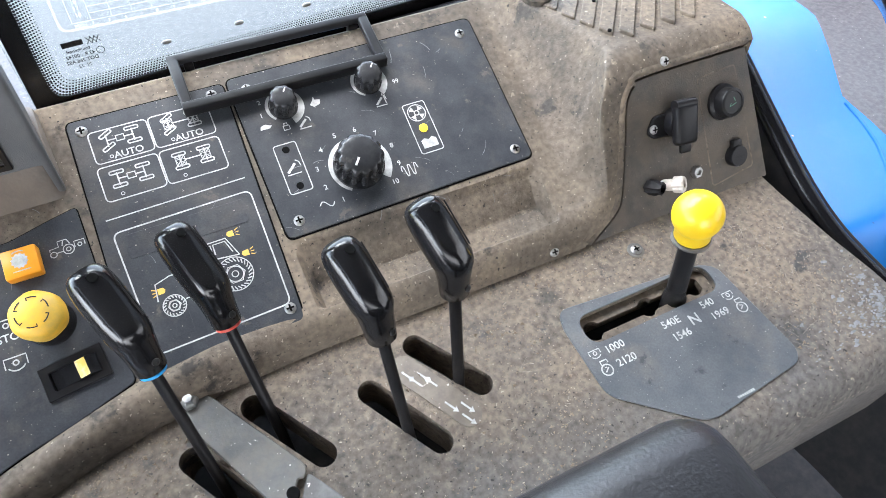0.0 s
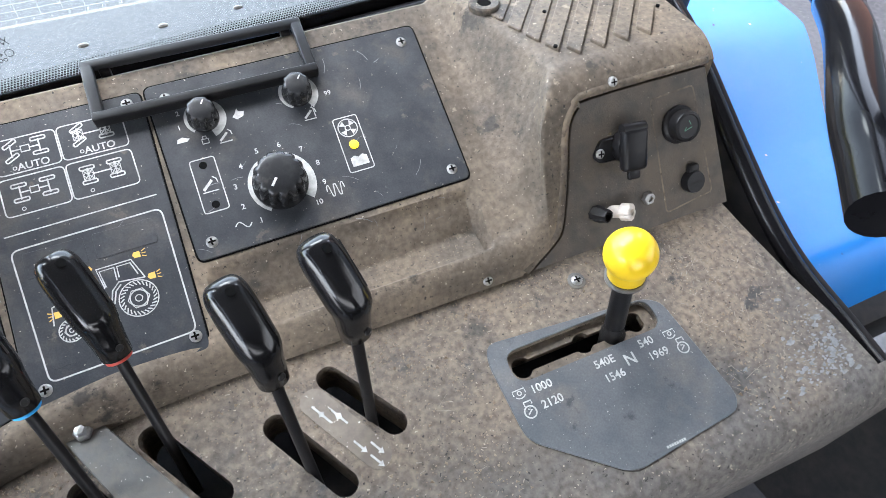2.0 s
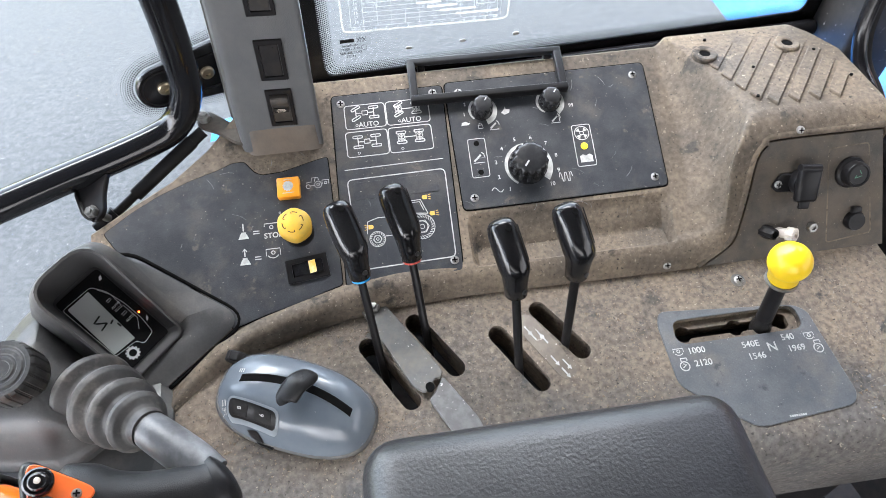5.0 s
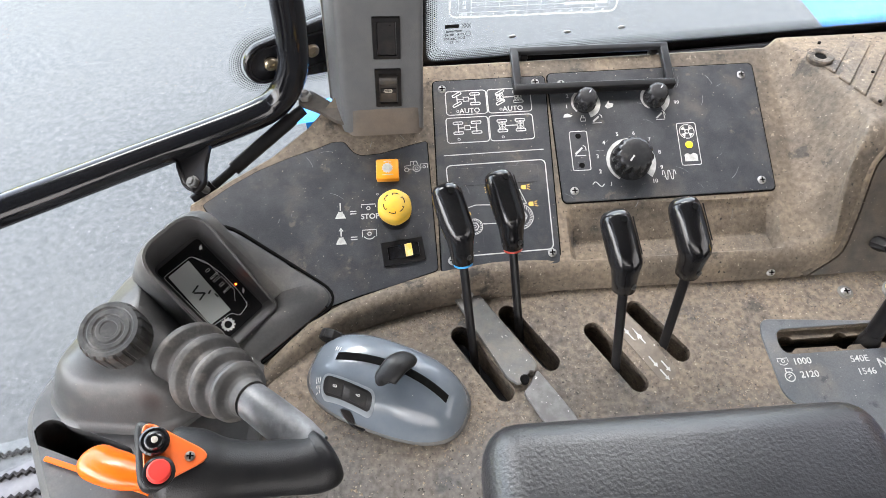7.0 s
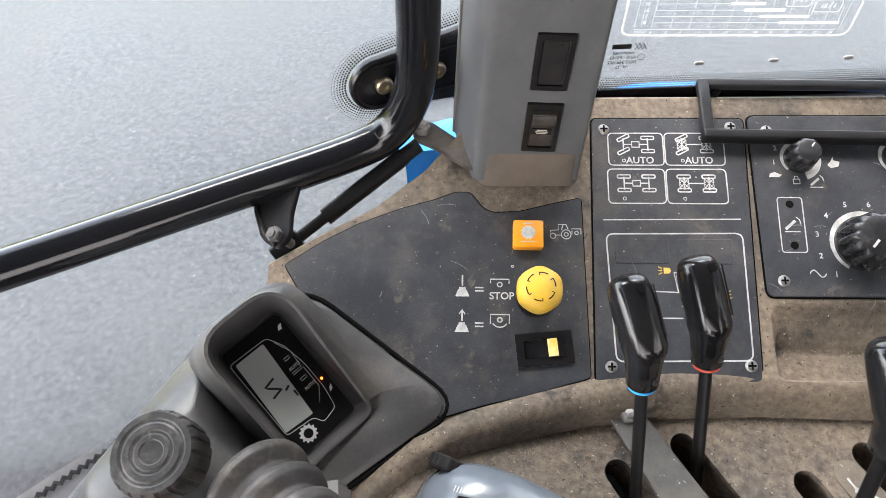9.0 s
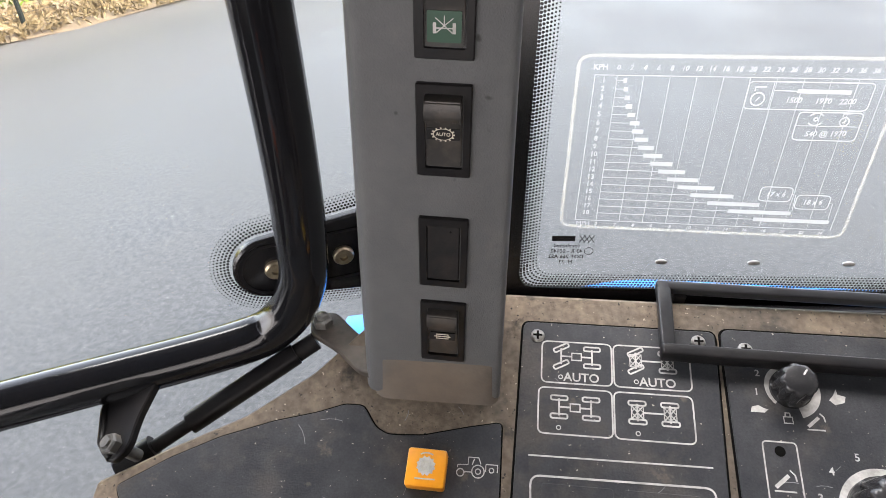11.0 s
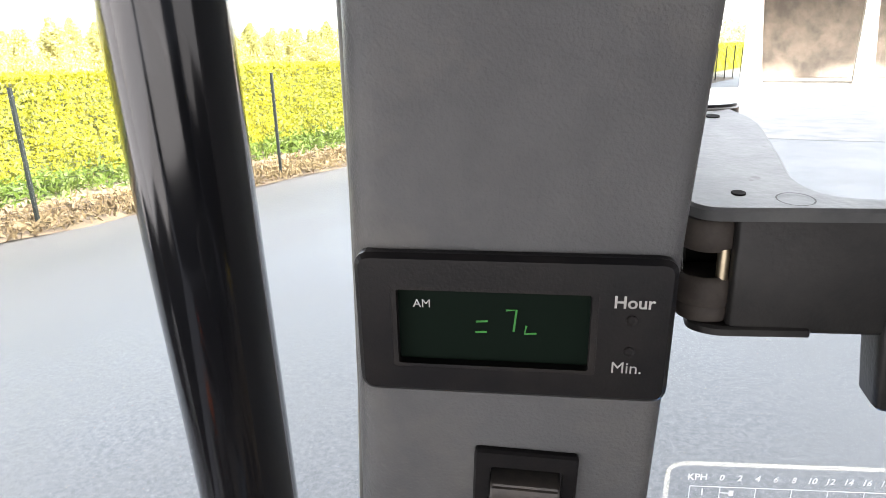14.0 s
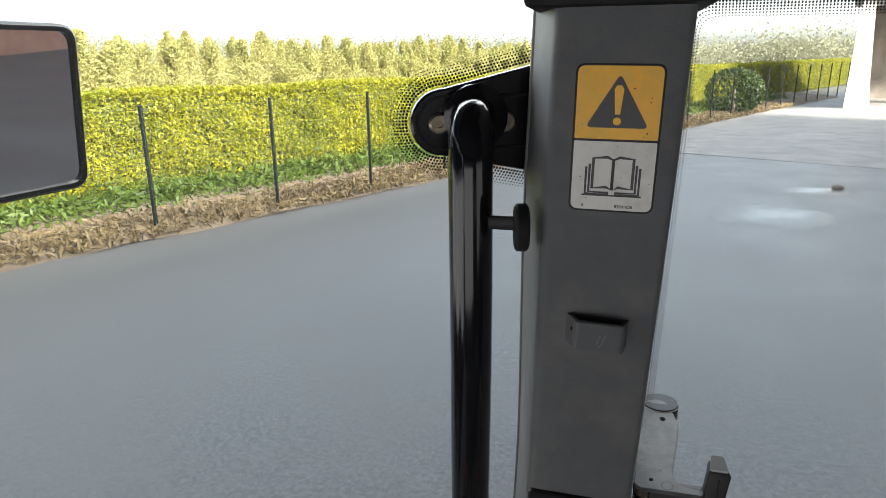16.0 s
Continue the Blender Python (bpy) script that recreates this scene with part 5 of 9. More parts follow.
    m = frame_of((0.309, -0.073, 1.729), (1, 0, 0), (0.35, -0.85, 0.38))
    s = part("loose_connector", lathe([(0.0075, -0.012), (0.0075, 0.002), (0.0062, 0.004), (0.0062, 0.008), (0.005, 0.008), (0.004, 0.003), (0, 0.003)], 20, wave=lambda a, k: 1 - 0.12 * (math.cos(8 * a) > 0.3)), M_BLACK, console, "black round cable connector", m=m, smooth=30)
    m = frame_of((0.3265, -0.0755, 1.7275), (1, 0.2, 0), (0.5, -0.72, 0.45))
    s = part("loose_connector", lathe([(0.0055, -0.014), (0.0055, 0.002), (0.0078, 0.003), (0.0078, 0.011), (0.0066, 0.012), (0.0034, 0.012), (0.003, 0.005), (0, 0.005)], 24, wave=lambda a, k: 1 - (0.14 * (math.cos(6 * a) > 0.4) if k > 1 else 0)), M_CREAM, console, "cream plastic cable connector", m=m, smooth=30)
    screw(console, M_SIDE @ Matrix.Translation((-0.0270, 0.0745, 0.0062)), 0.0042)


# dusty brown plate; its darkness is mostly shade put into the colour
M_SIDEPLATE = material("dusty_shaded_plate", (0.048, 0.042, 0.036), 0.6, color2=(0.085, 0.071, 0.056), scale=60, dust=(0.118, 0.096, 0.073), dust_scale=22, dust_range=(0.42, 0.7), rough2=0.9, bump=0.4, bump_scale=600,
                       speck=((0.3, 0.26, 0.21), 420, 0.70))
M_GREENMARK = material("faded_green_print", (0.05, 0.16, 0.10), 0.5)
M_CREAM = material("cream_plastic", (0.62, 0.56, 0.50), 0.45, color2=(0.45, 0.40, 0.36), scale=150)
build_socket_plate()


# ---- between the levers ----
def build_cover():
    ob = thing("lock_plate", "scratched grey steel lock plate screwed to the deck", "plate", at=(-0.09, -0.14, 1.69))
    upper = [(-0.137, -0.083), (-0.131, -0.073), (-0.119, -0.073), (-0.107, -0.087), (-0.062, -0.160), (-0.060, -0.166), (-0.064, -0.172), (-0.068, -0.170), (-0.072, -0.176), (-0.080, -0.184), (-0.091, -0.176)]
    part("upper_leaf", plate(dd(rounded(upper, 0.003, 3)), 0.004, 0.0075, 0.0008), M_COVER, ob, m=M_ON_DECK, smooth=30)
    lower = [(-0.061, -0.168), (-0.054, -0.178), (-0.032, -0.214), (-0.029, -0.224), (-0.034, -0.231), (-0.050, -0.232), (-0.060, -0.222), (-0.077, -0.190), (-0.070, -0.183)]
    part("lower_leaf", plate(dd(rounded(lower, 0.004, 4)), 0.0005, 0.0040, 0.0008), M_COVER2, ob, "worn bright lower leaf", m=M_ON_DECK, smooth=30)
    part("bolt", lathe([(0.0065, 0.004), (0.0065, 0.0085), (0.0052, 0.0105), (0.0036, 0.011), (0.0036, 0.0135), (0, 0.014)], 6), M_STEEL, ob, "steel bolt head", m=on_deck(-0.121, -0.087, 0.003))
    part("small_bolt", lathe([(0.0035, 0.0), (0.0035, 0.011), (0.0025, 0.0125), (0, 0.0125)], 12), M_STEEL, ob, m=on_deck(-0.127, -0.0785, 0.002))
    part("notch", lathe([(0.0045, 0.0035), (0.0045, 0.0082), (0, 0.0082)], 14), M_DARK, ob, m=on_deck(-0.0745, -0.1785))


M_COVER2 = material("bright_worn_steel", (0.155, 0.155, 0.152), 0.45, metal=0.25, color2=(0.11, 0.108, 0.105), scale=90, contrast=(0.4, 0.6), speck=((0.7, 0.68, 0.65), 260, 0.68), bump=0.15)
build_cover()


def build_lever_decal():
    c = capsule((0.033, -0.124), (0.063, -0.177), 0.0105)
    part("lever_decal", plate(dd(c), 0.0002, 0.0007), M_DECAL, console, "worn brown lever decal with white arrows", m=M_ON_DECK)
    bm = bmesh.new()
    d = Vector((0.030, -0.053 * CD)).normalized()
    nrm = Vector((-d.y, d.x))
    a = Vector((0.033, -0.124 * CD))
    for off, side, back in ((0.001, -1, False), (0.012, 1, False), (0.020, -1, True), (0.030, 1, True), (0.042, -1, False), (0.052, 1, False), (0.058, -1, False)):
        p = a + d * off + nrm * (0.0035 * side)
        sg = -1 if back else 1
        q = p + d * (0.009 * sg)
        strokes([[tuple(p), tuple(q)]], 0.0016, 0.001, bm)
        blot([tuple(q + nrm * 0.0026), tuple(q + d * (0.0040 * sg)), tuple(q - nrm * 0.0026)], 0.001, bm)
    part("arrow_print", bm, M_WHITE, console, "worn white arrows", m=M_ON_DECK)


M_DECAL = material("worn_brown_decal", (0.12, 0.098, 0.075), 0.5, color2=(0.17, 0.14, 0.107), scale=70, bump=0.1, speck=((0.5, 0.46, 0.4), 300, 0.68))
build_lever_decal()


# ---- grit and scratches on the console ----
def build_grit():
    """Loose crumbs of soil and sand, thickest in the corners of the deck and round the module."""
    ob = thing("soil_grit", "pale crumbs of dry soil scattered on the deck", "dirt", kind="stuff", at=(0, -0.15, 1.69))
    rng = random.Random(77)
    verts, faces = [], []
    def crumb(x, y, z, r):
        b = len(verts)
        tip = [(0, 0, 1), (1, 0, 0), (-0.5, 0.87, 0), (-0.5, -0.87, 0)]
        t = rng.uniform(0, 6.28)
        for px, py, pz in tip:
            s = r * rng.uniform(0.6, 1.4)
            verts.append((x + s * (px * math.cos(t) - py * math.sin(t)), y + s * (px * math.sin(t) + py * math.cos(t)), z + s * pz * 0.8))
        faces.extend([(b, b + 1, b + 2), (b, b + 2, b + 3), (b, b + 3, b + 1)])
    spots = [(-0.215, -0.115, 0.040), (-0.150, -0.105, 0.030), (-0.135, -0.215, 0.025), (-0.29, -0.20, 0.03), (0.23, -0.10, 0.05), (0.34, -0.12, 0.05), (0.38, -0.20, 0.04), (0.10, -0.12, 0.04), (0.04, -0.10, 0.04), (0.13, -0.21, 0.05)]
    n = 0
    while n < 4200:
        if n % 3:
            cx, cy, sp = rng.choice(spots)
            x, y = rng.gauss(cx, sp), rng.gauss(cy, sp * 0.6)
        else:
            x, y = rng.uniform(-0.30, 0.44), rng.uniform(-0.27, -0.085)
        if not (-0.31 < x < 0.43 and -0.27 < y < along(FRONT, x) - 0.014):
            continue
        if any(abs((Vector((x, y)) - Vector(a)).dot((Vector(b) - Vector(a)).normalized().orthogonal())) < 0.012 and min(a[1], b[1]) - 0.012 < y < max(a[1], b[1]) + 0.012 and min(a[0], b[0]) - 0.012 < x < max(a[0], b[0]) + 0.012 for a, b in SLOTS):
            continue
        if 0.16 < x < 0.34 and y < -0.128:
            continue
        crumb(x, y, deck_z(y), rng.uniform(0.0004, 0.0011) if rng.random() < 0.90 else rng.uniform(0.001, 0.0021))
        n += 1
    while n < 5800:
        x, y = rng.uniform(-0.10, 0.20), rng.uniform(-0.060, -0.022)
        if x < 0:
            x, y = rng.uniform(-0.24, 0.44), along(FRONT, 0) - 0.016 + rng.gauss(0, 0.003)
            y = along(FRONT, x) - 0.014 - abs(rng.gauss(0, 0.004))
            crumb(x, y, deck_z(y), rng.uniform(0.0003, 0.0009))
        else:
            crumb(x, y, 1.7225 + 0.05 * (y + 0.04), rng.uniform(0.0003, 0.0008))
        n += 1
    me = bpy.data.meshes.new("crumbs")
    me.from_pydata(verts, [], faces)
    me.materials.append(M_GRIT)
    g = new("crumbs", me)
    g.parent = ob
    g.matrix_parent_inverse = whole(ob).inverted()
    tagged(g, kind="stuff")


M_GRIT = material("dry_soil_crumb", (0.25, 0.20, 0.145), 0.9, color2=(0.16, 0.12, 0.085), scale=130, contrast=(0.4, 0.6))
build_grit()


def build_scratches():
    """Pale scratches and flaked patches where use has rubbed the deck and its front edge."""
    rng = random.Random(31)
    bm = bmesh.new()
    for k in range(520):
        if k % 2:
            x, y = rng.uniform(0.34, 0.44), rng.uniform(-0.26, -0.10)
        else:
            x, y = rng.uniform(-0.10, 0.44), rng.uniform(-0.27, -0.09)
        if 0.155 < x < 0.345 and -0.265 < y < -0.125 or any((Vector((x, y)) - (Vector(a) + Vector(b)) / 2).length < 0.052 for a, b in SLOTS) or y > along(FRONT, x) - 0.02:
            continue
        t, L = rng.gauss(2.2, 1.1), rng.uniform(0.0010, 0.0042) if k % 9 else rng.uniform(0.008, 0.022)
        bend = rng.uniform(-0.15, 0.15)
        pts = [(x + L * s * math.cos(t + bend * s), (y + L * s * math.sin(t + bend * s)) * CD) for s in (0, 0.33, 0.66, 1)]
        strokes([pts], rng.uniform(0.0003, 0.0009) if L < 0.005 else 0.00028, 0.0003, bm)
    ob = tagged(part("scratch", bm, M_SCRATCH, console, "pale scratches in the deck", m=M_ON_DECK), kind="stuff")
    bm = bmesh.new()
    for k in range(420):
        x, y = rng.choice([(rng.gauss(0.440, 0.012), rng.gauss(-0.235, 0.02)), (rng.gauss(0.42, 0.02), rng.gauss(-0.245, 0.012)), (rng.uniform(-0.12, 0.42), -0.258 + rng.gauss(0, 0.005))])
        if not (-0.3 < x < 0.455 and -0.262 < y < -0.10) or 0.16 < x < 0.342 and y > -0.262:
            continue
        n = rng.randrange(6, 10)
        r = rng.uniform(0.0005, 0.0021) if k % 6 else rng.uniform(0.002, 0.0042)
        blot([(x + r * rng.uniform(0.4, 1.3) * math.cos(2 * math.pi * i / n), (y + 0.6 * r * rng.uniform(0.4, 1.3) * math.sin(2 * math.pi * i / n)) * CD) for i in range(n)], 0.0003, bm)
    tagged(part("flake", bm, M_FLAKE, console, "grey flaked patches", m=M_ON_DECK), kind="stuff")
    bm = bmesh.new()
    for k in range(60):
        x, y = rng.uniform(-0.37, 0.205), rng.uniform(-0.06, 0.115)
        if y < along(FRONT, x) + 0.03 or -0.15 < x < -0.02 and k % 2 or x < -0.26 and y < -0.02 or y > along(REAR, x) - 0.03:
            continue
        t, L = rng.uniform(0, 3.14), rng.uniform(0.003, 0.016)
        pts = [(x + L * s * math.cos(t + 0.3 * s), y * CP + L * s * math.sin(t + 0.3 * s)) for s in (0, 0.33, 0.66, 1)]
        strokes([pts], rng.uniform(0.0002, 0.00045), 0.00172, bm)
    tagged(part("scratch", bm, M_FLAKE, console, "fine grey scratches in the panels", m=M_ON_PANEL), kind="stuff")


M_SCRATCH = material("pale_scratch", (0.26, 0.228, 0.185), 0.8, color2=(0.15, 0.132, 0.108), scale=80)
M_FLAKE = material("grey_flake", (0.21, 0.215, 0.22), 0.6, color2=(0.13, 0.132, 0.134), scale=200)
build_scratches()


# ---- instrument pod and joystick ----
def build_pod():
    ob = thing("instrument_pod", "dark grey hooded instrument pod with an LCD", "instrument", at=(-0.37, -0.0855, 1.715))
    m = frame_of((-0.3700, -0.0855, 1.7417), (0.707, 0.694, 0.135), (0.319, -0.484, 0.815))
    # local: u across the screen, v up to the hood, h out of the screen
    def h_of(v):
        return 0.004 + 0.046 * step(-0.055, 0.062, v)
    def bed(u, v):
        return -0.022 + 0.183 * u - 0.292 * v
    def quad(corners, r, height):
        return [m @ Vector((u, v, height(u, v))) for u, v in rounded(corners, r, 6)]
    def loop(u0, u1, v0, v1, r, lift, flat=None):
        return quad([(u0, v0), (u1, v0), (u1, v1), (u0, v1)], r, lambda u, v: flat if flat is not None else h_of(v) + lift)
    wide, mid = [(-0.052, -0.079), (0.080, -0.090), (0.053, 0.052), (-0.058, 0.070)], [(-0.048, -0.075), (0.074, -0.083), (0.048, 0.054), (-0.054, 0.069)]
    loops = [quad(wide, [0.01, 0.024, 0.03, 0.03], lambda u, v: bed(u, v) - 0.02), quad(wide, [0.01, 0.024, 0.03, 0.03], lambda u, v: bed(u, v) + 0.0035), quad(mid, [0.01, 0.023, 0.03, 0.03], lambda u, v: bed(u, v) + 0.0065),
             quad([(-0.040, -0.064), (0.046, -0.064), (0.046, 0.066), (-0.040, 0.066)], [0.010, 0.016, 0.028, 0.028], lambda u, v: max(h_of(v) - 0.016, bed(u, v) + 0.0085)),
             loop(-0.0345, 0.0365, -0.0575, 0.0645, [0.008, 0.010, 0.026, 0.026], -0.003), loop(-0.0325, 0.0345, -0.0560, 0.0630, [0.008, 0.010, 0.025, 0.025], 0),
             loop(-0.0305, 0.0325, -0.0540, 0.0605, [0.007, 0.009, 0.023, 0.023], -0.0006)]
    bm = bmesh.new()
    vs = [[bm.verts.new(p) for p in lp] for lp in loops]
    for a, b in zip(vs, vs[1:]):
        for i in range(len(a)):
            bm.faces.new((a[i], a[(i + 1) % len(a)], b[(i + 1) % len(a)], b[i]))
    part("hood", bm, M_POD, ob, "dark grey hood", smooth=50)
    rim = quad([(-0.055, -0.082), (0.084, -0.094), (0.056, 0.052), (-0.060, 0.072)], [0.01, 0.026, 0.03, 0.03], lambda u, v: bed(u, v) + 0.0005)
    # dark tube that stands for the groove round the pod
    part("gasket", tube(rim[4:22], 0.0022, 8), M_DARK, ob, "dark gap round the pod", smooth=60)
    bm = bmesh.new()
    vs = [[bm.verts.new(p) for p in lp] for lp in (loop(-0.0305, 0.0325, -0.0540, 0.0605, [0.007, 0.009, 0.023, 0.023], -0.0006), loop(-0.0262, 0.0262, -0.0485, 0.0500, [0.005, 0.005, 0.008, 0.008], 0, 0.0))]
    for i in range(len(vs[0])):
        bm.faces.new((vs[0][i], vs[0][(i + 1) % len(vs[0])], vs[1][(i + 1) % len(vs[0])], vs[1][i]))
    bm.faces.new(vs[1])
    part("hood_lining", bm, M_HOODIN, ob, "black hood lining", smooth=40)
    s = part("screen_bezel", plate(rounded(rect(-0.0245, -0.0460, 0.0245, 0.0460), 0.004), 0.0004, 0.0016, 0.0004), M_BLACK, ob, m=m)
    lcd = rounded([(-0.0235, -0.0255), (-0.0005, -0.0275), (0.0035, 0.0345), (-0.0205, 0.0345)], 0.0012, 3)
    part("lcd", blot(lcd, 0.0020), M_LCD, s, "grey LCD showing a letter", m=m)
    out = rounded([(-0.0238, 0.0370), (0.0075, 0.0362), (0.0140, 0.0240), (0.0172, 0.0040), (0.0172, -0.0180), (0.0145, -0.0345), (0.0015, -0.0375), (-0.0020, -0.0300), (-0.0240, -0.0275)], 0.003, 3)
    bm = strokes([out + [out[0]]], 0.0005, 0.0022)
    strokes([[(0.0060, 0.0045), (0.0140, 0.0045), (0.0150, 0.0180), (0.0100, 0.0300)], [(0.0140, 0.0030), (0.0060, 0.0030)], [(0.0150, 0.003), (0.0150, -0.0150), (0.0080, -0.0240)]], 0.00045, 0.0022, bm)
    words("AUTO", 0.0034, 0.0105, 0.0075, 0.0022, bm)
    words("AUTO", 0.0034, 0.0105, -0.0105, 0.0022, bm)
    strokes([rect(0.0078, 0.0145, 0.0118, 0.0165) + [(0.0078, 0.0145)], rect(0.0078, -0.0042, 0.0125, -0.0022) + [(0.0078, -0.0042)]], 0.0005, 0.0022, bm)
    blot([(0.0175, 0.0350), (0.0205, 0.0345), (0.0225, 0.0385), (0.0195, 0.0380)], 0.0022, bm)
    blot([(0.0180, -0.0240), (0.0215, -0.0225), (0.0225, -0.0190), (0.0200, -0.0205)], 0.0022, bm)
    gear = []
    for k in range(48):
        r = 0.0068 if (k // 2) % 2 else 0.0056
        gear.append((-0.0118 + r * math.cos(2 * math.pi * k / 48), -0.0362 + r * math.sin(2 * math.pi * k / 48)))
    inner = [(-0.0118 + 0.0035 * math.cos(2 * math.pi * k / 48), -0.0362 + 0.0035 * math.sin(2 * math.pi * k / 48)) for k in range(48)]
    gi = [bm.verts.new((*p, 0.0022)) for p in inner]
    go = [bm.verts.new((*p, 0.0022)) for p in gear]
    for i in range(48):
        bm.faces.new((gi[i], gi[(i + 1) % 48], go[(i + 1) % 48], go[i]))
    part("screen_print", bm, M_DIM, s, "white screen symbols", m=m)
    sg = bmesh.new()
    strokes([[(-0.0150, 0.0085), (-0.0062, 0.0105)], [(-0.0150, -0.001), (-0.0062, 0.001)], [(-0.0140, 0.0075), (-0.0072, 0.0015)], [(-0.005, -0.002), (-0.001, -0.0005)], [(-0.0005, -0.0055), (-0.0005, -0.0105)]], 0.0016, 0.0023, sg)
    part("lcd_segment", sg, M_SEG, s, "dark LCD figure", m=m)
    for k in range(12):
        t = k / 11
        x = 0.0145 + 0.0058 * math.sin(math.pi * t)
        part("led", lathe([(0.00105, 0.0018), (0.00095, 0.0026), (0, 0.0028)], 10, m=Matrix.Translation((x, 0.0300 - 0.066 * t, 0))), M_LED if k == 7 else M_MATT, s, "lit orange indicator" if k == 7 else "", m=m, smooth=50)


M_DIM = material("dim_white_print", (0.85, 0.86, 0.85), 0.5)
M_LED = glow("orange_led", (1.0, 0.10, 0.01), 0.9)
build_pod()


def ring_loft(loops, bm=None, cap=True):
    bm = bm or bmesh.new()
    vs = [[bm.verts.new(p) for p in lp] for lp in loops]
    for a, b in zip(vs, vs[1:]):
        for i in range(len(a)):
            bm.faces.new((a[i], a[(i + 1) % len(a)], b[(i + 1) % len(a)], b[i]))
    if cap:
        bm.faces.new(vs[-1])
    return bm


def build_front_console():
    ob = thing("joystick_console", "black joystick console with a rotary knob", "console", at=(-0.43, -0.18, 1.60))
    base = [(-0.538, -0.185), (-0.530, -0.148), (-0.455, -0.022), (-0.400, 0.004), (-0.330, -0.110), (-0.318, -0.180), (-0.330, -0.345), (-0.45, -0.345), (-0.497, -0.262)]
    slot = capsule((-0.508, -0.203), (-0.438, -0.233), 0.0125)
    bm = plate(rounded(base, [0.02, 0.02, 0.02, 0.01, 0.01, 0.02, 0.02, 0.02, 0.02], 4), 1.52, 1.700, 0.008, [slot])
    part("shelf", bm, M_POD, ob, "black plastic shelf with a slot", smooth=40)
    # near-black floor that stands for the shade in the shelf's slot
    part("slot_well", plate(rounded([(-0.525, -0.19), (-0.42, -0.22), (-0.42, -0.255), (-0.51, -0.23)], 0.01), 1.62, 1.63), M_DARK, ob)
    def lp(pts, z, r):
        return [(x, y, z + dz) for (x, y), dz in zip(rounded(pts, r, 5), [0] * 999)]
    a = [(-0.517, -0.170), (-0.455, -0.032), (-0.402, -0.008), (-0.350, -0.105), (-0.352, -0.180), (-0.395, -0.217), (-0.490, -0.203)]
    b = [(-0.512, -0.168), (-0.452, -0.038), (-0.404, -0.016), (-0.356, -0.108), (-0.357, -0.177), (-0.397, -0.212), (-0.486, -0.199)]
    c = [(-0.476, -0.166), (-0.440, -0.085), (-0.412, -0.062), (-0.374, -0.118), (-0.374, -0.160), (-0.396, -0.180), (-0.456, -0.182)]
    d = [(-0.462, -0.160), (-0.435, -0.105), (-0.415, -0.090), (-0.385, -0.125), (-0.385, -0.155), (-0.400, -0.170), (-0.448, -0.172)]
    e = [(0.55 * p[0] + 0.45 * q[0], 0.55 * p[1] + 0.45 * q[1]) for p, q in zip(b, c)]
    def mid(p, q, t):
        return [((1 - t) * u[0] + t * w[0], (1 - t) * u[1] + t * w[1]) for u, w in zip(p, q)]
    loops = [lp(a, 1.692, 0.016), lp(a, 1.706, 0.016), lp(mid(a, b, 0.75), 1.7095, 0.016)]
    for t in (0.03, 0.2, 0.4, 0.6, 0.8, 1.0):
        loops.append(lp(mid(b, c, t), 1.7125 + 0.0475 * math.sin(t * math.pi / 2) ** 0.85, 0.018))
    loops += [lp(mid(c, d, 0.5), 1.7645, 0.018), lp(d, 1.7665, 0.018), lp(mid(d, [(-0.42, -0.14)] * 7, 0.5), 1.767, 0.01)]
    bm = ring_loft(loops)
    # the cowl falls away under the screen of the pod
    o, pn, pu = Vector((-0.3700, -0.0855, 1.7417)), Vector((0.319, -0.484, 0.815)).normalized(), Vector((0.707, 0.694, 0.135))
    for v in bm.verts:
        r = v.co - o
        over = r.dot(pn) - (max(0.0, -0.0335 - r.dot(pu)) * 1.0 - 0.003)
        if over > 0 and v.co.z > 1.70:
            v.co.z = max(1.700, v.co.z - over / pn.z)
    part("cowl", bm, M_POD, ob, "smooth dark grey cowl", smooth=45)
    m = frame_of((-0.4285, -0.1535, 1.763), (1, 0, 0), (0.02, -0.24, 0.96))
    prof = [(0.0275, 0), (0.0290, 0.003), (0.0290, 0.027), (0.0280, 0.0300), (0.0262, 0.0318), (0.0225, 0.0318), (0.0212, 0.0310), (0.0200, 0.0310), (0.0185, 0.0318), (0.0150, 0.0318), (0.0138, 0.0309), (0.0125, 0.0309), (0.0112, 0.0317), (0.0085, 0.0317), (0.0075, 0.0310), (0, 0.0310)]
    prof = [(0.91 * a, b) for a, b in prof]
    part("rotary_knob", lathe(prof, 200, wave=lambda t, i: 1 - (0.035 if 0 < i < 4 and (t * 20 / (2 * math.pi) + 0.01) % 1 < 0.22 else 0)), M_KNOBTOP, ob, "large black ribbed rotary knob", smooth=28, m=m)
    # bellows
    p0, p1 = Vector((-0.382, -0.158, 1.731)), Vector((-0.311, -0.217, 1.759))
    shape = [(0, 0.030), (0.03, 0.0365), (0.075, 0.0385), (0.12, 0.0370), (0.17, 0.0290), (0.215, 0.0268), (0.26, 0.0305), (0.305, 0.0350), (0.345, 0.0358), (0.385, 0.0335), (0.43, 0.0262), (0.47, 0.0244), (0.51, 0.0275), (0.55, 0.0308),
             (0.59, 0.0314), (0.63, 0.0290), (0.67, 0.0228), (0.71, 0.0212), (0.745, 0.0238), (0.78, 0.0262), (0.815, 0.0264), (0.85, 0.0240), (0.89, 0.0186), (0.92, 0.0168), (1, 0.0160)]
    n = 120
    pts = [p0 + (p1 - p0) * (i / n) for i in range(n + 1)]
    rad = [along(shape, i / n) for i in range(n + 1)]
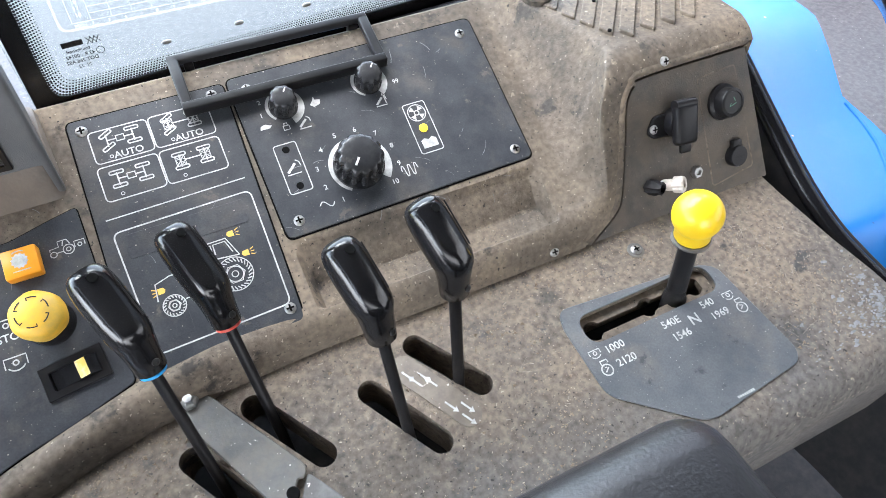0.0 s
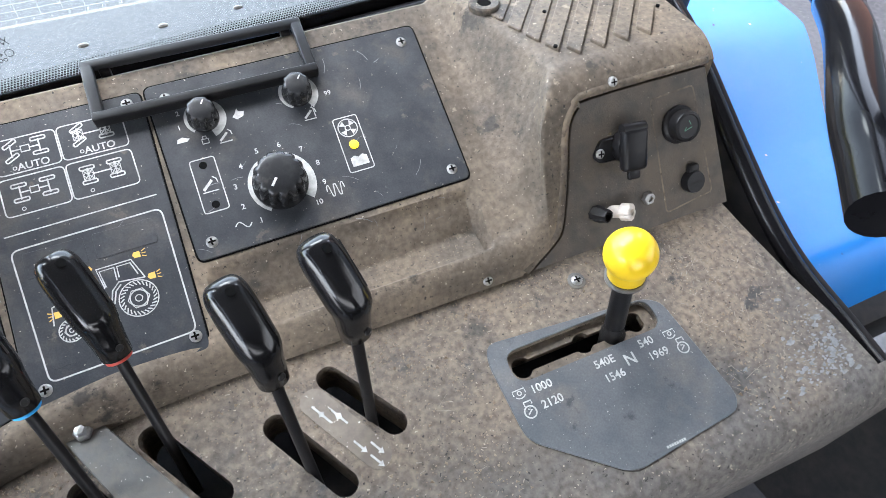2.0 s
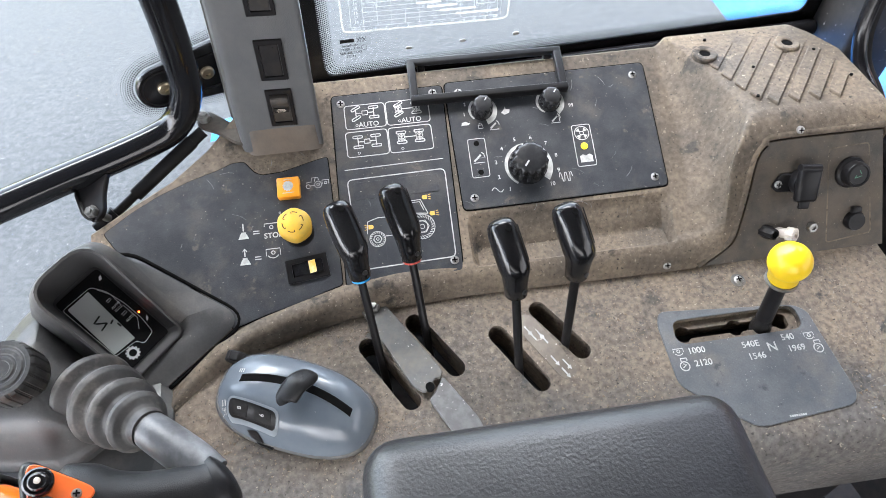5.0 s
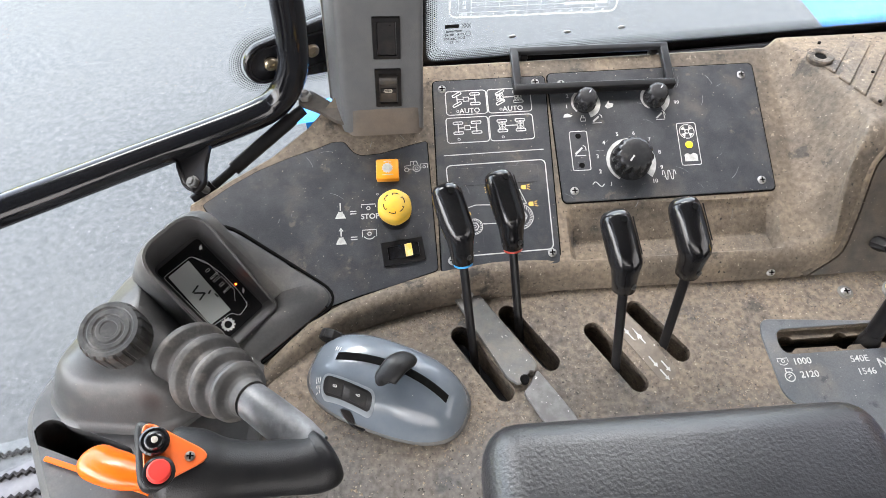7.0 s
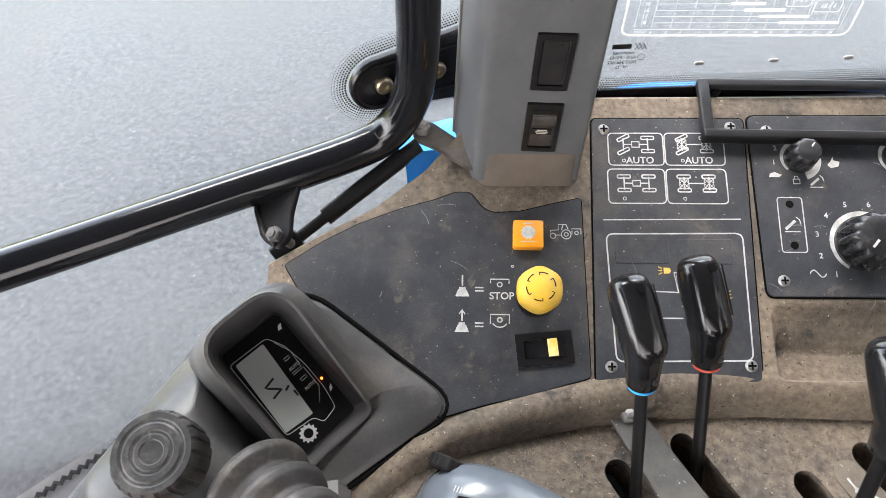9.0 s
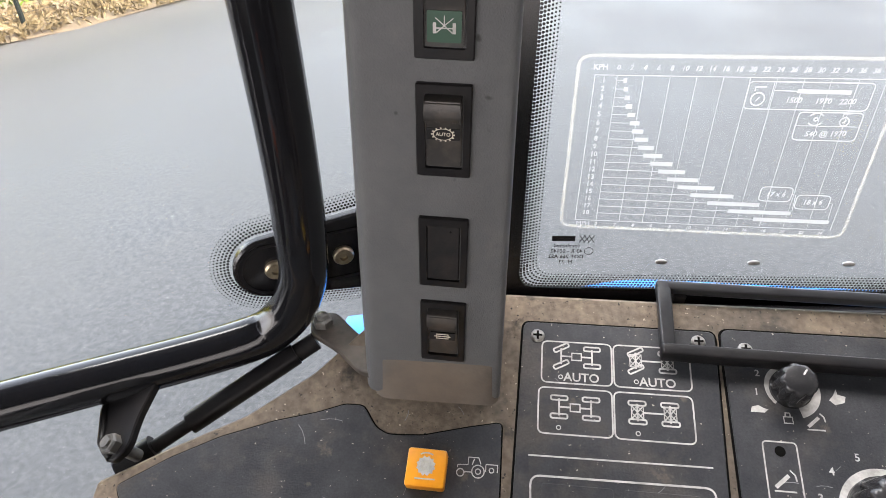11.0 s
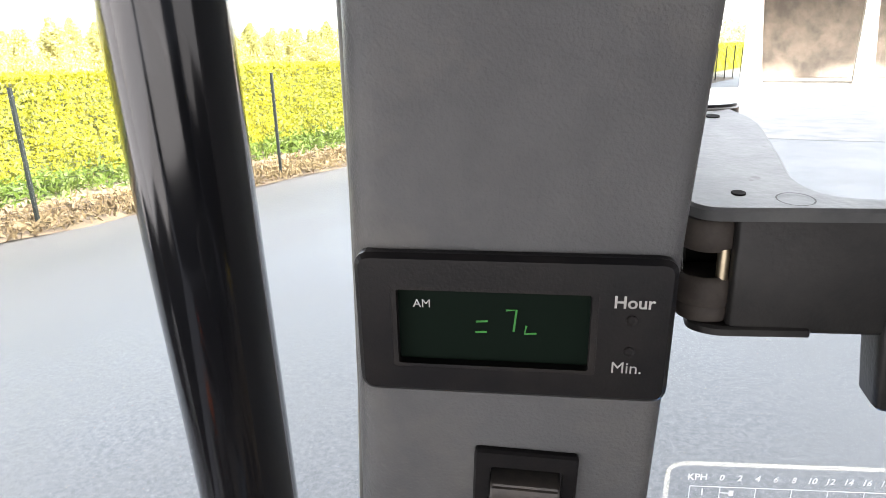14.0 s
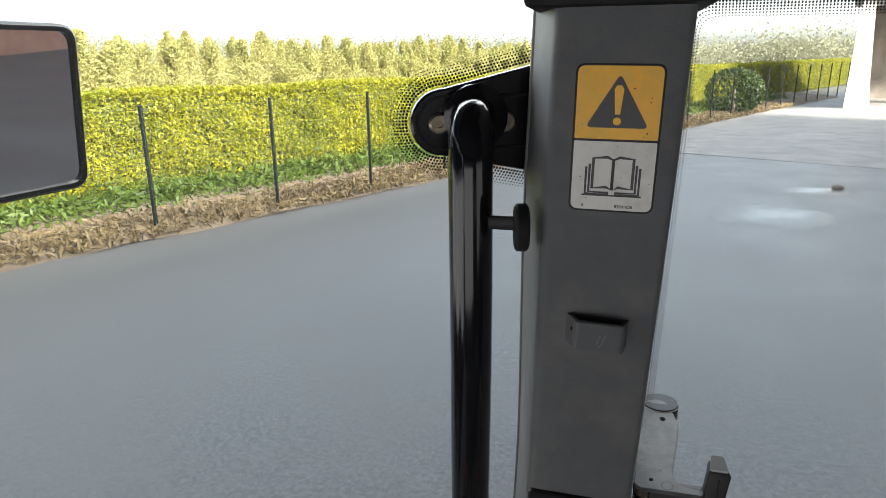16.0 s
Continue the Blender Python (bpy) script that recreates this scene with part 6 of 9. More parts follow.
    part("bellows", tube(pts, lambda t: rad[round(t * n)], 36, flat=1.04, up=(0, 0, 1)), M_RUBBER, ob, "dusty grey rubber bellows", smooth=60)
    return ob


build_front_console()


def build_joystick():
    ob = thing("joystick", "black joystick handle with an orange button plate", "joystick", at=(-0.30, -0.25, 1.74))
    part("arm", tube(smooth_path([(-0.322, -0.208, 1.757), (-0.300, -0.226, 1.757), (-0.276, -0.246, 1.753), (-0.262, -0.261, 1.748)], 5), lambda t: 0.0152 + 0.0022 * t, 24), M_ARMTUBE, ob, "worn grey joystick arm", smooth=60)
    part("collar", tube([(-0.3235, -0.2065, 1.757), (-0.3205, -0.2095, 1.757)], 0.0152, 24), M_BLACK, ob, smooth=40)
    pts = smooth_path([(-0.2440, -0.2605, 1.748), (-0.2515, -0.2655, 1.7485), (-0.2620, -0.2705, 1.750), (-0.288, -0.2765, 1.761), (-0.320, -0.2815, 1.775), (-0.340, -0.2825, 1.784), (-0.366, -0.2825, 1.794)], 8)
    def rad(t):
        return 0.0010 + 0.0235 * math.sqrt(max(0.0, 1 - (1 - min(1.0, t / 0.19)) ** 2)) - 0.0035 * step(0.22, 0.5, t) + 0.0085 * step(0.55, 0.85, t) - 0.014 * step(0.92, 1.0, t)
    part("grip", tube(pts, rad, 32, flat=0.84, up=(0.35, -0.1, 0.9)), M_GRIP, ob, "black rubber grip", smooth=60)
    n = Vector((0.36, -0.22, 0.90))
    m = frame_of((-0.3430, -0.2810, 1.8140), (1, 0, 0.1), n)
    tri = [(-0.0245, 0.0230), (-0.0170, -0.0265), (0.0270, -0.0045)]
    part("plate_bed", plate(rounded([(x * 1.17 - 0.001, y * 1.17) for x, y in tri], 0.017, 7), -0.016, -0.0012, 0.003), M_GRIP, ob, m=m, smooth=60)
    f = part("button_plate", plate(rounded(tri, 0.014, 7), -0.006, 0.0012, 0.0008), M_REDOR, ob, "orange button plate", m=m, smooth=40)
    part("button", lathe([(0.0098, 0.002), (0.0098, 0.006), (0.0085, 0.0072), (0.0068, 0.0072), (0.0062, 0.0085), (0.0045, 0.0098), (0.0025, 0.0098), (0.002, 0.0115), (0, 0.012)], 24), M_GLOSS, f, "round black push button", m=m @ Matrix.Translation((-0.0140, 0.0055, 0)), smooth=40)
    b = part("button", lathe([(0.0105, 0.002), (0.0105, 0.006), (0.0090, 0.0072), (0.0080, 0.0072), (0, 0.0072)], 24), M_BLACK, f, "red push button in a black ring", m=m @ Matrix.Translation((-0.0095, -0.0150, 0)), smooth=40)
    part("button_cap", lathe([(0.0078, 0.0072), (0.0076, 0.0125), (0.0064, 0.0142), (0, 0.0148)], 24), M_RED, f, "worn red button cap", m=m @ Matrix.Translation((-0.0095, -0.0150, 0)), smooth=40)
    part("button_centre", lathe([(0.0022, 0.0110), (0.0022, 0.0126), (0, 0.0130)], 12), M_CREAM, f, "pale button centre", m=m @ Matrix.Translation((-0.0140, 0.0055, 0)), smooth=40)
    screw(f, m @ Matrix.Translation((0.0095, -0.0045, 0.0012)), 0.0036)
    lv = thing("position_lever", "glossy orange position lever in the console slot", "lever", at=(-0.44, -0.25, 1.69))
    p = smooth_path([(-0.4420, -0.2470, 1.733), (-0.4390, -0.2490, 1.734), (-0.4270, -0.2550, 1.736), (-0.4080, -0.2620, 1.736), (-0.3900, -0.2670, 1.735)], 6)
    part("knob", tube(p, lambda t: 0.001 + 0.0160 * math.sqrt(max(0, 1 - (1 - min(1, t / 0.35)) ** 2)) * (1 - 0.35 * step(0.6, 1.0, t)), 24, flat=0.85), M_ORANGE2, lv, "glossy orange knob", smooth=60)
    part("stem", box(0.006, 0.012, 0.10, (-0.43, -0.253, 1.69), 0.001), M_BLACK, lv)
    part("guide_strip", box(0.104, 0.0045, 0.003, (-0.452, -0.2475, 1.703), 0.0008, m=Matrix.Translation((-0.452, -0.2475, 0)) @ Matrix.Rotation(radians(-21), 4, "Z") @ Matrix.Translation((0.452, 0.2475, 0))), M_ORANGE2, lv, "orange guide strip along the slot")


M_ARMTUBE = material("worn_grey_arm", (0.10, 0.105, 0.11), 0.4, color2=(0.20, 0.205, 0.21), scale=35, contrast=(0.4, 0.65), dust=(0.05, 0.05, 0.052), dust_scale=20, bump=0.1)
M_ORANGE2 = material("glossy_orange", (0.70, 0.125, 0.008), 0.22, color2=(0.64, 0.11, 0.008), scale=30)
build_joystick()


# ---- grey throttle module ----
MOD_C, MOD_P, MOD_Q = Vector((-0.206, -0.182)), Vector((0.917, -0.400)), Vector((0.400, 0.917))


def mod_h(p, q):
    r = (abs(p / 0.078) ** 2.6 + abs((q - 0.004) / 0.041) ** 2.6) ** (1 / 2.6)
    return max(0.0, 1 - r ** 3.0) ** 0.55 * (0.047 - 0.10 * max(0, p) ** 1.3)


def mod_at(p, q, lift=0.0):
    c = MOD_C + MOD_P * p + MOD_Q * q
    return Vector((c.x, c.y, deck_z(c.y) + mod_h(p, q) + lift))


def mod_patch(pts, lift):
    """A thin patch that follows the dome, from a polygon in its own plan."""
    fine = []
    for p, q in zip(pts, pts[1:] + pts[:1]):
        n = max(1, int(math.hypot(q[0] - p[0], q[1] - p[1]) / 0.003))
        fine += [(p[0] + (q[0] - p[0]) * k / n, p[1] + (q[1] - p[1]) * k / n) for k in range(n)]
    pts = fine
    bm = bmesh.new()
    cx, cy = sum(p[0] for p in pts) / len(pts), sum(p[1] for p in pts) / len(pts)
    rings = []
    for s in (1.0, 0.75, 0.5, 0.25):
        rings.append([bm.verts.new(mod_at(cx + (x - cx) * s, cy + (y - cy) * s, lift)) for x, y in pts])
    low = [bm.verts.new(mod_at(x, y, -0.001)) for x, y in pts]
    rings.insert(0, low)
    for a, b in zip(rings, rings[1:]):
        for i in range(len(a)):
            bm.faces.new((a[i], a[(i + 1) % len(a)], b[(i + 1) % len(a)], b[i]))
    bm.faces.new(rings[-1])
    return bm


M_MODRIM = material("pale_grey_rim", (0.17, 0.19, 0.21), 0.35, color2=(0.20, 0.22, 0.24), scale=60)


def build_module():
    ob = thing("throttle_module", "blue-grey hand throttle module on the deck", "control unit", at=(-0.206, -0.182, 1.686))
    bm = bmesh.new()
    rings = []
    for k in range(25):
        r = 1.0 - (k / 24) ** 1.6 if k else 1.0
        ring = []
        for i in range(72):
            a = 2 * math.pi * i / 72
            c, s = math.cos(a), math.sin(a)
            e = (abs(c) ** 2.6 + abs(s) ** 2.6) ** (-1 / 2.6)
            ring.append(mod_at(0.078 * max(r, 0.004) * c * e * 0.9999, 0.004 + 0.041 * max(r, 0.004) * s * e * 0.9999))
        rings.append(ring)
    foot = [Vector((p.x, p.y, p.z - 0.004)) for p in rings[0]]
    bm = ring_loft([foot] + rings)
    part("shell", bm, M_MODULE, ob, "blue-grey domed shell", smooth=60)
    part("foot", ring_loft([[Vector((MOD_C.x + (p.x - MOD_C.x) * s, MOD_C.y + (p.y - MOD_C.y) * s, p.z + dz)) for p in rings[0]] for s, dz in ((1.03, -0.003), (1.02, 0.002), (0.99, 0.004))]), M_POD, ob, "dark foot of the module", smooth=60)
    def band(p0, p1, q, w, n=14, bow=0.006):
        up = [(p0 + (p1 - p0) * k / n, q + bow * math.sin(math.pi * k / n) + w / 2) for k in range(n + 1)]
        return up + [(x, y - w) for x, y in up[::-1]]
    def strip(p0, p1, q, w, lift, n=24, bow=0.006):
        bm = bmesh.new()
        row = [[bm.verts.new(mod_at(p0 + (p1 - p0) * k / n, q + bow * math.sin(math.pi * k / n) + s * w / 2, lift)) for s in (-1, 1)] for k in range(n + 1)]
        for a, b in zip(row, row[1:]):
            bm.faces.new((a[0], b[0], b[1], a[1]))
        return bm
    part("slot_rim", strip(-0.047, 0.063, 0.0010, 0.0105, 0.0003), M_MODULE, ob)
    part("slot", strip(-0.0455, 0.061, 0.0010, 0.0075, 0.0007), M_DARK, ob, "dark lever slot")
    a, b = mod_at(0.0205, 0.012, 0.004), mod_at(0.0095, -0.0105, 0.010)
    top = [a + Vector((0, 0, 0.009)), (a + b) / 2 + Vector((0, 0, 0.012)), b + Vector((0, 0, 0.004))]
    part("paddle", tube(smooth_path([a + Vector((0.002, 0.004, 0.004)), *top, b + Vector((-0.001, -0.002, 0.001))], 6), lambda t: 0.0035 + 0.0075 * math.sin(math.pi * min(1, 0.15 + 0.75 * (1 - t) + 0.05)) ** 0.8, 18, flat=0.55, up=(0.2, 0.1, 1)), M_GRIP, ob, "black throttle paddle", smooth=60)
    part("window_rim", mod_patch(rounded([(-0.0525, -0.0300), (0.0020, -0.0345), (0.0020, -0.0185), (-0.0525, -0.0145)], 0.0072, 5), 0.0014), M_MODRIM, ob, "pale raised window rim", smooth=50)
    w = part("counter_window", mod_patch(rounded([(-0.0500, -0.0280), (-0.0005, -0.0322), (-0.0005, -0.0206), (-0.0500, -0.0165)], 0.0055, 5), 0.0021), M_BLACK, ob, "black window with two number wheels")
    nums = bmesh.new()
    for ch, p, q in (("8", -0.0370, -0.0235), ("6", -0.0135, -0.0255)):
        o = mod_at(p, q, 0.0037)
        ux = (mod_at(p + 0.002, q, 0.0037) - o).normalized()
        uy = (mod_at(p, q + 0.002, 0.0037) - o).normalized()
        mm = frame_of(o, ux, ux.cross(uy)) @ Matrix.Rotation(radians(90), 4, "Z")
        words(ch, 0.0062, 0, 0, 0, nums, m=mm)
        wheel = mod_patch(rounded([(p - 0.0085, q - 0.0035), (p + 0.0080, q - 0.0052), (p + 0.0080, q + 0.0035), (p - 0.0085, q + 0.0052)], 0.002, 4), 0.0032)
        part("number_wheel", wheel, M_MATT, w)
    part("digit", nums, M_WHITE, w, "white digits 8 and 6")
    part("rocker", mod_patch(rounded([(-0.0310, -0.0338), (-0.0200, -0.0338), (-0.0120, -0.0375), (-0.0050, -0.0372), (-0.0070, -0.0395), (-0.0200, -0.0385)], 0.0015, 3), 0.0030), M_BLACK, ob, "small black rocker")
    mk = bmesh.new()
    for p, q in ((-0.0575, -0.0195), (-0.0570, -0.0245), (-0.048, 0.0085)):
        for dp in (-0.0022, 0.0, 0.0022):
            o = [mod_at(p + dp, q - 0.002, 0.0005), mod_at(p + dp + 0.0008, q - 0.002, 0.0005), mod_at(p + dp + 0.0008, q + 0.002, 0.0005), mod_at(p + dp, q + 0.002, 0.0005)]
            mk.faces.new([mk.verts.new(v) for v in o])
    tagged(part("module_print", mk, M_WHITE, ob, "small white marks"), kind="stuff")
    wc = mod_at(-0.062, 0.023)
    part("thumb_wheel", lathe([(0.0, -0.005), (0.0115, -0.005), (0.0125, -0.0035), (0.0125, 0.0035), (0.0115, 0.005), (0, 0.005)], 48, wave=lambda t, k: 1 - 0.06 * (math.cos(11 * t) > 0)), M_MATT, ob, "ribbed dark thumb wheel", smooth=30, m=frame_of((wc.x - 0.001, wc.y + 0.004, wc.z - 0.004), (1, 0, 0), (0.35, 0.85, 0.25)))


build_module()


# ---- pillar switches ----
def on_pillar(x, z, out=0.0):
    y = 0.060 - 0.056 * (z - 2.02)
    m = frame_of((x, y, z), (1, 0, 0), (0, -1, -0.056))
    return m @ Matrix.Rotation(radians(-2.6), 4, "Z") @ Matrix.Translation((0, 0, out))


def build_pillar_switch(x0, x1, z0, z1, kind, label):
    m = on_pillar((x0 + x1) / 2, (z0 + z1) / 2)
    w, h = (x1 - x0) / 2, (z1 - z0) / 2
    ob = thing("pillar_switch", label, "switch", "pillar switches", at=m.translation)
    part("bezel", plate(rounded(rect(-w, -h, w, h), 0.0012), -0.002, 0.0022, 0.0006, [rounded(rect(-w * 0.68, -h * 0.80, w * 0.72, h * 0.80), 0.0012)]), M_BLACK, ob, m=m)
    iw, ih = w * 0.66, h * 0.78
    if kind == "blank":
        part("blank", plate(rounded(rect(-iw, -ih, iw, ih), 0.001), -0.001, 0.0016, 0.0005), M_MATT, ob, "matt black blank", m=m)
        part("pip", plate(disc(iw * 0.45, ih * 0.82, 0.0006, 8), 0.001, 0.0018), M_DARK, ob, m=m)
        return
    prof = [(-ih, 0.0012), (-ih * 0.2, 0.0010), (ih * 0.30, 0.0030), (ih * 0.42, 0.0075), (ih * 0.62, 0.0085), (ih * 0.92, 0.0070), (ih, 0.0045), (ih, -0.002), (-ih, -0.002)]
    bm = bmesh.new()
    a = [bm.verts.new((-iw, y, z)) for y, z in prof]
    b = [bm.verts.new((iw, y, z)) for y, z in prof]
    bm.faces.new(a)
    bm.faces.new(b)
    for i in range(len(a)):
        bm.faces.new((a[i], a[(i + 1) % len(a)], b[(i + 1) % len(a)], b[i]))
    bmesh.ops.bevel(bm, geom=bm.edges[:], offset=0.0006, segments=2, affect="EDGES")
    part("rocker", bm, M_ROCKER, ob, "worn black rocker", m=m, smooth=40)
    if kind == "lock":
        part("lens", plate(rounded(rect(-iw * 0.84, -ih * 0.88, iw * 0.84, -ih * 0.16), 0.0006), 0.0010, 0.0018), M_GREEN, ob, "dark green lens", m=m)
        bm = bmesh.new()
        cy = -ih * 0.52
        strokes([[(-0.0042, cy - 0.0028), (-0.0042, cy + 0.0018)], [(0.0042, cy - 0.0028), (0.0042, cy + 0.0018)]], 0.0014, 0.0020, bm)
        strokes([[(-0.0042, cy - 0.0005), (0.0042, cy - 0.0005)], [(-0.0038, cy + 0.0038), (0.0034, cy - 0.0024)], [(0.0038, cy + 0.0038), (-0.0034, cy - 0.0024)], [(0, cy), (0, cy + 0.0048)]], 0.0005, 0.0020, bm)
        part("lens_print", bm, M_WHITE, ob, "white axle lock symbol", m=m)
    elif kind == "auto":
        bm = strokes([ring_line(0, -ih * 0.02, 0.0046, 22)], 0.0005, 0.0030)
        for v in bm.verts:
            v.co.y = -ih * 0.02 + (v.co.y + ih * 0.02) * 0.62
        for k in range(14):
            t = 2 * math.pi * k / 14
            strokes([[(0.0046 * math.cos(t), -ih * 0.02 + 0.0029 * math.sin(t)), (0.0056 * math.cos(t), -ih * 0.02 + 0.0037 * math.sin(t))]], 0.0007, 0.0030, bm)
        words("AUTO", 0.0025, 0, -ih * 0.02, 0.0030, bm)
        part("print", bm, M_CREAMPRINT, ob, "cream gear symbol", m=m)
        part("print_ground", plate(rounded(rect(-iw * 0.92, -ih * 0.18, iw * 0.92, ih * 0.14), 0.0004), 0.001, 0.0027), M_MATT, ob, m=m)
    else:
        bm = strokes([rect(-0.0034, -ih * 0.10 - 0.0016, 0.0034, -ih * 0.10 + 0.0016) + [(-0.0034, -ih * 0.10 - 0.0016)], [(-0.0048, -ih * 0.10), (0.0048, -ih * 0.10)]], 0.0008, 0.0031)
        part("print", bm, M_CREAMPRINT, ob, "small cream lamp symbol", m=m)
        part("print_ground", plate(rounded(rect(-iw * 0.85, -ih * 0.26, iw * 0.85, ih * 0.04), 0.0004), 0.001, 0.0028), M_MATT, ob, m=m)


M_ROCKER = material("worn_brownish_black", (0.02, 0.019, 0.018), 0.42, color2=(0.05, 0.042, 0.035), scale=90, contrast=(0.45, 0.7), bump=0.1)
M_GREEN = material("dark_green_lens", (0.01, 0.055, 0.03), 0.3)
M_CREAMPRINT = material("cream_print", (0.50, 0.46, 0.38), 0.5)
build_pillar_switch(-0.1925, -0.1660, 2.0155, 2.0630, "lock", "black rocker switch with a green lock symbol")
build_pillar_switch(-0.1950, -0.1690, 1.9570, 2.0045, "auto", "black rocker switch marked with a gear")
build_pillar_switch(-0.1980, -0.1720, 1.8870, 1.9325, "blank", "blank black switch cover on the pillar")
build_pillar_switch(-0.2005, -0.1745, 1.8290, 1.8755, "lamp", "black rocker switch with a lamp symbol")


def build_clock():
    m = on_pillar(-0.1820, 2.0985) @ Matrix.Rotation(radians(1.8), 4, "Z")
    ob = thing("digital_clock", "black digital clock set in the pillar", "clock", at=m.translation)
    part("surround", plate(rounded(rect(-0.0370, -0.0180, 0.0365, 0.0185), 0.004), -0.002, 0.0035, 0.0012, [rounded(rect(-0.0285, -0.0108, 0.0195, 0.0105), 0.001)]), M_BLACK, ob, "black clock surround", m=m)
    part("window_wall", plate(rounded(rect(-0.0285, -0.0108, 0.0195, 0.0105), 0.001), -0.004, 0.0034, 0, [rounded(rect(-0.0272, -0.0098, 0.0180, 0.0096), 0.0008)]), M_MATT, ob, m=m)
    part("display", plate(rect(-0.0284, -0.0107, 0.0194, 0.0104), -0.001, 0.0006), M_SCREEN, ob, "dark green display", m=m)
    sg = bmesh.new()
    strokes([[(-0.0085, 0.0008), (-0.0058, 0.0010)], [(-0.0087, -0.0020), (-0.0060, -0.0018)], [(-0.0015, 0.0040), (0.0010, 0.0042), (0.0004, -0.0015)], [(0.0034, 0.0002), (0.0030, -0.0020), (0.0058, -0.0018)]], 0.0005, 0.0009, sg)
    part("clock_digit", sg, M_SEGLIT, ob, "lit green clock segments", m=m)
    bm = bmesh.new()
    words("AM", 0.0030, -0.0215, 0.0050, 0.0009, bm)
    words("Hour", 0.0042, 0.0272, 0.0082, 0.0037, bm)
    words("Min.", 0.0042, 0.0266, -0.0085, 0.0037, bm)
    tagged(part("clock_print", bm, M_WHITE, ob, "white clock lettering", m=m), kind="stuff")
    for y in (0.0038, -0.0042):
        part("set_pin", lathe([(0.0013, 0.0025), (0.0013, 0.0038), (0.0009, 0.0036), (0, 0.003)], 12, m=Matrix.Translation((0.0270, y, 0))), M_MATT, ob, m=m)


M_SEGLIT = glow("lit_green_segment", (0.02, 0.17, 0.025), 0.02)
build_clock()


def build_sticker():
    m = on_pillar(-0.1705, 2.3873, 0.0) @ Matrix.Rotation(radians(1.6), 4, "Z") @ Matrix.Diagonal((0.94, 0.91, 1, 1))
    ob = thing("warning_sticker", "yellow and white read-the-manual warning sticker", "sticker", at=m.translation)
    w, h = 0.0265, 0.0490
    part("border", plate(rounded(rect(-w - 0.0014, -h - 0.0014, w + 0.0014, h + 0.0014), 0.006), -0.0005, 0.0004), M_BLACK, ob, m=m)
    part("yellow_field", blot(rounded(rect(-w, 0.0008, w, h), [0.001, 0.001, 0.005, 0.005]), 0.0007), M_SIGNYEL, ob, "yellow field", m=m)
    part("white_field", blot(rounded(rect(-w, -h, w, -0.0008), [0.005, 0.005, 0.001, 0.001]), 0.0007), M_SIGNWHITE, ob, "dirty white field", m=m)
    part("warning_triangle", blot(rounded([(-0.0200, 0.0085), (0.0200, 0.0085), (0.0, 0.0440)], 0.004, 5), 0.0010), M_SIGNBLACK, ob, m=m)
    bm = blot([(-0.0016, 0.0175), (0.0016, 0.0175), (0.0030, 0.0340), (0.0015, 0.0365), (-0.0015, 0.0365), (-0.0030, 0.0340)], 0.0013)
    blot(disc(0, 0.0130, 0.0026), 0.0013, bm)
    part("exclamation_mark", bm, M_SIGNYEL, ob, m=m)
    bm = bmesh.new()
    for s in (-1, 1):
        page = [(0, -0.0135), (s * 0.004, -0.0115), (s * 0.0130, -0.0125), (s * 0.0130, -0.0335), (s * 0.004, -0.0325), (0, -0.0345), (0, -0.0135)]
        strokes([page], 0.0020, 0.0010, bm)
        for k in (1, 2):
            strokes([[(s * (0.0130 + 0.0022 * k), -0.0145 - 0.002 * k), (s * (0.0130 + 0.0022 * k), -0.0350 - 0.0012 * k), (s * 0.002, -0.0350 - 0.0016 * k)]], 0.0016, 0.0010, bm)
    strokes([[(-0.0195, -0.0385), (0.0195, -0.0385)]], 0.0011, 0.0010, bm)
    part("book_symbol", bm, M_SIGNBLACK, ob, m=m)
    bm = words("82001826", 0.0030, 0.0085, -0.0462, 0.0010)
    words("A", 0.0030, -0.0185, -0.0462, 0.0010, bm)
    part("part_number", bm, M_SIGNBLACK, ob, m=m)
    rnd = random.Random(4)
    bm = bmesh.new()
    for k in range(26):
        blot(disc(rnd.uniform(-w * 0.9, w * 0.9), rnd.uniform(-h * 0.95, h * 0.9), rnd.uniform(0.0002, 0.0006), 7), 0.0015, bm)
    part("spatter", bm, M_SPATTER, ob, "brown spatter", m=m)


M_SIGNYEL = material("sign_yellow", (0.88, 0.44, 0.012), 0.4, color2=(0.74, 0.41, 0.02), scale=70)
M_SIGNWHITE = material("sign_white", (0.66, 0.64, 0.60), 0.45, color2=(0.52, 0.50, 0.46), scale=60, contrast=(0.45, 0.75))
M_SIGNBLACK = material("sign_black", (0.02, 0.018, 0.02), 0.4)
M_SPATTER = material("brown_spatter", (0.06, 0.045, 0.03), 0.8)
build_sticker()


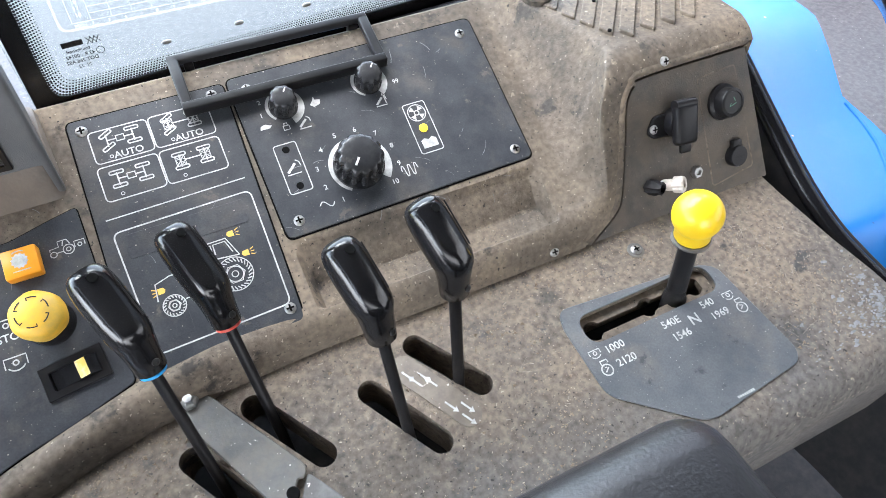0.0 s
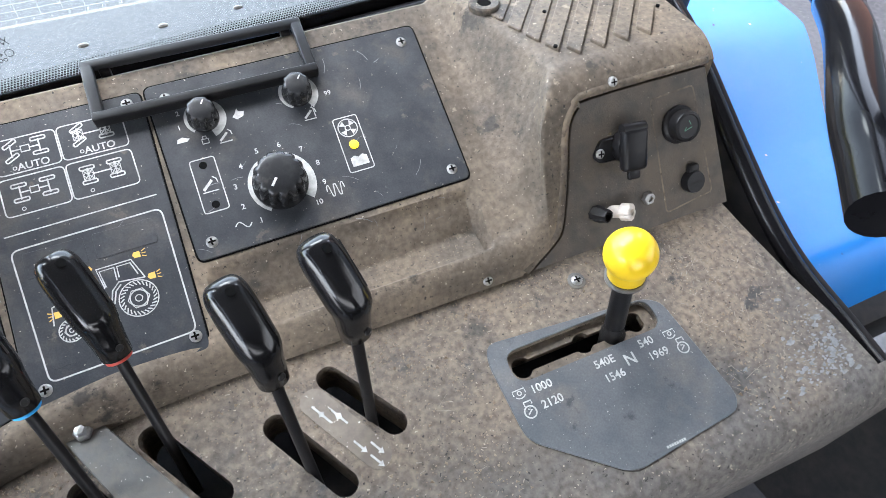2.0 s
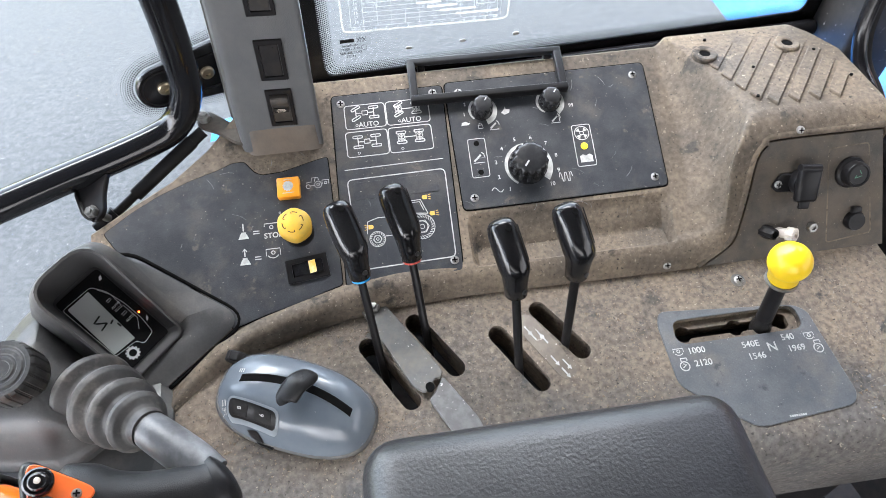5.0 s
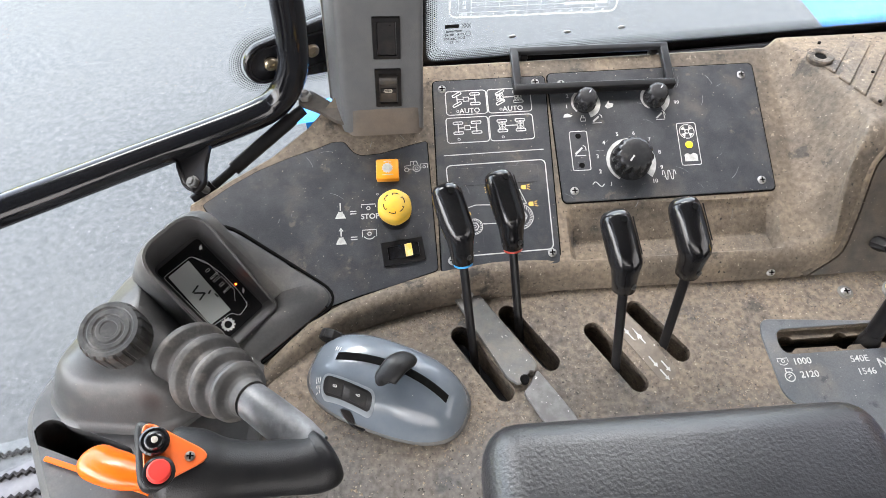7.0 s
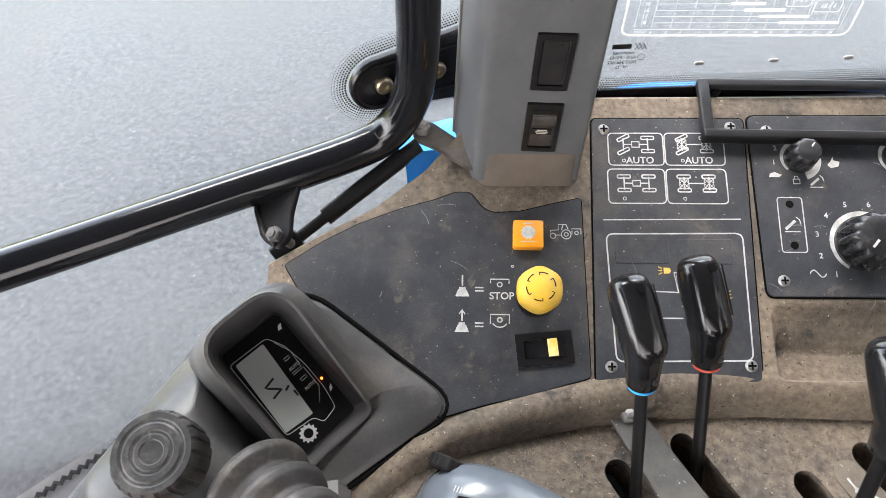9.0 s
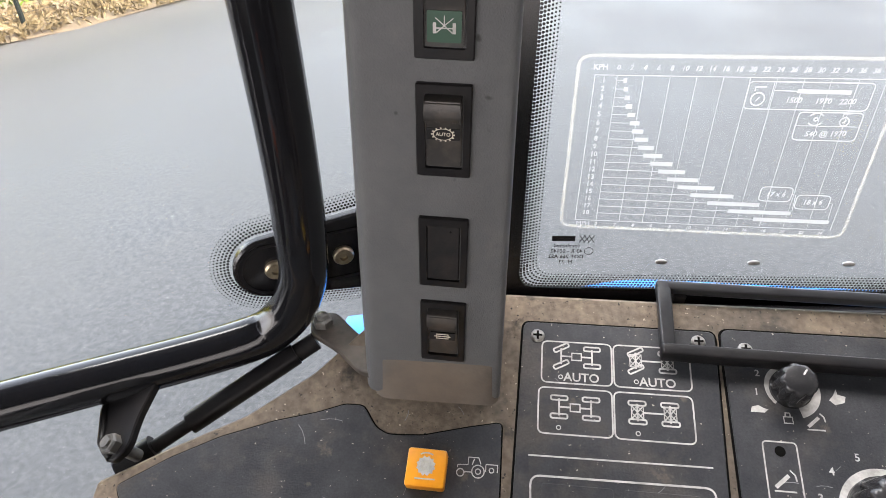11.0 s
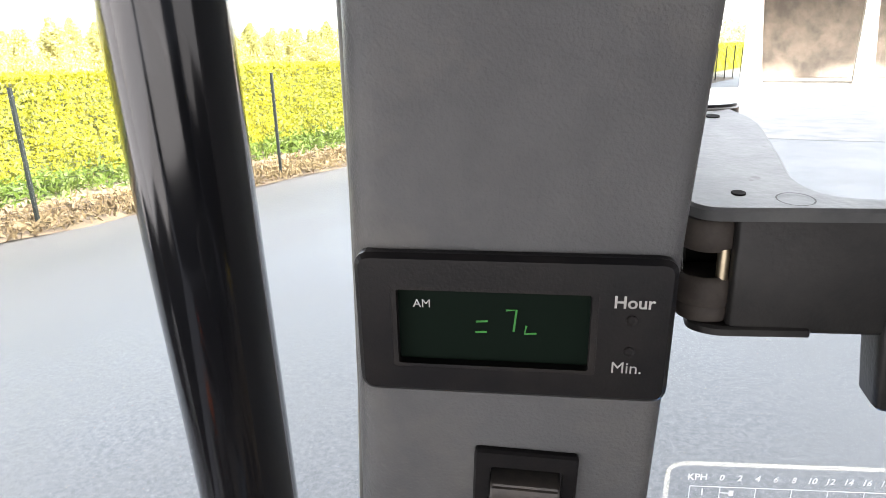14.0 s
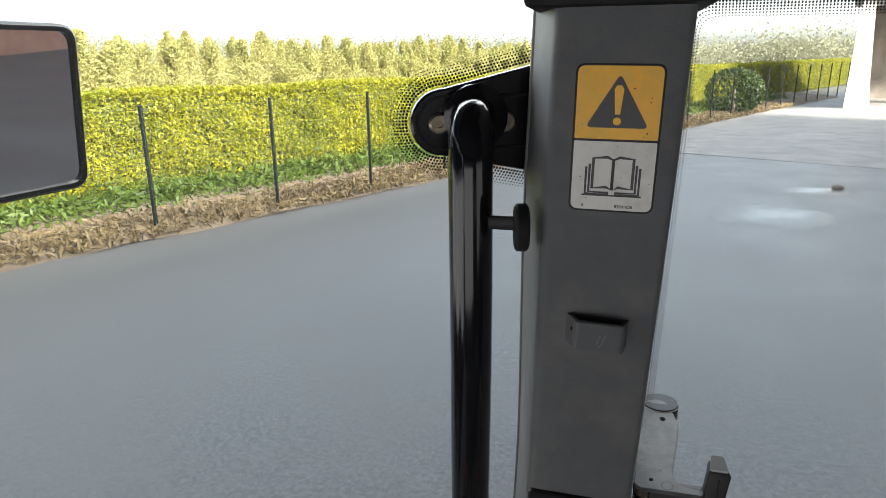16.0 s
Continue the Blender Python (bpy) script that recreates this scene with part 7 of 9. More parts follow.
def build_pocket():
    m = on_pillar(-0.1752, 2.2574) @ Matrix.Diagonal((0.917, 0.917, 0.917, 1))
    ob = thing("pillar_clip", "grey plastic clip pocket on the pillar", "clip", at=m.translation)
    w, h, d = 0.0225, 0.0112, 0.013
    bm = plate(rounded([(-w, 0), (w, 0), (w - 0.003, d), (-w + 0.007, d)], [0, 0, 0.003, 0.004], 4), -h, h, 0.001, [rounded([(-w + 0.004, 0.001), (w - 0.003, 0.001), (w - 0.0055, d - 0.003), (-w + 0.0095, d - 0.003)], 0.001, 3)], m=Matrix(((1, 0, 0, 0), (0, 0, 1, 0), (0, 1, 0, 0), (0, 0, 0, 1))))
    part("body", bm, M_PILLAR, ob, m=m, smooth=30)
    part("cavity", box(2 * w - 0.008, 0.002, d - 0.004, (0, h - 0.008, d / 2 - 0.001)), M_DARK, ob, m=m)
    bm = strokes([[(0.001, -0.006), (0.003, 0.002), (0.005, -0.004), (0.007, 0.003)], [(0.002, -0.008), (0.005, -0.005)]], 0.0008, d + 0.0002)
    part("moulded_mark", bm, M_PILLARMARK, ob, m=m)


M_PILLARMARK = material("raised_grey", (0.14, 0.142, 0.145), 0.5)
build_pocket()


# ---- door glass, hinges, strut ----
def dg_y(x, z):
    return 0.145 + 0.50 * (x + 0.29) - 0.09 * (z - 1.85)


M_FRIT = material("black_frit", (0.006, 0.006, 0.007), 0.25)
DG_N = Vector((0.5, -1, -0.09)).normalized()


def build_door():
    ob = thing("door_1", "large frameless cab door of clear glass", "door", kind="structure", at=(-0.7, -0.06, 1.3))
    bm = bmesh.new()
    for off in (0.0, 0.005):
        vs = [bm.verts.new(Vector((x, dg_y(x, z), z)) - DG_N * off) for x, z in ((-0.235, 1.30), (-1.15, 1.30), (-1.15, 2.55), (-0.235, 2.55))]
        bm.faces.new(vs)
    g = part("pane", bm, M_GLASSDOOR, ob, "clear door glass")
    g.visible_shadow = False
    for (cx, cz, ex, ey, tilt) in ((-0.2950, 2.3920, -0.21, 2.449, 1), (-0.3165, 1.8500, -0.23, 1.8545, 0)):
        c = Vector((cx, dg_y(cx, cz), cz))
        m = frame_of(c + DG_N * 0.001, (1, 0.5, 0), DG_N)
        r = 0.0243 if tilt else 0.0250
        out = ring_line(0, 0, r, 16, 270, 90)[:]
        out = [(x, y) for x, y in out] + [(0.11, r + (0.026 if tilt else 0.012)), (0.11, -r - (0.024 if tilt else 0.018))]
        h = part("hinge_plate", plate(out, 0, 0.006, 0.0015), M_FRIT, ob, "black hinge plate on the glass", m=m, smooth=40)
        inn = ring_line(0, 0, r - 0.005, 16, 260, 100)
        part("hinge_rim", strokes([[(0.10, -r + 0.005)] + inn + [(0.10, r - 0.005)]], 0.0022, 0.0066), M_BLACK, h, m=m)
        for bx in ((-0.004, 0.046) if tilt else (0.003, 0.050)):
            b = part("hinge_bolt", lathe([(0.0075, 0.005), (0.0075, 0.0085), (0.0062, 0.010), (0.0030, 0.010), (0.0026, 0.0078), (0, 0.0078)], 20), M_BRASS, h, "brassy hinge bolt", m=m @ Matrix.Translation((bx, 0, 0)), smooth=40)
        dots = bmesh.new()
        for row in range(6):
            rr = r + 0.0028 + 0.0023 * row
            dr = 0.00105 - 0.00012 * row
            n = int(math.pi * rr / 0.0024)
            for k in range(n + 1):
                a = math.pi / 2 + math.pi * (k + 0.5 * (row % 2)) / n
                blot(disc(rr * math.cos(a), rr * math.sin(a), dr, 6), 0.0, dots)
            for s in (-1, 1):
                for k in range(int(0.09 / 0.0024)):
                    x = 0.0024 * (k + 0.5 * (row % 2))
                    slope = ((0.026 if s > 0 else 0.024) if tilt else (0.012 if s > 0 else 0.018)) / 0.11
                    blot(disc(x, s * (rr + slope * x), dr, 6), 0.0, dots)
        tagged(part("frit_dots", dots, M_FRIT, ob, "printed black dots round the hinge", m=m), kind="stuff")
    kn = part("stop_buffer", lathe([(0.0, -0.0045), (0.0150, -0.0045), (0.0165, -0.003), (0.0165, 0.003), (0.0150, 0.0045), (0, 0.0045)], 24), M_MATT, door_bar, "black rubber stop buffer", smooth=40, m=frame_of((-0.2293, 0.0538, 2.3250), (0, 0, 1), (1, 0.25, 0)))
    part("buffer_stem", box(0.034, 0.004, 0.010, (-0.2463, 0.063, 2.3254), 0.001), M_BLACK, door_bar, smooth=30)
    part("end_flange", lathe([(0.0, 0), (0.024, 0), (0.024, 0.004), (0.019, 0.006), (0, 0.006)], 24), M_TUBE, door_bar, smooth=40, m=frame_of((-0.2706, 0.0951, 2.3955), (1, 0, 0), DG_N))
    # strut and its brackets
    st = thing("gas_strut", "black gas strut between the door tube and the pillar", "gas strut", at=(-0.35, 0.09, 1.77))
    a, b = Vector((-0.283, 0.113, 1.800)), Vector((-0.399, 0.034, 1.749))
    d = (b - a).normalized()
    part("cylinder", tube([a + d * 0.018, a + d * 0.020, a + d * 0.100, a + d * 0.102], 0.0078, 18), M_BLACK, st, smooth=40)
    part("end_sleeve", tube([a + d * 0.002, a + d * 0.024], 0.0066, 16), M_MATT, st, smooth=40)
    part("piston_rod", tube([a + d * 0.09, b - d * 0.012], 0.0048, 12), M_MATT, st, smooth=40)
    part("rod_end", tube([b - d * 0.020, b - d * 0.006, b + d * 0.006], 0.0088, 16), M_BLACK, st, smooth=40)
    br = part("pivot_bracket", plate(rounded([(-0.292, 0.130), (-0.276, 0.136), (-0.252, 0.112), (-0.226, 0.104), (-0.226, 0.072), (-0.245, 0.078), (-0.266, 0.098), (-0.288, 0.112)], 0.006), 1.803, 1.807, 0.0008), M_COVER3, st, "bent steel pivot bracket", smooth=30)
    part("pivot_bolt", lathe([(0.0072, 0), (0.0072, 0.005), (0.006, 0.006), (0.0042, 0.006), (0.0042, 0.009), (0, 0.0095)], 6, m=Matrix.Translation((-0.281, 0.121, 1.807))), M_STEEL, st)
    part("bracket_web", box(0.02, 0.006, 0.04, (-0.238, 0.092, 1.786), 0.001), M_DARK, st)
    u, v = Vector((0.040, 0.001, 0.015)).normalized(), Vector((0.10, -0.93, -0.34)).normalized()
    m = frame_of((-0.398, 0.058, 1.789), -u, v.cross(u))
    part("tube_bracket", plate(rounded([(-0.022, -0.008), (0.022, -0.008), (0.0215, 0.008), (0.0150, 0.034), (0.001, 0.046), (-0.011, 0.038), (-0.013, 0.018)], 0.006), -0.004, 0.001, 0.001), M_BLACK, st, "black bracket welded to the tube", m=m, smooth=30)
    part("bracket_rib", tube([m @ Vector(p) for p in ((0.019, -0.004, 0.0), (0.0185, 0.008, 0.001), (0.013, 0.030, 0.001), (0.002, 0.042, 0.0))], 0.0026, 8), M_BLACK, st, smooth=60)
    part("bracket_nut", lathe([(0.0068, 0), (0.0068, 0.005), (0.0058, 0.0062), (0.0038, 0.0062), (0.0038, 0.008), (0, 0.0084)], 6), M_COVER, st, "steel lock nut", m=m @ Matrix.Translation((0.001, 0.034, 0.001)))
    part("bracket_pin", tube([m @ Vector((0.001, 0.034, 0.0)), m @ Vector((0.001, 0.034, -0.020))], 0.0042, 12), M_COVER, st, smooth=40)


M_BRASS = material("zinc_bolt", (0.42, 0.36, 0.25), 0.35, metal=0.9, color2=(0.25, 0.21, 0.15), scale=150)
M_COVER3 = material("dirty_bracket", (0.05, 0.042, 0.035), 0.5, metal=0.3, color2=(0.095, 0.08, 0.065), scale=60, bump=0.1)
build_door()


# ---- rear side window ----
def gl(x, z, out=0.0):
    return Vector((x, 0.176 + 0.06 * x - out, z))


M_ON_GLASS = frame_of((0, 0.176, 0), (1, 0.06, 0), (0.06, -1, 0))
GX = math.hypot(1, 0.06)
WIN_OUT = [(-0.162, 1.785), (0.478, 1.785), (0.478, 2.575), (-0.138, 2.575)]
WIN_IN = [(-0.1455, 1.8145), (0.455, 1.8145), (0.455, 2.476), (-0.1255, 2.476)]


def build_window():
    ob = thing("window_1", "rear side window with a dotted black border", "window", kind="structure", at=(0.15, 0.18, 1.80))
    g = part("pane", box(0.64 * GX, 0.79, 0.005, (0.158 * GX, 2.18, -0.004), m=M_ON_GLASS), M_GLASS2, ob, "slightly dirty clear glass")
    g.visible_shadow = False
    fo = [(x * GX, z) for x, z in WIN_OUT]
    fi = [(x * GX, z) for x, z in rounded(WIN_IN, 0.014, 6)]
    part("border", plate(fo, -0.0005, 0.0006, 0, [fi]), M_FRIT, ob, "solid black glass border", m=M_ON_GLASS)
    pitch = 0.00235
    dots = bmesh.new()
    for row in range(6):
        d = 0.0010 + 0.0021 * row
        r = 0.00112 - 0.00011 * row
        lo = rounded([(WIN_IN[0][0] + d, WIN_IN[0][1] + d), (WIN_IN[1][0] - d, WIN_IN[1][1] + d), (WIN_IN[2][0] - d, WIN_IN[2][1] - d), (WIN_IN[3][0] + d, WIN_IN[3][1] - d)], 0.013, 8)
        pts = [Vector(p) for p in lo] + [Vector(lo[0])]
        run = 0.5 * pitch * (row % 2)
        for a, b in zip(pts, pts[1:]):
            L = (b - a).length
            while run < L:
                p = a + (b - a) * (run / L)
                blot(disc(p.x * GX, p.y, r, 6), 0.0003, dots)
                run += pitch
            run -= L
    tagged(part("frit_dots", dots, M_FRIT, ob, "printed black dots along the border", m=M_ON_GLASS), kind="stuff")
    bm = bmesh.new()
    blot(rect(-0.1235 * GX, 1.8545, -0.1075 * GX, 1.8590), 0.0004, bm)
    for k, (t, x) in enumerate((("toughened", -0.1130), ("43 R - 00142", -0.1130), ("DOT 266 AS2", -0.1130), ("M  22", -0.1130))):
        words(t, 0.0042, x * GX, 1.8508 - 0.0046 * k, 0.0004, bm, mirror=True)
    for k in range(3):
        x = -0.1030 + 0.0032 * k
        strokes([[(x - 0.002, 1.8535), (x + 0.002, 1.8595)], [(x + 0.002, 1.8535), (x - 0.002, 1.8595)]], 0.0006, 0.0004, bm)
    strokes([ring_line(-0.0975 * GX, 1.8465, 0.0030, 14)], 0.0005, 0.0004, bm)
    part("glass_mark", bm, M_FRIT, ob, "mirrored maker's glass mark", m=M_ON_GLASS)
    for x in (-0.047, 0.016, 0.079):
        part("spacer", lathe([(0.0042, 0), (0.0042, 0.0012), (0.003, 0.0018), (0, 0.0018)], 14, m=M_ON_GLASS @ Matrix.Translation((x * GX, 1.8385, 0.0005)) @ Matrix.Diagonal((1.0, 0.45, 1, 1))), M_STEEL, ob, "small grey pad on the glass", smooth=40)
    # rubber sill between console and glass
    part("seal", tube([gl(-0.16, 1.796, 0.010), gl(0.15, 1.796, 0.010), gl(0.47, 1.796, 0.010)], 0.010, 12), M_FRIT, ob, "black rubber sill seal", smooth=60)
    return ob


M_GLASS2 = glass_material("dusty_glass", dirt=0.05)
window = build_window()
Q = [(-0.1150, 1.9845), (0.0715, 1.9800), (0.0680, 1.8595), (-0.1185, 1.8675)]   # TL, TR, BR, BL of the gear speed chart


def chart(u, v):
    """Chart coordinates (0..1 across, 0..1 down) to the glass plane."""
    a = Vector(Q[0]) + (Vector(Q[1]) - Vector(Q[0])) * u
    b = Vector(Q[3]) + (Vector(Q[2]) - Vector(Q[3])) * u
    p = a + (b - a) * v
    return (p.x * GX, p.y)


def build_chart():
    ob = thing("speed_chart_decal", "white gear speed chart decal on the glass", "decal", at=gl(0, 1.92))
    film = [chart(u, v) for u, v in rounded([(0, 0), (1, 0), (1, 1), (0, 1)], 0.05, 4)]
    bm = strokes([film + [film[0]]], 0.0022, 0.0006)
    part("chart_border", bm, M_CREAMLINE, ob, "cream chart border", m=M_ON_GLASS)
    bm = bmesh.new()
    w = 0.00045
    x0, x1, y0, y1 = 0.1255, 0.953, 0.100, 0.955
    strokes([[chart(0.055, y0), chart(0.975, y0)], [chart(0.050, y1), chart(0.935, y1)], [chart(0.055, y0), chart(0.050, y1)]], w, 0.0006, bm)
    for k in range(0, 41, 4):
        u = x0 + (x1 - x0) * k / 40
        strokes([[chart(u, y0), chart(u, y1)]], w * 0.8, 0.0006, bm)
    for k in range(0, 41, 2):
        p = chart(x0 + (x1 - x0) * k / 40, 0.060)
        words(str(k), 0.0042, *p, 0.0006, bm, shear=0.2)
    for k in range(0, 25, 2):
        p = chart(x0 + 0.0331 * k, 0.978)
        words(str(k), 0.0034, *p, 0.0006, bm, shear=0.2)
    words("KPH", 0.0046, *chart(0.070, 0.060), 0.0006, bm)
    words("MPH", 0.0046, *chart(0.080, 0.978), 0.0006, bm)
    gears = [1, 6, 9, 12, 15, 18]
    lows, highs = [1.04, 3.07, 5.0, 9.0, 15.1, 26.6], [1.57, 4.6, 7.6, 13.4, 22.3, 39.3]
    for k in range(18):
        v = 0.126 + (0.905 - 0.126) * k / 17
        lo, hi = (math.exp(float(np.interp(k + 1, gears, [math.log(q) for q in t]))) for t in (lows, highs))
        words(str(k + 1), 0.0046, *chart(0.085, v), 0.0006, bm)
        a, b = x0 + (x1 - x0) * lo / 40, x0 + (x1 - x0) * hi / 40
        strokes([[chart(x0, v), chart(a, v)]], w, 0.0006, bm)
        strokes([[chart(a, v), chart(b, v)]], 0.0028, 0.0006, bm)
    def bx(u0, v0, u1, v1, r=0.02):
        q = [chart(u, v) for u, v in rounded([(u0, v0), (u1, v0), (u1, v1), (u0, v1)], r, 3)]
        strokes([q + [q[0]]], 0.0007, 0.0006, bm)
    bx(0.540, 0.120, 0.925, 0.262)
    bx(0.720, 0.273, 0.922, 0.424)
    bx(0.673, 0.700, 0.781, 0.787)
    bx(0.802, 0.742, 0.916, 0.828)
    strokes([[chart(0.720, 0.346), chart(0.922, 0.346)], [chart(0.617, 0.120), chart(0.617, 0.262)], [chart(0.781, 0.740), chart(0.795, 0.745), chart(0.800, 0.845)], [chart(0.916, 0.785), chart(0.928, 0.790), chart(0.932, 0.895)]], w, 0.0006, bm)
    strokes([[chart(0.693, 0.166), chart(0.860, 0.168)]], 0.0026, 0.0006, bm)
    strokes([[chart(0.625, 0.164), chart(0.693, 0.166)]], w * 1.4, 0.0006, bm)
    for t, u, v in (("1500", 0.690, 0.214), ("1970", 0.782, 0.216), ("2200", 0.857, 0.216), ("540 @ 1970", 0.822, 0.388), ("17 x 6", 0.727, 0.744), ("18 x 6", 0.859, 0.786)):
        words(t, 0.0048, *chart(u, v), 0.0006, bm, shear=0.15)
    for u, v, s in ((0.577, 0.200, 1.25), (0.869, 0.313, 0.85)):
        x, y = chart(u, v)
        strokes([ring_line(x, y - 0.001 * s, 0.0032 * s, 14), [(x - 0.002 * s, y + 0.003 * s), (x - 0.002 * s, y + 0.0050 * s), (x + 0.003 * s, y + 0.0050 * s)], [(x - 0.001, y - 0.002 * s), (x + 0.001, y)]], 0.0009, 0.0006, bm)
    x, y = chart(0.778, 0.310)
    strokes([ring_line(x, y - 0.001, 0.0050, 12, 40, 140), ring_line(x, y + 0.001, 0.0050, 12, 220, 320), ring_line(x, y, 0.0011, 8)], 0.0009, 0.0006, bm)
    part("chart_line", bm, M_CHART, ob, "white chart lines and figures", m=M_ON_GLASS)


def translucent_ink(name, color):
    """Printed film on glass: lit from both sides."""
    m = bpy.data.materials.new(name)
    m.use_nodes = True
    n, l = m.node_tree.nodes, m.node_tree.links
    n.remove(n["Principled BSDF"])
    d, t, x = n.new("ShaderNodeBsdfDiffuse"), n.new("ShaderNodeBsdfTranslucent"), n.new("ShaderNodeMixShader")
    d.inputs["Color"].default_value = t.inputs["Color"].default_value = (*color, 1)
    x.inputs[0].default_value = 0.7
    l.new(d.outputs[0], x.inputs[1])
    l.new(t.outputs[0], x.inputs[2])
    c, y = n.new("ShaderNodeBsdfTransparent"), n.new("ShaderNodeMixShader")
    y.inputs[0].default_value = 0.30
    l.new(c.outputs[0], y.inputs[1])
    l.new(x.outputs[0], y.inputs[2])
    l.new(y.outputs[0], n["Material Output"].inputs["Surface"])
    return m


M_CREAMLINE = translucent_ink("cream_line", (0.80, 0.77, 0.66))
M_CHART = translucent_ink("white_chart_ink", (0.86, 0.86, 0.84))
build_chart()


def build_latch():
    ob = thing("window_latch", "black plastic window latch with a T handle", "latch", at=(-0.11, 0.10, 2.10))
    slope = Matrix.Translation((0, 0.066, 2.1235)) @ Matrix.Rotation(math.atan(0.145), 4, "X") @ Matrix.Translation((0, -0.066, 0))
    top = rounded([(-0.1410, 0.0685), (-0.1370, 0.0645), (-0.0920, 0.0640), (-0.0900, 0.0700), (-0.1085, 0.0730), (-0.1120, 0.0840), (-0.1085, 0.104), (-0.1030, 0.142), (-0.1060, 0.156), (-0.1120, 0.176), (-0.1290, 0.176), (-0.1330, 0.150)], [0.002, 0.003, 0.002, 0.002, 0.006, 0.006, 0.006, 0.008, 0.006, 0.01, 0.01, 0.004])
    part("bracket", plate(top, -0.0016, 0.0016, 0.0008), M_LATCHGREY, ob, "weathered grey metal top plate", smooth=40, m=slope)
    part("hole", lathe([(0.0024, 0), (0.0024, 0.0019), (0, 0.0019)], 12, m=Matrix.Translation((-0.1160, 0.149, 0.0))), M_DARK, ob, m=slope)
    part("hole", lathe([(0.0017, 0), (0.0017, 0.0019), (0, 0.0019)], 12, m=Matrix.Translation((-0.1280, 0.0745, 0.0))), M_DARK, ob, m=slope)
    part("stamped_ring", strokes([ring_line(-0.1165, 0.0700, 0.0042, 18)], 0.0004, 0.0019), M_MATT, ob, m=slope)
    part("pivot_disc", lathe([(0.0, -0.008), (0.0150, -0.008), (0.0160, -0.006), (0.0160, 0.0045), (0.0150, 0.0065), (0, 0.0065)], 28, m=Matrix.Translation((-0.1170, 0.172, 2.1335))), M_BLACK, ob, "round black pivot", smooth=40)
    for z in (2.1300, 2.1345, 2.1385):
        part("disc_shim", lathe([(0.0158, -0.0005), (0.0163, 0), (0.0158, 0.0005), (0, 0.0005)], 28, m=Matrix.Translation((-0.1170, 0.172, z))), M_COVER, ob, smooth=40)
    # the arm: a closed face, and an open end where the rollers sit
    part("arm", box(0.0400, 0.0150, 0.0300, (-0.1095, 0.0745, 2.1076), 0.0016, 3), M_LATCH, ob, "black plastic arm", smooth=40)
    part("lower_plate", plate(rounded([(-0.1385, 0.0700), (-0.1330, 0.0660), (-0.1100, 0.0665), (-0.1100, 0.130), (-0.1310, 0.130)], [0.004, 0.004, 0.001, 0.004, 0.004]), 2.0922, 2.0945, 0.0006), M_LATCH, ob, smooth=40)
    back = [(-0.1385, 0.0740), (-0.1370, 0.0830), (-0.1290, 0.0860)]
    bm = bmesh.new()
    lo = [bm.verts.new((x, y, 2.0935)) for x, y in back]
    hi = [bm.verts.new((x - 0.002, y, 2.1225)) for x, y in back]
    for i in range(2):
        bm.faces.new((lo[i], lo[i + 1], hi[i + 1], hi[i]))
    part("arm_cheek", bm, M_LATCH, ob, smooth=40)
    # added near-black box; keeps the bright yard from showing between the rollers
    part("inner_cheek", box(0.0170, 0.0030, 0.0290, (-0.1310, 0.0850, 2.1075), 0.0006), M_DARK, ob, "dark backing behind the rollers")
    part("roller", lathe([(0.0, 2.1125), (0.0060, 2.1125), (0.0072, 2.1140), (0.0072, 2.1195), (0.0064, 2.1205), (0, 2.1205)], 22, m=Matrix.Translation((-0.1335, 0.0755, 0))), M_LATCHDIRT, ob, "dirty upper roller", smooth=40)
    part("roller", lathe([(0.0, 2.0945), (0.0066, 2.0945), (0.0074, 2.0975), (0.0070, 2.0985), (0.0076, 2.1000), (0.0076, 2.1050), (0.0066, 2.1062), (0, 2.1062)], 22, m=Matrix.Translation((-0.1335, 0.0755, 0))), M_LATCHDIRT, ob, "dirty brown lower roller", smooth=40)
    part("pin", lathe([(0.0, 2.1050), (0.0015, 2.1050), (0.0015, 2.1135), (0, 2.1135)], 12, m=Matrix.Translation((-0.1310, 0.0705, 0))), M_BRASS, ob, "brass pin", smooth=40)
    loops = []
    for z, x0, x1, y0, y1 in ((2.0722, -0.0915, -0.0792, 0.0675, 0.0790), (2.0735, -0.0927, -0.0783, 0.0662, 0.0802), (2.0920, -0.0945, -0.0775, 0.0655, 0.0810), (2.1150, -0.0922, -0.0766, 0.0655, 0.0825), (2.1420, -0.0897, -0.0732, 0.0660, 0.0850), (2.1448, -0.0885, -0.0748, 0.0675, 0.0840)):
        loops.append([(x, y, z) for x, y in rounded([(x0, y0), (x1, y0), (x1 - 0.002, y1), (x0 + 0.002, y1)], 0.0028, 5)])
    part("handle", ring_loft([loops[0]] + loops), M_LATCH, ob, "black tapered T handle", smooth=45)
    part("handle_tip", ring_loft([[(x, y, 2.1444 + 0.0045 * max(0, (y - 0.068)) / 0.018) for x, y in rounded([(-0.0816 - w, 0.0700), (-0.0816 + w, 0.0700), (-0.0816 + w * 0.7, 0.0835), (-0.0816 - w * 0.7, 0.0835)], 0.002, 3)] for w in (0.0062, 0.0042)]), M_BLACK, ob, "hollow black handle end", smooth=40)
    part("handle_ridge", tube([(-0.0850, 0.0653, 2.077), (-0.0818, 0.0655, 2.139)], 0.0008, 8), M_LATCH, ob, smooth=60)


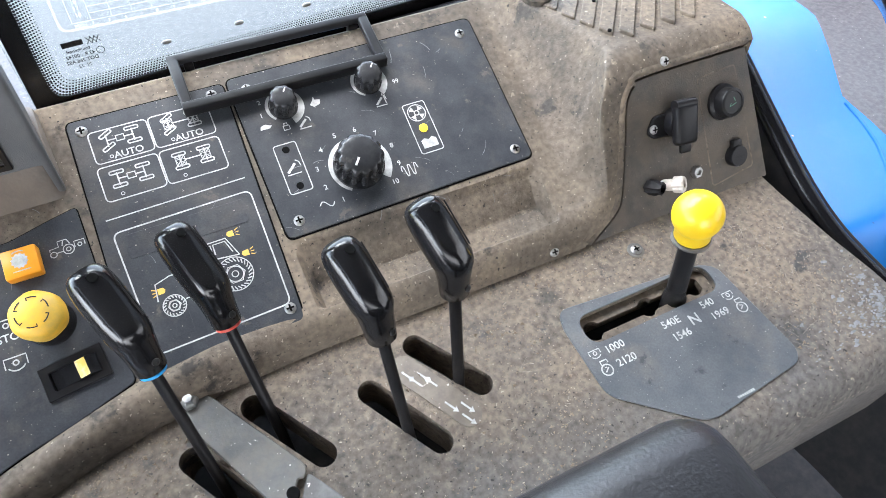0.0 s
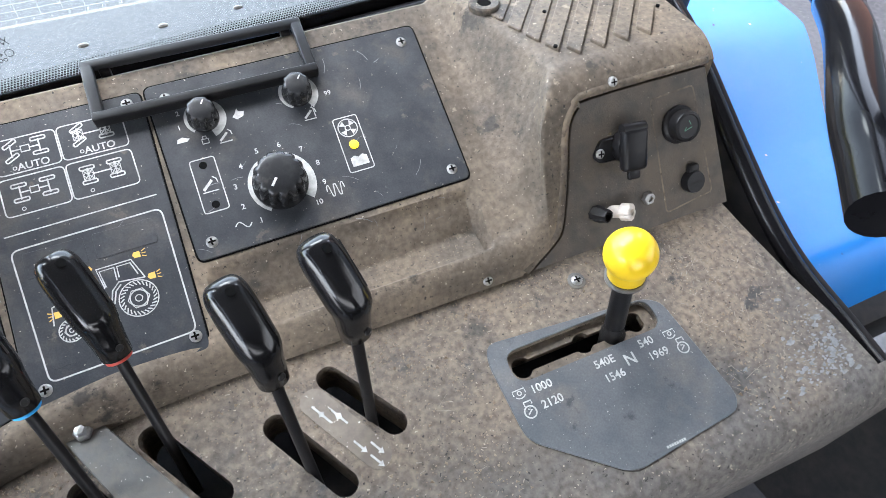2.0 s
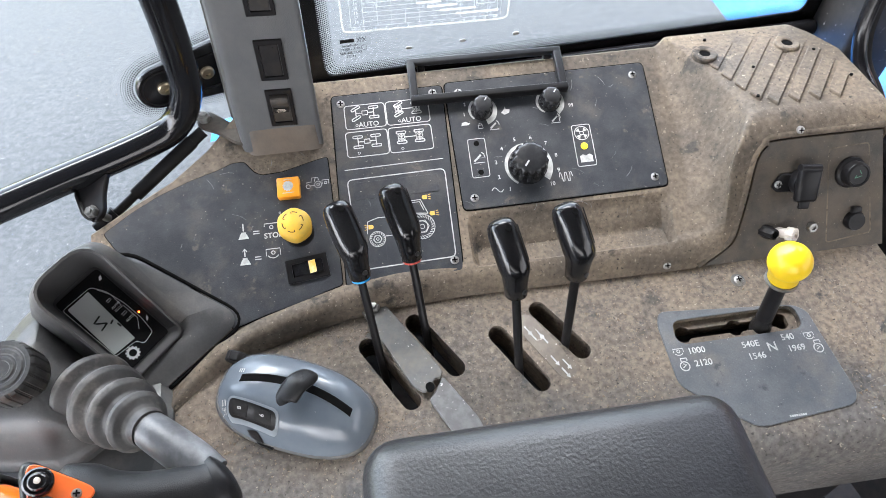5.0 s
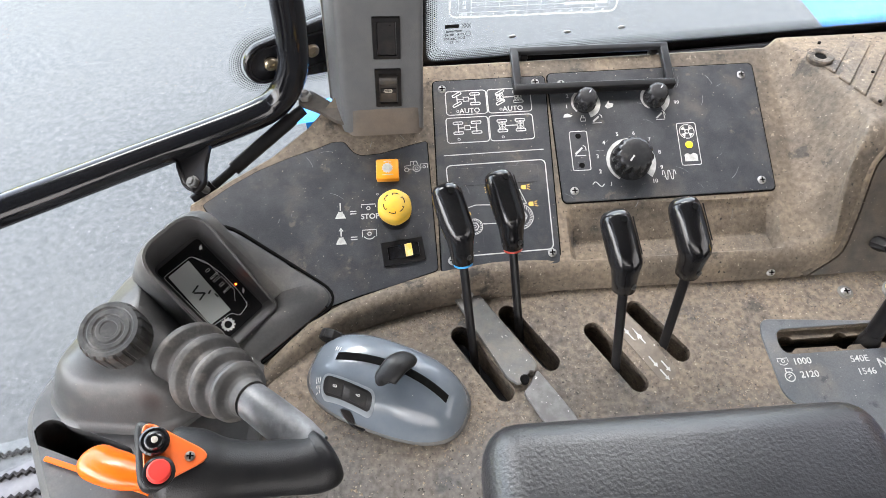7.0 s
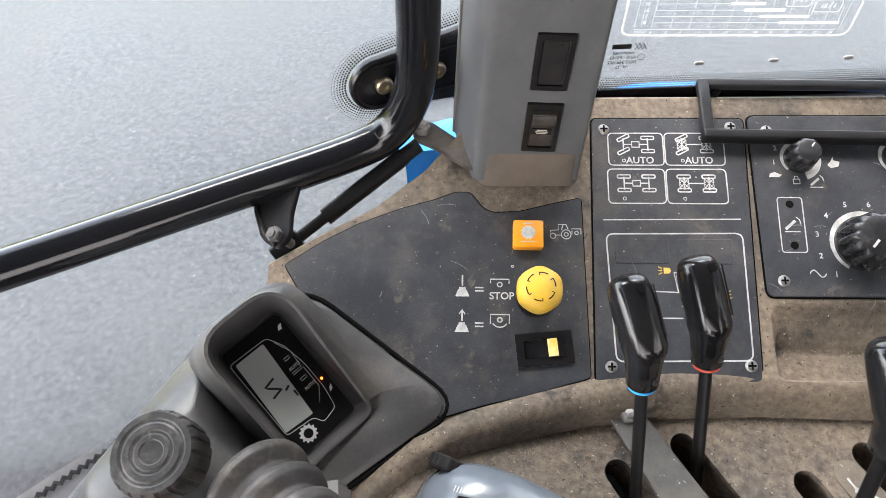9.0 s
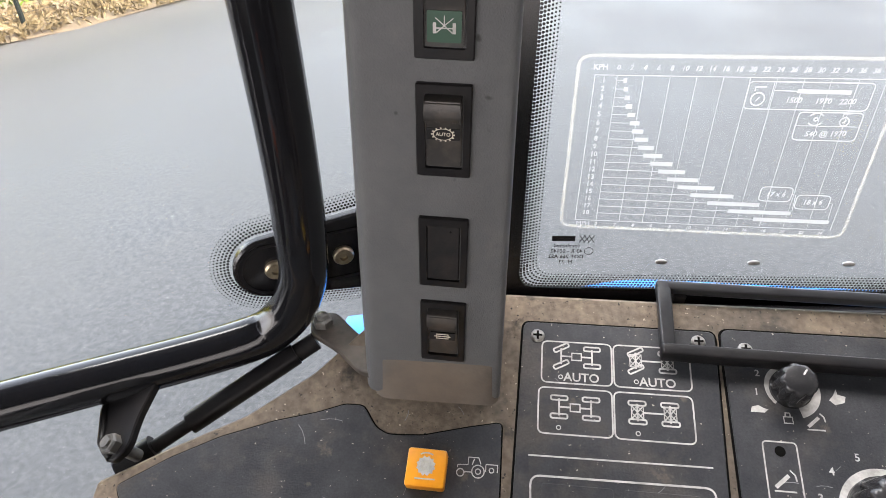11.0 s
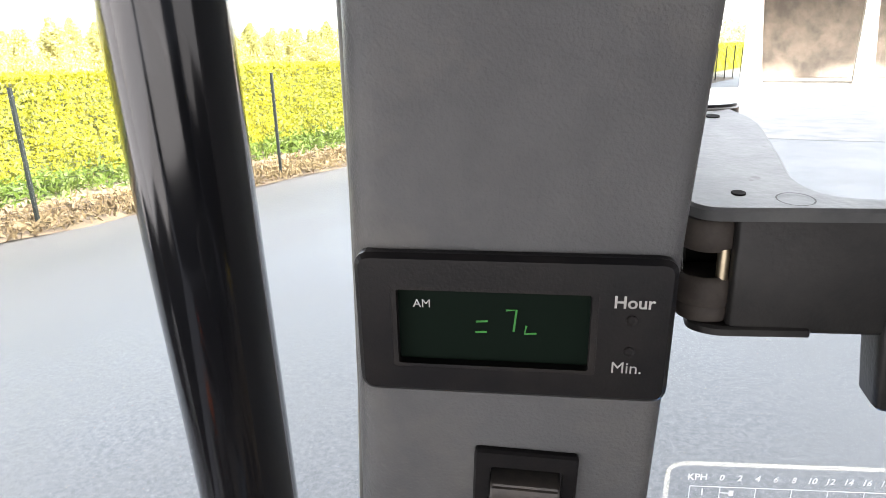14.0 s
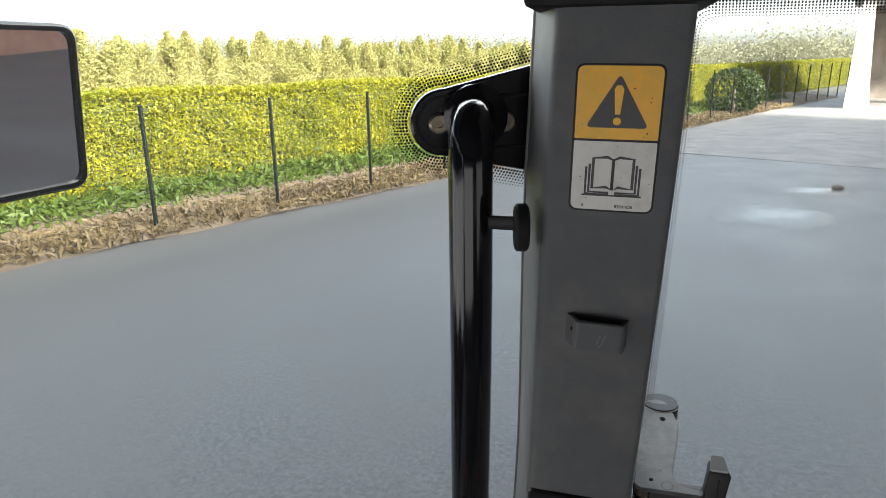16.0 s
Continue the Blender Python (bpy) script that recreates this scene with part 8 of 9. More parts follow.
M_LATCH = material("black_latch_plastic", (0.014, 0.014, 0.014), 0.42, spec=0.25, color2=(0.026, 0.025, 0.024), scale=40, bump=0.15, bump_scale=800)
M_LATCHGREY = material("weathered_grey_metal", (0.06, 0.063, 0.065), 0.55, spec=0.3, metal=0.1, color2=(0.085, 0.088, 0.088), scale=70, bump=0.2, speck2=((0.05, 0.05, 0.05), 120, 0.66))
M_LATCHDIRT = material("dirty_dark_roller", (0.03, 0.024, 0.02), 0.7, color2=(0.06, 0.05, 0.042), scale=120)
build_latch()


def build_glass_knob():
    ob = thing("glass_fastener", "white round fastening knob on the window glass", "fastener", at=gl(0.105, 1.925))
    m = frame_of(gl(0.105, 1.925), (1, 0.06, 0), (0.06, -1, 0))
    part("base", lathe([(0.0165, 0.0), (0.0165, 0.004), (0.0150, 0.006), (0, 0.006)], 28), M_BLACK, ob, "black base washer", smooth=40, m=m)
    part("cap", lathe([(0.0125, 0.006), (0.0130, 0.009), (0.0130, 0.015), (0.0110, 0.018), (0, 0.019)], 28), M_KNOBWHITE, ob, "dirty white cap", smooth=40, m=m)


M_KNOBWHITE = material("dirty_white_plastic", (0.62, 0.60, 0.56), 0.45, color2=(0.40, 0.38, 0.34), scale=120, contrast=(0.45, 0.7))
build_glass_knob()


# ---- rear corner of the cab, fender and mirror ----
def build_rear_corner():
    ob = thing("rear_post", "black rear corner post and window seal", "post", kind="structure", at=(0.47, 0.16, 1.75))
    part("post", box(0.075, 0.10, 0.95, (0.505, 0.175, 2.17), 0.012, 3, m=Matrix.Translation((0.5, 0.17, 1.7)) @ Matrix.Rotation(radians(4), 4, "Y") @ Matrix.Translation((-0.5, -0.17, -1.7))), M_POSTDIRT, ob, "dirty black corner post", smooth=40)
    path = smooth_path([(0.490, 0.150, 2.55), (0.482, 0.140, 2.2), (0.474, 0.126, 1.90), (0.470, 0.105, 1.820), (0.472, 0.060, 1.792), (0.474, 0.017, 1.767), (0.476, -0.045, 1.728), (0.478, -0.110, 1.690), (0.481, -0.160, 1.668), (0.488, -0.220, 1.652), (0.500, -0.30, 1.630), (0.506, -0.50, 1.62)], 6)
    part("seal", tube(path, 0.0085, 12), M_FRIT, ob, "black rubber window seal", smooth=60)
    part("seal_lip", tube([p + Vector((0.014, 0.004, -0.004)) for p in path], 0.0055, 10), M_MATT, ob, smooth=60)
    bm = bmesh.new()
    row = [[bm.verts.new((p.x - 0.004, p.y, p.z)), bm.verts.new((p.x - 0.010, p.y - 0.002, p.z - 0.03)), bm.verts.new((p.x - 0.030, p.y - 0.004, 1.40))] for p in path[18:]]
    for a, b in zip(row, row[1:]):
        for i in range(2):
            bm.faces.new((a[i], b[i], b[i + 1], a[i + 1]))
    part("lining", bm, M_MATT, ob, "black lining under the seal", smooth=60)


M_POSTDIRT = material("dirty_black_post", (0.018, 0.018, 0.019), 0.5, color2=(0.04, 0.038, 0.035), scale=30, speck=((0.45, 0.44, 0.42), 180, 0.69))
build_rear_corner()


def build_fender():
    ob = thing("rear_fender", "glossy blue steel rear fender", "fender", at=(0.4, 0.3, 1.4))
    bm = bmesh.new()
    nx, ny = 60, 24
    rows = []
    for i in range(nx + 1):
        x = -0.325 + 0.805 * i / nx
        row = []
        for j in range(ny + 1):
            t = j / ny
            y = 0.19 + 0.060 * step(-0.10, -0.28, x) + (0.06 + 0.135 * step(-0.34, 0.0, x)) * min(1, t / 0.85)
            crown = 1.688 - 0.02 * (max(0, -x) / 0.35) ** 2
            z = crown - 0.012 * (t ** 2) - (0.16 * ((t - 0.85) / 0.15) if t > 0.85 else 0) - 0.006 * step(0.70, 0.85, t)
            row.append(bm.verts.new((x, y, z)))
        rows.append(row)
    for a, b in zip(rows, rows[1:]):
        for j in range(ny):
            bm.faces.new((a[j], b[j], b[j + 1], a[j + 1]))
    part("front_wing", bm, M_BLUE, ob, "glossy blue wing", smooth=60)
    ys = [-0.215, -0.165, -0.104, -0.071, -0.033, -0.003, 0.003, 0.073, 0.12, 0.145, 0.17, 0.20, 0.60]
    xr = [0.60, 0.645, 0.678, 0.689, 0.693, 0.688, 0.686, 0.727, 0.751, 0.757, 0.759, 0.760, 0.76]
    top = [(-0.215, 1.560), (-0.185, 1.600), (-0.162, 1.634), (-0.152, 1.640), (-0.033, 1.652), (0.003, 1.660), (0.073, 1.680), (0.12, 1.692), (0.60, 1.694)]
    bm = bmesh.new()
    rows = []
    for i in range(49):
        y = -0.215 + 0.815 * i / 48
        e = float(np.interp(y, ys, xr))
        row = []
        for j in range(25):
            s = j / 24
            x = 0.47 + (e - 0.47) * min(1.0, s / 0.86)
            z = along(top, y) + 0.004 * (1 - s) - (0.22 * (s - 0.86) / 0.14 if s > 0.86 else 0)
            row.append(bm.verts.new((x, y, z)))
        rows.append(row)
    for a, b in zip(rows, rows[1:]):
        for j in range(24):
            bm.faces.new((a[j], b[j], b[j + 1], a[j + 1]))
    part("rear_arch", bm, M_BLUE, ob, "glossy blue wheel arch", smooth=60)
    line = [(float(np.interp(y, ys, xr)) - 0.010 - 0.55 * max(0.0, 0.02 - y) ** 1.4, y, along(top, y) + 0.0008) for y in np.linspace(-0.005, -0.14, 14)]
    part("flange_bead", tube(smooth_path(line, 3), 0.0022, 8), M_BLUE, ob, "bright raised bead along the flange", smooth=60)
    part("lower_flange", box(0.10, 0.05, 0.06, (0.60, -0.19, 1.565), 0.01), M_MATT, ob, smooth=40)
    part("tyre", lathe([(0.40, -0.22), (0.62, -0.24), (0.66, -0.18), (0.68, 0), (0.66, 0.18), (0.62, 0.24), (0.40, 0.22)], 60, m=frame_of((0.60, 0.46, 0.66), (1, 0, 0), (0, 1, 0)), wave=lambda a, k: 1 - (0.035 if k in (2, 3, 4) and (a * 22 / (2 * math.pi)) % 1 < 0.5 else 0)), M_MATT, ob, "large black lugged tractor tyre", smooth=30)


build_fender()


def build_grab_rail():
    ob = thing("grab_rail", "bent black enamelled grab rail beside the rear post", "grab rail", at=(0.125, -0.326, 2.051))
    path = smooth_path([(0.500, 0.125, 1.915), (0.438, -0.086, 1.916), (0.411, -0.114, 1.925), (0.366, -0.16, 1.94), (0.306, -0.218, 1.95), (0.284, -0.246, 1.95), (0.264, -0.271, 1.95)], 7)
    part("rail", tube(path, 0.0135, 20), M_RAIL, ob, "black enamelled tube", smooth=60)
    part("mount", box(0.03, 0.05, 0.06, (0.495, 0.135, 1.915), 0.006), M_BLACK, ob, smooth=40)


M_RAIL = material("scuffed_black_enamel", (0.005, 0.005, 0.006), 0.12, spec=0.12, color2=(0.008, 0.008, 0.009), scale=40)
build_grab_rail()


def build_mirror():
    ob = thing("wing_mirror", "black framed wing mirror outside the door", "mirror", at=(-0.85, 0.15, 2.35))
    m = frame_of((-0.7525, 0.1290, 2.3880), (0.156, 0.988, 0.0), (0.988, -0.156, -0.11)) @ Matrix.Diagonal((0.917, 0.917, 0.917, 1))
    out = rounded(rect(-0.115, -0.095, 0.108, 0.095), 0.022, 6)
    inn = rounded(rect(-0.108, -0.087, 0.1005, 0.087), 0.017, 6)
    part("shell", plate(out, -0.035, 0.004, 0.003, [inn]), M_BLACK, ob, "black plastic mirror shell", m=m, smooth=40)
    part("back", plate(inn, -0.035, -0.004), M_BLACK, ob, m=m)
    part("mirror_glass", plate(inn, -0.004, 0.0), M_MIRROR, ob, "spotted mirror glass", m=m)
    part("arm", tube(smooth_path([(-0.80, 0.15, 2.29), (-0.92, 0.10, 2.27), (-1.10, -0.10, 2.26), (-1.20, -0.28, 2.25)], 5), 0.011, 12), M_BLACK, ob, "black mirror arm", smooth=60)
    part("front_post", tube([(-1.20, -0.28, 1.15), (-1.20, -0.28, 2.58)], 0.03, 14), M_BLACK, ob, "black front cab post", smooth=60)


M_MIRROR = material("mirror", (0.82, 0.83, 0.84), 0.02, metal=1.0, speck=((0.4, 0.4, 0.4), 90, 0.76))
build_mirror()


def build_step():
    ob = thing("access_step", "grey ribbed metal access step outside the door", "step", at=(-0.85, -0.05, 1.0))
    m = Matrix.Translation((-0.80, -0.06, 1.24)) @ Matrix.Rotation(radians(12), 4, "Z")
    part("tread", box(0.30, 0.16, 0.03, (0, 0, 0), 0.004, m=m), M_STEPGREY, ob, "weathered grey step plate", smooth=30)
    for k in range(4):
        bm = bmesh.new()
        pts = [(-0.15 + 0.006 * i, -0.06 + 0.038 * k + (0.003 if i % 2 else -0.003), 0.018) for i in range(51)]
        tube([m @ Vector(p) for p in pts], 0.004, 6, bm)
        part("grip_strip", bm, M_MATT, ob, smooth=40)
    part("bracket", box(0.05, 0.05, 1.0, (0, 0, -0.5), 0.005, m=m), M_MATT, ob)


M_STEPGREY = material("weathered_step", (0.10, 0.10, 0.105), 0.5, metal=0.3, color2=(0.15, 0.15, 0.15), scale=20, bump=0.2)
build_step()


# ---- yard, fence, hedge, orchard ----
FD = Vector((0.472, 0.882, 0.0))
FN = Vector((-0.882, 0.472, 0.0))       # away from the yard
F0 = Vector((-6.50, 7.43, 0.0))


def fence_at(s, off=0.0, z=0.0):
    return F0 + FD * s + FN * off + Vector((0, 0, z))


def build_fence():
    ob = thing("fence", "dark green mesh fence with thin steel posts", "fence", at=fence_at(0))
    for k in range(-7, 25):
        p = fence_at(2.06 * k)
        part("post", box(0.045, 0.045, 1.83, (p.x, p.y, 0.915), 0.004), M_FENCE, ob)
    wires = bmesh.new()
    for i in range(10):
        z = 0.06 + 0.19 * i
        a, b = fence_at(-14.5, 0.028, z), fence_at(37.2, 0.028, z)
        tube([a, b], 0.0025, 4, wires)
    for k in range(int(51.6 / 0.10)):
        a = fence_at(-14.4 + 0.10 * k, 0.028, 0.05)
        tube([a, a + Vector((0, 0, 1.74))], 0.0016, 3, wires, caps=False)
    tagged(part("wire_mesh", wires, M_FENCE, ob, "fine wire mesh"), kind="stuff")


M_FENCE = material("dark_green_steel", (0.005, 0.007, 0.007), 0.5, spec=0.2, color2=(0.008, 0.010, 0.009), scale=20)
build_fence()


def foliage_material(name, a, b, c):
    m = material(name, a, 0.55, color2=b, scale=3.0, contrast=(0.35, 0.65), dust=c, dust_scale=0.8, dust_range=(0.42, 0.7), spec=0.3)
    n, l = m.node_tree.nodes, m.node_tree.links
    bs = n["Principled BSDF"]
    g, hs, r = n.new("ShaderNodeNewGeometry"), n.new("ShaderNodeHueSaturation"), n.new("ShaderNodeMapRange")
    src = bs.inputs["Base Color"].links[0].from_socket
    r.inputs["To Min"].default_value, r.inputs["To Max"].default_value = 0.84, 1.17
    l.new(g.outputs["Random Per Island"], r.inputs["Value"])
    l.new(r.outputs[0], hs.inputs["Value"])
    l.new(src, hs.inputs["Color"])
    l.new(hs.outputs[0], bs.inputs["Base Color"])
    tr, mx = n.new("ShaderNodeBsdfTranslucent"), n.new("ShaderNodeMixShader")
    mx.inputs[0].default_value = 0.4
    l.new(hs.outputs[0], tr.inputs["Color"])
    l.new(bs.outputs[0], mx.inputs[1])
    l.new(tr.outputs[0], mx.inputs[2])
    l.new(mx.outputs[0], n["Material Output"].inputs["Surface"])
    return m


def leaf_cloud(name, pts, size, mat, parent=None, label="", seed=1, stretch=1.6):
    """Many small leaf quads at the given places, in one mesh."""
    rng = np.random.default_rng(seed)
    n = len(pts)
    a = rng.normal(size=(n, 3))
    a /= np.linalg.norm(a, axis=1)[:, None]
    b = np.cross(a, rng.normal(size=(n, 3)))
    b /= np.linalg.norm(b, axis=1)[:, None]
    s = (size * rng.uniform(0.6, 1.4, n))[:, None]
    v = np.stack([pts - a * s * stretch, pts + b * s * 0.6, pts + a * s * stretch, pts - b * s * 0.6], 1).reshape(-1, 3)
    me = bpy.data.meshes.new(name)
    me.vertices.add(4 * n)
    me.vertices.foreach_set("co", v.astype(np.float32).ravel())
    me.loops.add(4 * n)
    me.loops.foreach_set("vertex_index", np.arange(4 * n, dtype=np.int32))
    me.polygons.add(n)
    me.polygons.foreach_set("loop_start", np.arange(0, 4 * n, 4, dtype=np.int32))
    me.update()
    me.validate()
    me.materials.append(mat)
    ob = new(name, me)
    if parent is not None:
        ob.parent = parent
        ob.matrix_parent_inverse = whole(parent).inverted()
    if label:
        ob["label"] = label
    return ob


M_HEDGE = foliage_material("hedge_leaves", (0.175, 0.175, 0.007), (0.25, 0.225, 0.011), (0.12, 0.132, 0.007))
# dark green backing sheet; the hedge's inner darkness is put into its colour
M_HEDGECORE = material("hedge_backing", (0.04, 0.048, 0.006), 0.9, color2=(0.065, 0.07, 0.009), scale=3)
M_GRASS = foliage_material("verge_grass", (0.050, 0.085, 0.010), (0.085, 0.11, 0.02), (0.04, 0.068, 0.008))
M_STRAW = foliage_material("dry_straw", (0.14, 0.10, 0.05), (0.20, 0.15, 0.08), (0.085, 0.06, 0.036))
M_SOIL = material("dry_verge_soil", (0.085, 0.06, 0.04), 0.9, color2=(0.14, 0.105, 0.065), scale=4, bump=0.5, bump_scale=60)
# haze over the trees is partly put into these two paler leaf colours
M_TREE = foliage_material("orchard_leaves", (0.24, 0.23, 0.075), (0.31, 0.27, 0.10), (0.19, 0.195, 0.06))
M_FARTREE = foliage_material("hazed_tree_leaves", (0.17, 0.165, 0.10), (0.22, 0.20, 0.125), (0.13, 0.14, 0.085))
M_BARK = material("bark", (0.11, 0.085, 0.06), 0.9, color2=(0.18, 0.14, 0.10), scale=12, bump=0.5, bump_scale=60)


def build_verge():
    bm = bmesh.new()
    rng = random.Random(3)
    rows = []
    for k in range(110):
        s = -16 + 0.5 * k
        rows.append([bm.verts.new(fence_at(s, o + (rng.uniform(-0.06, 0.06) if o < 0 else 0), z + rng.uniform(-0.015, 0.02))) for o, z in ((-0.30, 0.008), (-0.12, 0.05), (0.4, 0.09), (1.1, 0.13), (1.8, 0.18), (3.2, 0.18))])
    for a, b in zip(rows, rows[1:]):
        for i in range(5):
            bm.faces.new((a[i], b[i], b[i + 1], a[i + 1]))
    tagged(part("verge", bm, M_SOIL, smooth=60), "dry brown soil verge along the fence", "ground", kind="structure")
    r = np.random.default_rng(8)
    n = 36000
    s, o = r.uniform(-12, 30, n), np.clip(r.normal(0.45, 0.45, n), -0.28, 1.6)
    p = np.array(F0)[None] + s[:, None] * np.array(FD) + o[:, None] * np.array(FN)
    p[:, 2] = 0.05 + r.uniform(0, 0.10, n)
    tagged(leaf_cloud("dry_straw", p, 0.030, M_STRAW, seed=2, stretch=2.6), "dry brown straw and weeds under the fence", "grass", kind="stuff")
    n = 36000
    s, o = r.uniform(-12, 34, n), np.clip(r.normal(1.85, 0.38, n), 0.9, 2.6)
    p = np.array(F0)[None] + s[:, None] * np.array(FD) + o[:, None] * np.array(FN)
    p[:, 2] = 0.13 + np.abs(r.normal(0, 0.13, n))
    tagged(leaf_cloud("verge_grass", p, 0.034, M_GRASS, seed=4, stretch=2.4), "green grass strip in front of the hedge", "grass", kind="stuff")


build_verge()


def build_hedge():
    ob = thing("hedge", "tall clipped yellow-green conifer hedge", "hedge", at=fence_at(5, 1.6))
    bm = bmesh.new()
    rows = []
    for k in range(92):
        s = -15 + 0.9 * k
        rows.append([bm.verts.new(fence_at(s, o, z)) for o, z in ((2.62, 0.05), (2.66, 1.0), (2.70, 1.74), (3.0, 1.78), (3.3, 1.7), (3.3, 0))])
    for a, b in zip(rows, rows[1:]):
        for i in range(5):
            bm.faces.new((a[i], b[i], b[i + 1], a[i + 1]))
    part("core", bm, M_HEDGECORE, ob, "dark green sheet behind the hedge leaves")
    r = np.random.default_rng(5)
    n = 260000
    s = -12 + 78 * r.uniform(0, 1, n) ** 1.45
    z = r.uniform(0.12, 1.92, n)
    bulge = 0.05 * np.sin(s * 2.1) + 0.05 * np.sin(s * 5.3 + 1.0 + z * 2) + 0.04 * np.sin(z * 7 + s * 3.1)
    o = 2.42 + 0.09 * z / 1.9 + bulge + np.abs(r.normal(0, 0.06, n))
    top = r.uniform(0, 1, n) < 0.22
    z = np.where(top, 1.86 + 0.03 * np.sin(s * 1.3) + r.normal(0, 0.035, n), z)
    o = np.where(top, r.uniform(2.45, 3.2, n), o)
    p = np.array(F0)[None] + s[:, None] * np.array(FD) + o[:, None] * np.array(FN)
    p[:, 2] = z
    tagged(leaf_cloud("leaves", p, 0.024, M_HEDGE, ob, "yellow-green hedge foliage", 6, 1.5), kind="stuff")


build_hedge()


def build_orchard():
    """Rows of slender fruit trees behind the hedge, each a trunk, limbs and a crown of leaves."""
    kinds = []
    for v in range(4):
        rng = random.Random(20 + v)
        t = thing("orchard_tree", "slender pale green orchard tree behind the hedge", "tree", "orchard trees", at=(0, 0, 0))
        bm = tube(smooth_path([(0, 0, 0), (rng.uniform(-0.05, 0.05), 0.02, 1.2), (rng.uniform(-0.08, 0.08), 0, 2.4), (0, 0, 3.2)], 3), lambda u: 0.05 * (1 - 0.8 * u), 7)
        for k in range(9):
            z = 0.9 + 0.23 * k
            a = rng.uniform(0, 6.28)
            L = rng.uniform(0.45, 0.8) * (1.1 - 0.1 * k)
            tube([(0, 0, z), (L * 0.5 * math.cos(a), L * 0.5 * math.sin(a), z + 0.15), (L * math.cos(a), L * math.sin(a), z + 0.36)], lambda u: 0.017 * (1 - 0.7 * u), 5, bm)
        part("trunk", bm, M_BARK, t)
        r = np.random.default_rng(30 + v)
        n = 9000
        z = r.uniform(0.8, 3.30, n)
        w = 0.72 * np.clip((3.42 - z) / 1.6, 0.06, 1) ** 0.8 * (0.85 + 0.3 * np.sin(z * 7 + 2 * v))
        a = r.uniform(0, 2 * np.pi, n)
        rad = w * np.sqrt(r.uniform(0, 1, n)) * (1 + 0.25 * np.sin(3 * a + z * 4))
        leaf_cloud("crown", np.stack([rad * np.cos(a), rad * np.sin(a), z], 1), 0.029, M_TREE, t, "", 40 + v, 1.2)
        kinds.append(t)
    rng = random.Random(9)
    used = [False] * 4
    for row in range(4):
        for k in range(50):
            s = -10 + (0.85 + 0.1 * row) * k + rng.uniform(-0.35, 0.35)
            p = fence_at(s, 7.4 + 3.3 * row + rng.uniform(-0.2, 0.2))
            v = rng.randrange(4)
            m = Matrix.Translation(p) @ Matrix.Rotation(rng.uniform(0, 6.28), 4, "Z")
            sc = rng.uniform(0.82, 0.97)
            if not used[v]:
                used[v] = True
                kinds[v].matrix_basis = m
                continue
            t = copy_thing(kinds[v], m)
            t.scale = (sc, sc, sc * rng.uniform(0.95, 1.06))
    poles = thing("orchard_poles", "pale wooden orchard poles among the trees", "poles", at=fence_at(0, 9))
    for k in range(14):
        p = fence_at(-8 + 3.6 * k, 7.6 + 3.3 * (k % 2))
        part("pole", tube([(p.x, p.y, 0), (p.x, p.y, 3.05)], 0.04, 8), M_POLE, poles)


M_POLE = material("pale_wood_pole", (0.34, 0.28, 0.21), 0.8, color2=(0.25, 0.2, 0.15), scale=6)
build_orchard()


def build_far_trees():
    ob = thing("far_woods", "hazy line of woods beyond the orchard", "woods", kind="stuff", at=(0, 120, 0))
    r = np.random.default_rng(12)
    pts = []
    for k in range(150):
        az = radians(-40 + 95 * k / 150)
        d = r.uniform(95, 150)
        c = np.array([-d * math.sin(az), d * math.cos(az), 0.0])
        h = r.uniform(4.5, 8.0) * (0.66 if az < radians(5) else 0.8)
        n = 1300
        q = r.normal(size=(n, 3)) * np.array([2.6, 2.6, h * 0.27])
        q[:, 2] = np.abs(q[:, 2] + h * 0.48)
        pts.append(c + q)
    leaf_cloud("canopy", np.concatenate(pts), 0.15, M_FARTREE, ob, "", 13, 1.2)
    b = thing("round_bush", "dark clipped round bush by the far fence", "bush", at=(4.5, 29.0, 0))
    n = 3500
    u = r.normal(size=(n, 3))
    u /= np.linalg.norm(u, axis=1)[:, None]
    p = np.array([4.5, 29.0, 0.93]) + u * np.array([1.15, 1.15, 0.93]) * r.uniform(0.86, 1.0, n)[:, None]
    leaf_cloud("leaves", p, 0.05, M_BUSH, b, "dark green leaves", 14, 1.3)
    part("stem", tube([(4.5, 29, 0), (4.5, 29, 1.0)], lambda t: 0.10 * (1 - 0.5 * t), 8), M_BARK, b)


M_BUSH = foliage_material("dark_bush_leaves", (0.03, 0.045, 0.015), (0.05, 0.07, 0.02), (0.02, 0.035, 0.012))
build_far_trees()


